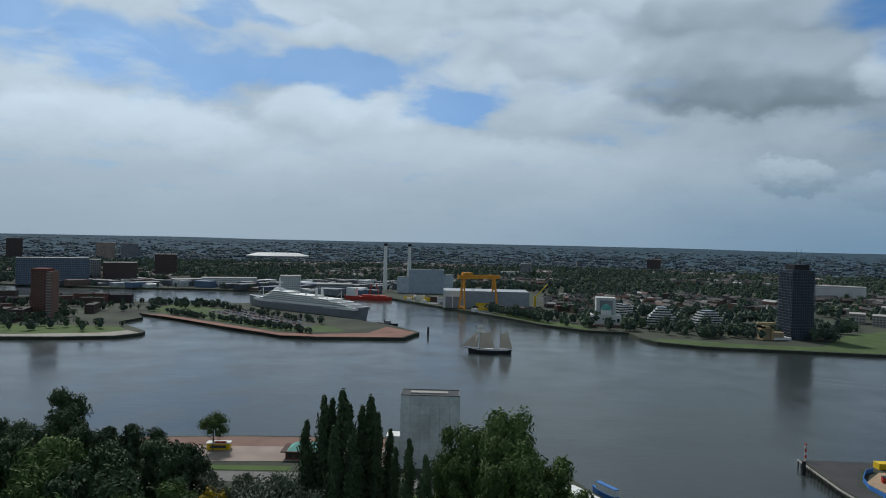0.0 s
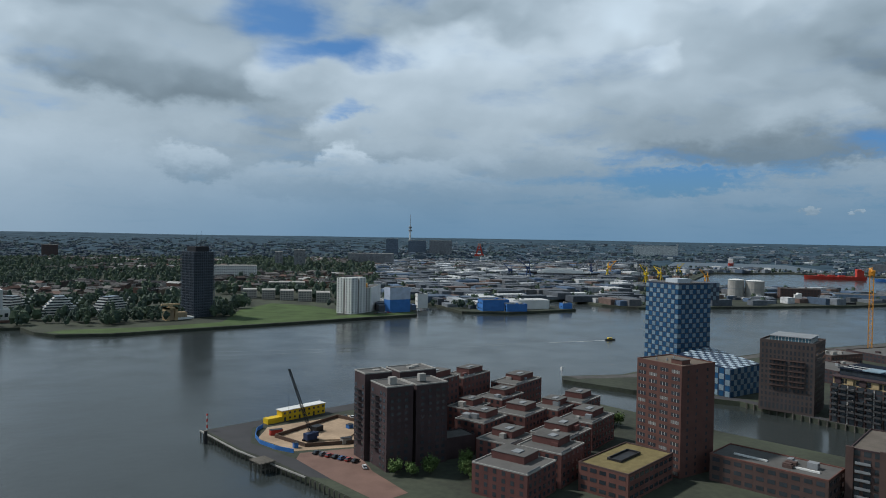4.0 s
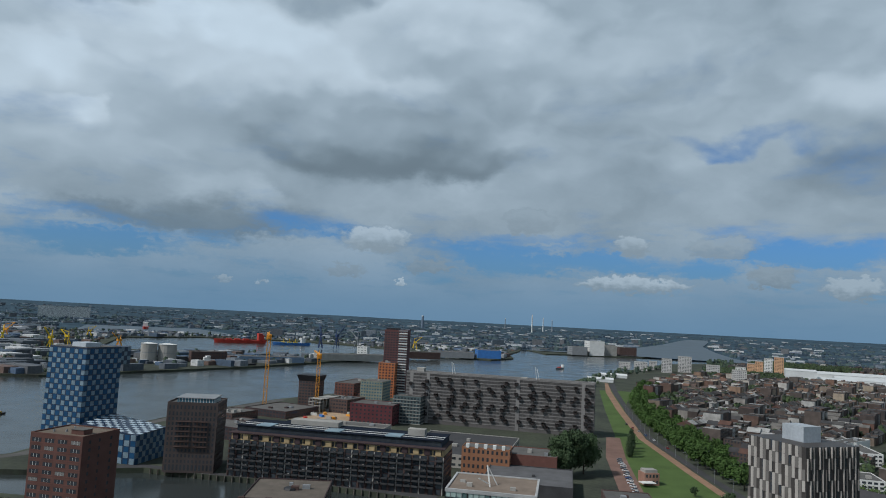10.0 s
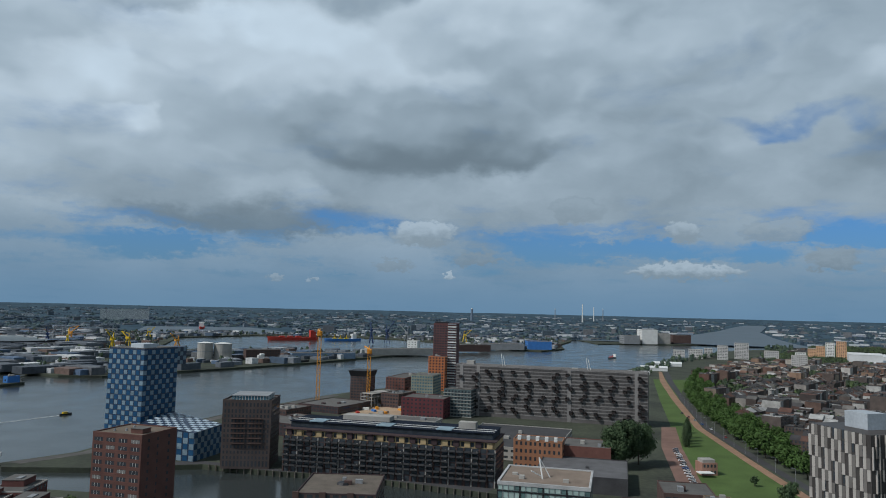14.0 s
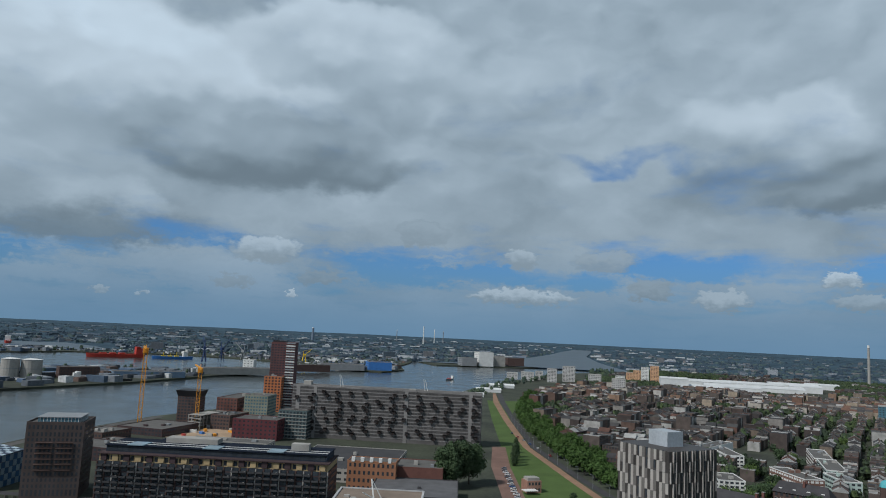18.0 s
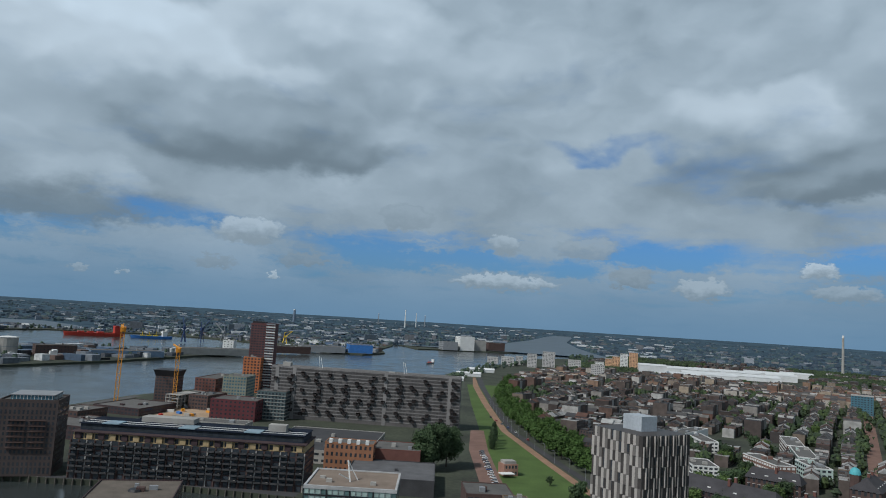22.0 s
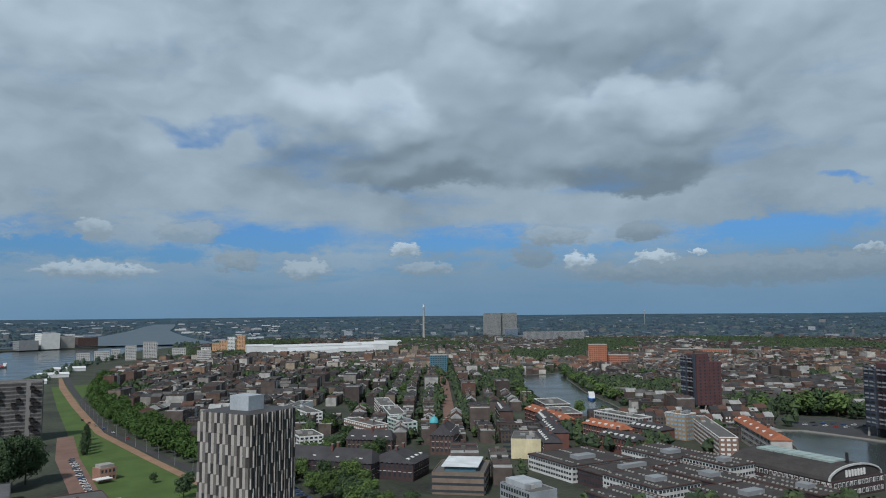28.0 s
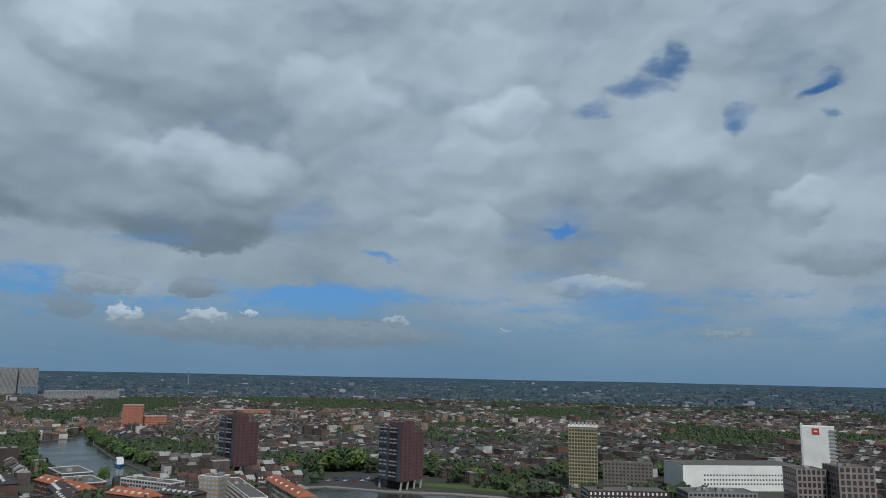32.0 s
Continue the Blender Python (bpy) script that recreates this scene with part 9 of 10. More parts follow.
# ---- tower cranes ----
for x, y, h in ((707, 174, 75.6), (711, 124, 59)):
    tc = thing("tower_crane", x, y, 3, 10, "orange lattice tower crane over the quay works", "tower crane", "tower cranes")
    ms = Shape()
    for a, b in ((-1.5, -1.5), (1.5, -1.5), (1.5, 1.5), (-1.5, 1.5)):
        ms.beam((a, b, 0), (a, b, h - 8), 0.55)
    n = int(h / 4.5)
    for i in range(n):
        z0, z1 = (h - 8) * i / n, (h - 8) * (i + 1) / n
        ms.beam((-1.5, -1.5, z0), (1.5, -1.5, z1), 0.3).beam((-1.5, 1.5, z1), (-1.5, -1.5, z0), 0.3).beam((-1.5, -1.5, z0), (-1.5, 1.5, z0), 0.3)
    part("mast", ms, ORANGE, tc)
    part("cab", Shape().box(-2.6, -2.4, h - 8, 2.6, 2.4, h - 3).box(-4, -1.2, h - 7, -2.6, 1.2, h - 4), ORANGE, tc)
    part("apex", Shape().beam((-1.2, 0, h - 3), (0, 0, h), 0.6).beam((1.2, 0, h - 3), (0, 0, h), 0.6), ORANGE, tc)
    part("jib", Shape().beam((2, 0, h - 3.5), (46, 5, h - 3), 1.1, 1.4), ORANGE, tc)
    part("counter_jib", Shape().beam((-2, 0, h - 3.5), (-12, -1.5, h - 3.5), 1.3), ORANGE, tc)

# ---- far bank woods and suburbs ----
random.seed(91)
SOUTH_ALL = SOUTH + arc(R_FLAT, -96.2, 62)
HARBOUR = "pale and dark harbour sheds and stores"
wood_pts, sub_w, sub_r, shed_w = [], Shape(), Shape(), Shape()
near_trees = [(120, 900), (135, 892), (150, 882), (108, 925), (98, 940), (160, 868), (142, 905), (125, 925), (230, 850), (245, 800), (262, 790), (280, 775), (295, 770), (310, 768), (325, 775), (300, 790), (270, 810), (345, 785), (395, 800), (405, 790), (415, 796), (425, 810), (440, 800), (460, 820), (245, 775), (258, 762), (288, 757), (335, 800), (705, 640), (690, 650), (700, 670), (715, 655), (745, 620), (760, 610), (680, 690), (650, 720), (640, 740), (655, 760)]
near_trees += [(404 + rnd(-14, 14), 756 + rnd(-12, 18)) for _ in range(10)] + [(300 + rnd(-50, 40), 765 + rnd(-14, 20)) for _ in range(12)] + along([(579, 1103), (634, 1074), (691, 1043)], 6) + along([(128, 862), (100, 915), (60, 975)], 7)
for k, (x, y) in enumerate(near_trees):
    tree("sbank_%d" % (k % 2), x, y, 3, rnd(11, 19), "dark leafy tree on the far river bank", (LEAF_D, LEAF)[k % 2], 6.5, 1.5, 460, 1.2, group="far bank trees", seed=101 + k % 2, turn=rnd(0, 360))
for _ in range(13000):
    a, r = rnd(-60, 45), math.sqrt(rnd(780 ** 2, 2600 ** 2))
    x, y = -math.sin(radians(a)) * r, math.cos(radians(a)) * r
    if not inside(x, y, SOUTH_ALL) or not inside(x, y + 0.1, SOUTH_ALL):
        continue
    if any(not inside(x + dx, y + dy, SOUTH_ALL) for dx, dy in ((12, 0), (-12, 0), (0, -12))):
        continue
    if (60 < x < 640 and y < 752 - (x - 300) * 0.16) or (-140 < x < 175 and y < 1360 and y > 850 and a > -11) or inside(x, y, LAWN_S) or near_line(x, y, (525, 960), (602, 790), 42):
        continue
    ind = a < -40 or (a > 1 and r < 1500)
    if ind:
        if random.random() < 0.30:
            wood_pts.append((x, y, 3.0, rnd(0.7, 1.3)))
        elif random.random() < 0.72:
            shed = Shape().box(-rnd(8, 34), -rnd(6, 15), 0, rnd(8, 34), rnd(6, 15), rnd(4, 12))
            m = pose(x, y, 3, 0, 0, -28 + random.choice((0, 90)))
            shed_w.add([tuple(m @ Vector(p)) for p in shed.v], shed.f)
    else:
        n = noise.noise((x * 0.003, y * 0.003, 7.0))
        if n > -0.10 or random.random() < 0.50:
            wood_pts.append((x, y, 3.0, rnd(0.9, 1.9)))
        else:
            house_row(rnd(24, 56), 10, rnd(6, 10), sub_w, sub_r, pose(x, y, 3, 0, 0, 20 + random.choice((0, 90))), 14.0, random.random() < 0.6)
tagged(part("bank_trees", clumps(BANK_TREES, 4.1, 110, 13, 0.78, 0.62), HAZEBANKCLUMP), "small leafy trees along the far banks and car park", "trees", kind="stuff")
# crowded docks and yards
for _ in range(7000):
    a, r = rnd(-97, -40), math.sqrt(rnd(900 ** 2, 2600 ** 2))
    x, y = -math.sin(radians(a)) * r, math.cos(radians(a)) * r
    if any(not inside(x + dx, y + dy, SOUTH_ALL) for dx, dy in ((14, 0), (-14, 0), (0, -14), (0, 14))):
        continue
    if math.hypot(x - 1385, y - 975) < 115 or near_line(x, y, (1385, 975), (1180, 830), 40):
        continue
    if random.random() < 0.16:
        wood_pts.append((x, y, 3.0, rnd(0.5, 1.2)))
    elif random.random() < 0.5:
        n = noise.noise((x * 0.004, y * 0.004, 2.0))
        w, d = (rnd(3, 8), rnd(1.5, 3)) if n > 0.0 else (rnd(6, 22), rnd(4, 10))
        shed = Shape().box(-w, -d, 0, w, d, rnd(2.5, 6) if n > 0 else rnd(4, 10))
        m = pose(x, y, 3, 0, 0, -28 + random.choice((0, 90)))
        shed_w.add([tuple(m @ Vector(p)) for p in shed.v], shed.f)
# riverside green across from the slab
for k, (x, y) in enumerate(along([(1150, -210), (1332, -290), (1497, -372), (1668, -466), (1900, -590)], 14)):
    wood_pts.append((x + rnd(-8, 8), y + rnd(-30, 4), 3.0, rnd(0.8, 1.4)))
for _ in range(900):
    a, r = rnd(-112, -98), math.sqrt(rnd(900 ** 2, 2500 ** 2))
    x, y = -math.sin(radians(a)) * r, math.cos(radians(a)) * r
    if y < -330 - (x - 1000) * 0.40 and y > -360 - (x - 1000) * 0.52 and x > 1000:
        wood_pts.append((x, y, 3.0, rnd(0.8, 1.5)))
tagged(part("bank_woods", clumps(wood_pts, 4.1, 16, 5, 0.9, 0.8), HAZEBANKCLUMP), "dense green suburban woods, lifted and blued for haze", "woods", kind="stuff")
sb = tagged(new("suburb_houses"), "brick suburb rows among trees", "house rows", kind="stuff")
part("walls", sub_w, CITYWALL, sb, kind="stuff")
part("roofs", sub_r, CITYROOF, sb, kind="stuff")
SHEDS = palette("harbour_sheds", [(0.17, 0.19, 0.215), (0.30, 0.32, 0.34), (0.065, 0.078, 0.098), (0.10, 0.105, 0.115), (0.08, 0.125, 0.20), (0.52, 0.53, 0.53), (0.13, 0.085, 0.07), (0.05, 0.06, 0.075), (0.44, 0.45, 0.46), (0.14, 0.155, 0.175), (0.075, 0.085, 0.10), (0.055, 0.085, 0.13), (0.10, 0.115, 0.135), (0.07, 0.085, 0.105)], 0.7)
tagged(part("harbour_sheds", shed_w, SHEDS), HARBOUR, "harbour sheds", kind="stuff")


def far_block(name, az, d, width, z_top_el, m, label, depth=30, category="building", storey=3.2, win=True, turn=0.0, dep=None):
    """A building far off at azimuth and distance; its top stands at elevation z_top_el (degrees)."""
    x, y, z, k = polar(az, d)
    r = math.hypot(x, y)
    top = EYE_Z + r * math.tan(radians(z_top_el))
    h = max(3.0, top - z - 3)
    ob = thing(name, x, y, z + 3, az + turn, label, category)
    w, dd = width * k, depth * k
    part("wall", Shape().box(-w / 2, 0, 0, w / 2, dd, h), m, ob)
    part("roof", Shape().box(-w / 2 - 0.2, -0.2, h, w / 2 + 0.2, dd, h + 0.5), CONC, ob)
    if win and h > 8:
        part("windows", Shape().wall((-w / 2, 0), (w / 2, 0), 0.5, h, max(2, int(width / 3.6)), max(2, int(h / (storey * k))), 2.0 * k, 1.4 * k, 0.1, 0.3), GLASS, ob, kind="stuff")
    return ob


GREYB = mat("grey_concrete_block", (0.22, 0.225, 0.235), 0.8)
# dark glass of far blocks, its base colour lifted and blued as haze
HAZEGLASS = mat("dark_glass_block", (0.13, 0.165, 0.215), 0.5)
for nm, az, d, w, el, m, lb in (("office_block", 28.6, 1480, 118, -1.9, HAZEGLASS, "large dark glass office block on the far quay"), ("office_block", 24.3, 1500, 60, -2.2, BROWNBRICK, "dark brick warehouse on the far quay"), ("flats", 21.2, 1700, 46, -1.55, BROWNBRICK, "brown tower of flats by the far harbour"), ("flats", 26.0, 1560, 22, -2.0, GREYB, "grey block of flats by the far harbour"),
                                 ("flats", 25.3, 2780, 62, -0.75, mat("orange_capped_render", (0.36, 0.27, 0.22), 0.8), "pale orange tower flats far off"), ("flats", 23.7, 2850, 58, -0.78, GREYB, "white and grey tower flats far off"), ("flats", 31.0, 2900, 50, -0.55, BROWNBRICK, "brown tower flats far off"), ("flats", 33.5, 1700, 60, -1.6, BROWNBRICK, "dark block on the far quay"),
                                 ("quay_shed", 16.6, 1400, 100, -3.3, WHITE, "white quay shed on the far harbour"), ("quay_shed", 19.4, 1420, 70, -3.4, GREYB, "pale quay shed on the far harbour"), ("quay_shed", 12.0, 1250, 34, -3.1, WHITE, "white square terminal on the far quay"), ("quay_shed", 8.6, 1260, 60, -3.7, STEEL, "grey quay shed behind the liner"),
                                 ("flats", -6.7, 2010, 30, -1.75, GREYB, "grey twin tower flats in the trees"), ("flats", -5.4, 2000, 50, -2.4, WHITE, "low white school in the trees"), ("flats", -16.5, 2770, 50, -1.1, BROWNBRICK, "brown flats far off in the woods"), ("flats", -29.0, 1500, 90, -2.6, WHITE, "long white low flats beside the tower"), ("flats", -34.0, 1985, 30, -1.35, GREYB, "grey slab flats among trees"), ("flats", -32.4, 1985, 20, -1.5, GREYB, "grey slab flats among trees"),
                                 ("flats", -30.2, 1085, 19, -4.45, CONC, "low tan walk-up flats on the lawn"), ("flats", -31.6, 1066, 19, -4.5, CONC, "low tan walk-up flats on the lawn"), ("flats", -33.0, 1048, 19, -4.55, CONC, "low tan walk-up flats on the lawn"), ("flats", -34.4, 1032, 19, -4.6, CONC, "low tan walk-up flats on the lawn"), ("flats", -35.8, 1016, 19, -4.7, CONC, "low tan walk-up flats on the lawn"), ("flats", -33.0, 1230, 60, -3.9, CONC, "low tan walk-up flats on the lawn"),
                                 ("hospital_block", -39.6, 2200, 140, -1.55, GREYB, "long pale hospital slab"), ("flats", -41.3, 3600, 60, -0.35, HAZEGLASS, "grey blocks below the mast"), ("flats", -43.3, 3600, 90, -0.45, HAZEGLASS, "grey blocks below the mast"), ("flats", -45.2, 3500, 110, -0.42, GREYB, "pale blue-grey block by the mast"), ("white_hall", -62.0, 4000, 230, -0.55, WHITE, "large white hall on the far harbour edge")):
    far_block(nm, az, d, w, el, m, lb)
x, y, z, k = polar(13.0, 3170)
stadium = thing("stadium_roof", x, y, z, 13, "pale oval stadium roof far off", "stadium")
part("rim", Shape().cyl(0, 0, 0, 16, 130 * k, 130 * k, 28), GREYB, stadium)
part("canopy", Shape().cyl(0, 0, 16, 27, 134 * k, 90 * k, 28), WHITE, stadium)
stadium.scale = (1, 0.7, 1)
# broadcasting mast
x, y, z, k = polar(-42.73, 4000)
tv = thing("broadcast_tower", x, y, z, 0, "tall slim white broadcasting tower with galleries", "tower")
R_TV = math.hypot(x, y)
H_TV = EYE_Z + R_TV * math.tan(radians(1.62)) - z
part("shaft", Shape().cyl(0, 0, 0, H_TV * 0.72, 6, 3.4, 12), WHITE, tv)
part("gallery", Shape().cyl(0, 0, H_TV * 0.56, H_TV * 0.60, 9, 9, 14).cyl(0, 0, H_TV * 0.64, H_TV * 0.68, 8, 8, 14), STEEL, tv)
part("spire", Shape().cyl(0, 0, H_TV * 0.72, H_TV, 1.6, 0.7, 8), STEEL, tv)
for az, d, el, rr, m, lb in ((-97.03, 7000, 0.64, 4.0, WHITE, "tall white refinery stack far off"), (-97.9, 8000, 0.42, 3.0, WHITE, "slim refinery stack far off"), (-98.6, 8000, 0.30, 3.0, STEEL, "slim refinery stack far off"), (-94.9, 8000, 0.25, 3.0, STEEL, "slim refinery stack far off"), (-129.23, 2500, 0.66, 4.5, CONC, "tall tan chimney by the shipyard"), (-146.5, 5000, 0.1, 2.0, STEEL, "thin mast far off"), (-88.3, 6500, 0.12, 9.0, HAZEGLASS, "far tower on the horizon")):
    x, y, z, k = polar(az, d)
    st_ = thing("stack", x, y, z, 0, lb, "chimney")
    h = EYE_Z + math.hypot(x, y) * math.tan(radians(el)) - z
    part("shaft", Shape().cyl(0, 0, 0, h * 0.94, rr, rr * 0.7, 10), m, st_)
    part("rim", Shape().cyl(0, 0, h * 0.94, h, rr * 0.75, rr * 0.7, 10), WHITE, st_)
# hospital towers, orange flats, white warehouses, red office
for az, w, el, d, m, lb in ((-134.7, 70, -0.08, 2850, mat("beige_tower_panels", (0.21, 0.215, 0.21), 0.8), "beige twin hospital tower"), (-136.0, 66, -0.06, 2870, mat("beige_tower_panels", (0.21, 0.215, 0.21), 0.8), "beige twin hospital tower"), (-136.2, 50, -1.3, 2740, HAZEGLASS, "dark glass block before the hospital")):
    far_block("hospital_tower", az, d, w, el, m, lb, category="hospital")
PEACH = mat("peach_render", (0.52, 0.31, 0.18), 0.8)
for az, w, el, m in ((-115.05, 20, -1.6, PEACH), (-114.35, 18, -1.74, WHITE), (-113.75, 17, -1.98, PEACH), (-113.2, 16, -2.18, PEACH), (-112.5, 22, -2.5, WHITE)):
    far_block("tower_flats", az, 1830, w, el, m, "pale peach tower flats by the river" if m is PEACH else "white stepped flats by the river", category="apartment block")
for az, d, w, el in ((-108.6, 1760, 30, -2.0), (-107.3, 1700, 22, -2.25), (-105.4, 1720, 30, -2.6), (-104.2, 1740, 26, -2.7), (-106.3, 1780, 18, -2.5), (-110.6, 1640, 28, -2.5), (-112.4, 1440, 26, -2.75)):
    far_block("river_flats", az, d, w, el, mat("white_grey_flats", (0.42, 0.41, 0.40), 0.8), "white and grey balcony flats by the river", category="apartment block")
WROOF = mat("white_sheet_roof", (0.56, 0.57, 0.57), 0.6, var=0.15, scale=0.03, fine=0.2)
for az, d, w, dep, h in ((-116.5, 1700, 60, 70, 24), (-118.4, 1700, 100, 120, 9), (-120.6, 1760, 120, 150, 10), (-123.4, 1850, 130, 130, 9), (-125.4, 1930, 70, 60, 14), (-118.6, 1960, 130, 150, 10), (-121.8, 2020, 160, 140, 9), (-124.6, 2100, 120, 110, 10), (-126.4, 2150, 80, 70, 12), (-101.2, 1180, 34, 16, 4), (-102.4, 1290, 44, 16, 5), (-103.4, 1420, 50, 16, 5)):
    x, y, z, k = polar(az, d)
    ob = thing("white_warehouse", x, y, z + 3, az + 4, "low warehouse with a bright white roof", "warehouse", "white warehouses")
    part("wall", Shape().box(-w / 2, 0, 0, w / 2, dep, h), WROOF, ob)
    part("roof", Shape().gable(-w / 2, 0, w / 2, dep, h, h + 3, "x", 0.5), WROOF, ob)
OREDB = mat("orange_red_brick", (0.36, 0.14, 0.085), 0.85)
far_block("red_office", -142.9, 1240, 30, -2.62, OREDB, "orange-red brick office block", depth=30, category="office")
far_block("red_office", -144.2, 1260, 44, -3.4, OREDB, "orange-red brick office wing", depth=24, category="office")
far_block("blue_office", -130.4, 1190, 28, -3.4, BLUEGLASS, "blue glass office at the boulevard end", category="office")
far_block("grey_flats", -139.5, 2300, 190, -1.6, GREYB, "long grey slab of flats", category="apartment block")
for az, d, w in ((-151.0, 1620, 150), (-154.2, 1700, 110), (-147.6, 1330, 60), (-158.6, 1740, 60), (-160.4, 1820, 70)):
    far_block("orange_flats", az, d, w, -2.9 if d > 1500 else -3.7, OREDB, "long orange brick flats in sunlight", category="apartment block", depth=14)

# ---- harbour: ships, cranes, tanks ----
def ship(x, y, turn, ln, hullm, housem, label, house_at=-0.36, gear=None):
    z = 0.0 if math.hypot(x, y) < R_FLAT else rise(math.hypot(x, y)) + 5
    b = thing("cargo_ship", x, y, z, turn, label, "ship")
    part("hull", hull(ln, ln * 0.15, ln * 0.06, ln * 0.012), hullm, b)
    part("deck_house", Shape().box(ln * (house_at - 0.06), -ln * 0.06, ln * 0.055, ln * (house_at + 0.05), ln * 0.06, ln * 0.17), housem, b)
    part("bridge", Shape().box(ln * (house_at - 0.02), -ln * 0.075, ln * 0.17, ln * (house_at + 0.05), ln * 0.075, ln * 0.195), housem, b)
    for i in range(3):
        part("deck_gear", Shape().box(ln * (-0.15 + i * 0.16), -ln * 0.04, ln * 0.055, ln * (-0.05 + i * 0.16), ln * 0.04, ln * 0.085), gear or hullm, b)
        part("mast", Shape().cyl(ln * (-0.1 + i * 0.16), 0, ln * 0.08, ln * 0.17, ln * 0.006, ln * 0.004, 6), gear or STEEL, b)
    return b


ship(2050, 580, 120, 150, RED, RED, "red tanker moored in the dock", -0.38)
ship(2080, 440, 115, 110, BLUE, WHITE, "blue and yellow offshore vessel in the dock", -0.3, YELLOW)
x, y, z, k = polar(-67.4, 2900)
ship(x, y, 20, 130, RED, WHITE, "red-hulled ship with white bridge in the far dock", -0.3)
old = thing("old_passenger_ship", 1385, 975, 3.0, 125, "old black-hulled passenger ship with white decks", "ship")
part("hull", hull(172, 22, 13, 3.0, 20), BLACK, old)
for x0, x1, z0, z1, w in ((-66, 58, 13, 17, 9.5), (-48, 46, 17, 21, 9), (-24, 40, 21, 24.5, 8)):
    part("deck", Shape().box(x0, -w, z0, x1, w, z1), SHIPWHITE, old)
part("funnel", Shape().prism([(-10, -3), (6, -3), (6, 3), (-10, 3)], 24, 33, [(-8, -2), (2, -2), (2, 2), (-8, 2)]), SHIPGREY, old)
part("mast", Shape().cyl(52, 0, 17, 40, 0.5, 0.3, 6).cyl(-58, 0, 15, 36, 0.5, 0.3, 6), STEEL, old)
ship(1614, -263, 150, 46, SHIPGREY, WHITE, "small barge loaded with red containers on the river", -0.4, RED)
ship(1215, 360, -62, 90, BLACK, WHITE, "long dark barge along the far quay", -0.42, STEEL)
for x, y, r, h in ((1208, 496, 13, 30), (1222, 470, 15, 29)):
    tk = thing("storage_silo", x, y, 3, 0, "pale round storage silo on the far quay", "silo", "silos")
    part("shell", Shape().cyl(0, 0, 0, h, r, r, 20), CONC, tk)
    part("roof", Shape().cyl(0, 0, h, h + 1.5, r, r * 0.3, 20), WHITE, tk)
    part("ribs", Shape().cyl(0, 0, h * 0.5, h * 0.5 + 0.8, r + 0.2, r + 0.2, 20).cyl(0, 0, h - 1, h, r + 0.3, r + 0.3, 20), STEEL, tk)
block("quay_brick_store", (1232, 432), -62, 60, 30, 18, BROWNBRICK, "brown brick store beside the silos", "warehouse", storey=4, bay=5)
for f, t, w, d, h, m, lb in (((690, 610), -30, 36, 22, 14, BLUE, "blue clad boatyard hall on the far quay"), ((712, 588), -30, 28, 14, 9, BLUE, "blue clad boatyard shed on the far quay"), ((740, 600), -28, 52, 26, 11, WHITE, "white roofed yard hall on the far quay"), ((800, 563), -28, 14, 10, 7, BLUE, "small blue yard office on the far quay"), ((650, 690), -30, 14, 14, 18, WHITE, "white stair tower by the yard"), ((1660, 176), -10, 24, 24, 22, WHITE, "white cube silo on the far quay"),
                              ((1290, 366), -62, 120, 40, 10, mat("blue_grey_roofing", (0.16, 0.22, 0.30), 0.6), "long blue-grey quay shed on the far quay"), ((1450, 250), -64, 150, 40, 12, CONC, "long pale quay shed on the far quay"), ((1840, -90), -85, 60, 60, 20, BLUE, "blue hall on the river point"), ((1780, 30), -80, 110, 50, 14, STEEL, "grey quay shed on the point"), ((1660, 90), -70, 90, 30, 15, BROWNBRICK, "brown quay shed on the point"),
                              ((2350, -480), -85, 50, 60, 46, WHITE, "white shipyard hall with coloured doors"), ((2390, -540), -85, 40, 60, 34, CONC, "pale shipyard hall on the far quay"), ((2440, -600), -85, 60, 60, 28, BROWNBRICK, "brown shipyard hall on the far quay"), ((2330, -420), -85, 50, 60, 26, STEEL, "grey shipyard hall on the far quay")):
    block("quay_building", f, t, w, d, h, m, lb, "shed", faces=("x0",), storey=6, bay=8, size=(3, 1.6), units=2)
land("ground_yard", [(2290, -330), (2330, -380), (2380, -660), (2480, -720), (2580, -640), (2560, -300)], 3.0, LAND, label="shipyard quay on the far river bend")


def dock_crane(x, y, h, m, turn, label):
    z = 3.0 if math.hypot(x, y) < R_FLAT else rise(math.hypot(x, y)) + 3
    c = thing("dock_crane", x, y, z, turn, label, "dock crane", "dock cranes")
    for a in (-6, 6):
        part("leg", Shape().beam((a, -5, 0), (a * 0.4, 0, h * 0.5), 1.6).beam((a, 5, 0), (a * 0.4, 0, h * 0.5), 1.6), m, c)
    part("house", Shape().box(-4, -3, h * 0.5, 5, 3, h * 0.62), m, c)
    part("jib", Shape().beam((3, 0, h * 0.6), (h * 0.55, 0, h), 1.5), m, c)
    part("tie", Shape().beam((-3, 0, h * 0.85), (h * 0.55, 0, h), 0.7).beam((-2, 0, h * 0.6), (-3, 0, h * 0.85), 1.2), m, c)


random.seed(55)
NAVY = mat("navy_crane_paint", (0.03, 0.05, 0.12), 0.5)
dock_crane(1930, 330, 64, NAVY, 20, "huge navy blue dock crane")
dock_crane(1950, 290, 62, NAVY, -30, "huge navy blue dock crane")
dock_crane(1995, 240, 52, STEEL, 60, "grey dock crane with slanted jib")
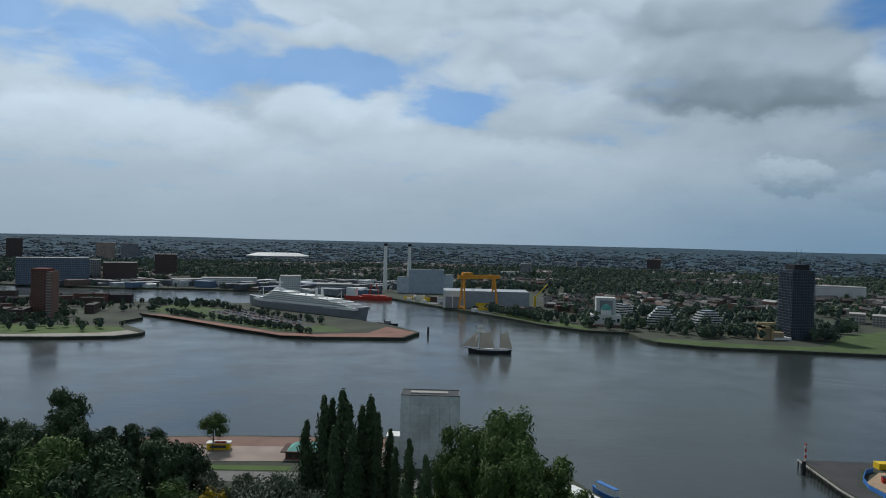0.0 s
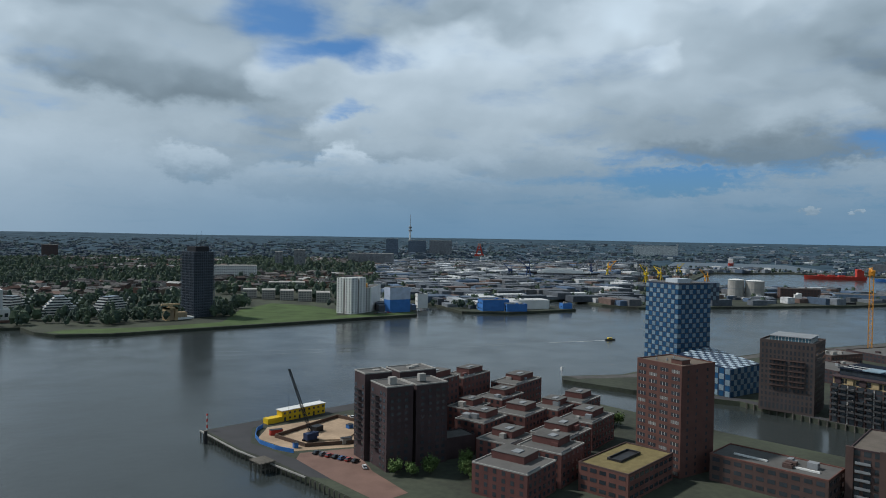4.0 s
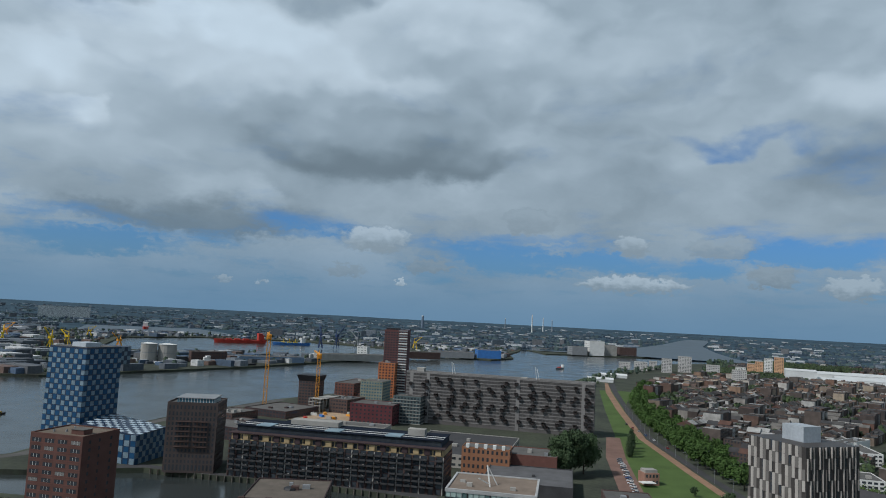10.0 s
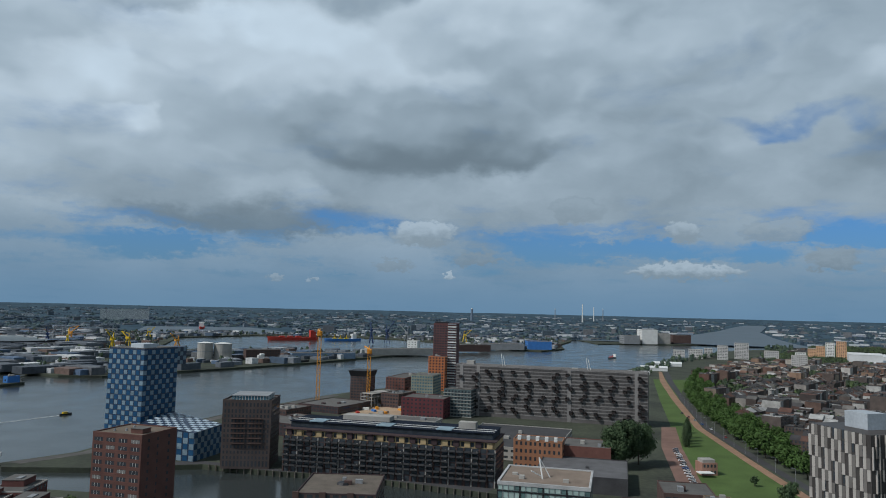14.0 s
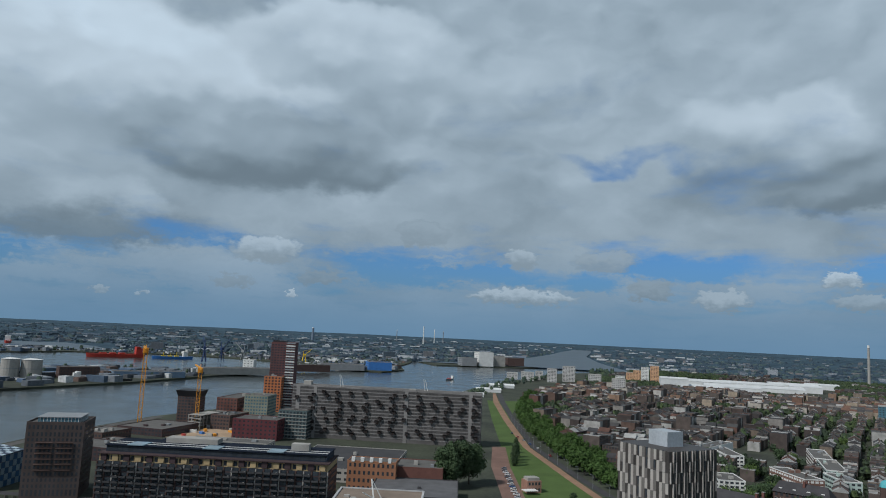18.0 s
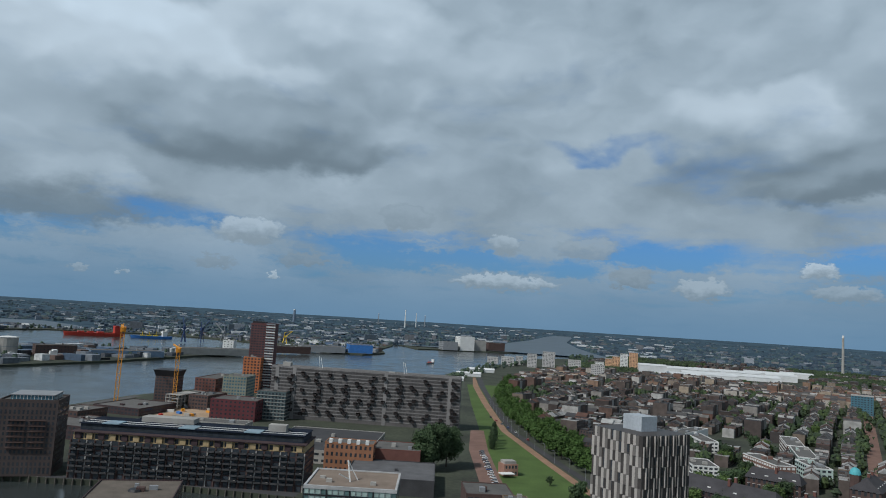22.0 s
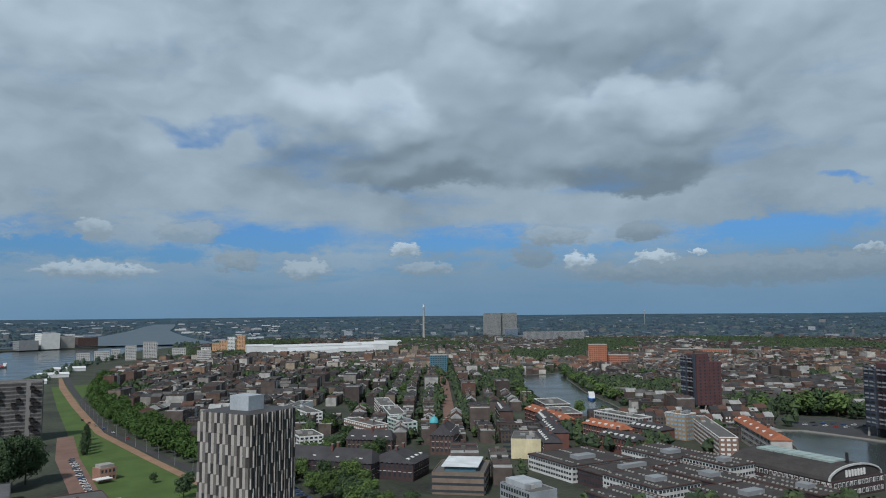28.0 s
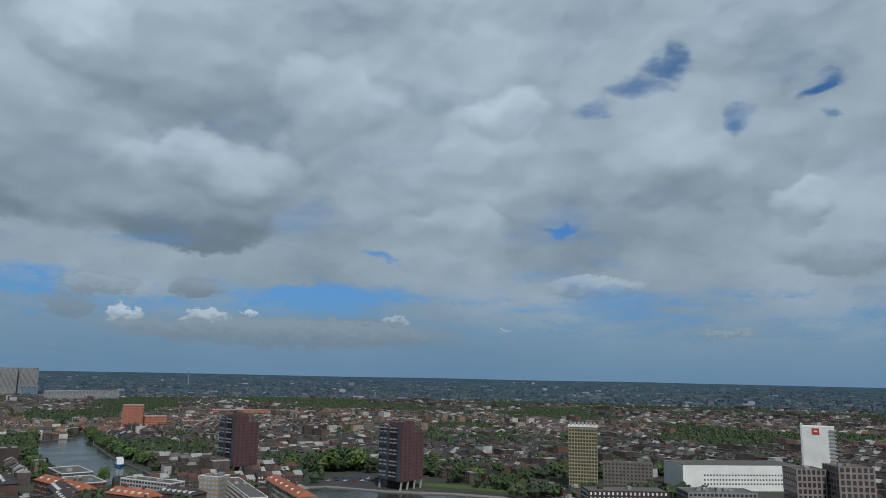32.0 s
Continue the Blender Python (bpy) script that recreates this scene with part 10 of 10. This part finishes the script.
for k in range(26):
    a, d = rnd(-92, -44), rnd(1500, 2500)
    x, y = -math.sin(radians(a)) * d, math.cos(radians(a)) * d
    if inside(x, y, SOUTH_ALL):
        dock_crane(x, y, rnd(28, 50), random.choice((STEEL, YELLOW, NAVY, STEEL, ORANGE)), rnd(0, 360), "dock crane with slanted jib")
x, y, z, k = polar(-48.3, 3200)
rc = thing("red_dock_tower", x, y, z + 3, -48, "large red derrick tower at the docks", "derrick")
part("frame", Shape().beam((-16, 0, 0), (-4, 0, 50), 6).beam((16, 0, 0), (4, 0, 50), 6).box(-20, -4, 0, 20, 4, 14).box(-7, -3, 30, 7, 3, 36), RED, rc)
part("head", Shape().box(-7, -3, 48, 7, 3, 60), mat("pale_red_paint", (0.5, 0.28, 0.22), 0.6), rc)

# ---- the plain out to the horizon ----
RIVER = ((2500, -96.0, -113.2), (2620, -101.0, -113.0), (2900, -103.0, -112.0), (3500, -105.0, -110.8), (4600, -107.0, -109.9), (6600, -108.3, -110.3), (7600, -109.0, -110.2))


def on_far_water(a, d):
    if -74 < a < -62 and d < 3150:
        return True
    for (d0, a0, b0), (d1, a1, b1) in zip(RIVER, RIVER[1:]):
        if d0 <= d <= d1:
            u = (d - d0) / (d1 - d0)
            return b0 + (b1 - b0) * u - 0.3 < a < a0 + (a1 - a0) * u + 0.3
    return False


random.seed(123)
far_t, far_b = [], Shape()
for _ in range(15000):
    a, q = rnd(-202, 62), random.random() ** 1.25
    d = 1 / (q / 2580 + (1 - q) / 11500)
    x, y, z, k = polar(a, d)
    if on_far_water(a, d):
        continue
    built = 0.30 if a < -118 else 0.42 if a < -38 else 0.14
    built *= 0.75 + noise.noise((a * 0.12, d * 0.002, 0)) * 1.4
    if random.random() > built:
        far_t.append((x, y, z + 0.5, rnd(0.8, 1.7) * max(0.42, k)))
    else:
        w, dd, h = rnd(8, 46) * k, rnd(8, 24) * k, rnd(4, 11) * k * (2.6 if random.random() < 0.05 else 1)
        m = pose(x, y, z + 2, 0, 0, a + rnd(-20, 20))
        b = Shape().box(-w / 2, -dd / 2, 0, w / 2, dd / 2, h)
        far_b.add([tuple(m @ Vector(p)) for p in b.v], b.f)
tagged(part("horizon_woods", copses(far_t, 9), HAZECLUMP), "dark woods of the far plain, blued for haze", "woods", kind="stuff")
tagged(part("horizon_buildings", far_b, HAZEWALL), "scattered pale buildings of the far plain, blued for haze", "buildings", kind="stuff")
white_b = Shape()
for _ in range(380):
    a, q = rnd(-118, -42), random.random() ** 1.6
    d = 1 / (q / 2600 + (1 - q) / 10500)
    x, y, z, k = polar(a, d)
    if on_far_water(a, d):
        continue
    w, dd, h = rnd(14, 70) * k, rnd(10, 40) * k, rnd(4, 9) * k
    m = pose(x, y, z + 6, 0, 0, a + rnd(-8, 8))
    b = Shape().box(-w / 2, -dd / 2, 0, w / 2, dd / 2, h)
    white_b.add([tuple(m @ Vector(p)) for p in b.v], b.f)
# white of the port halls is dulled towards blue as painted haze
tagged(part("port_halls", white_b, palette("far_pale_halls", [(0.42, 0.44, 0.46), (0.32, 0.35, 0.39), (0.22, 0.26, 0.32), (0.52, 0.53, 0.54)], 0.7)), "white halls and tanks of the far port, blued for haze", "halls", kind="stuff")
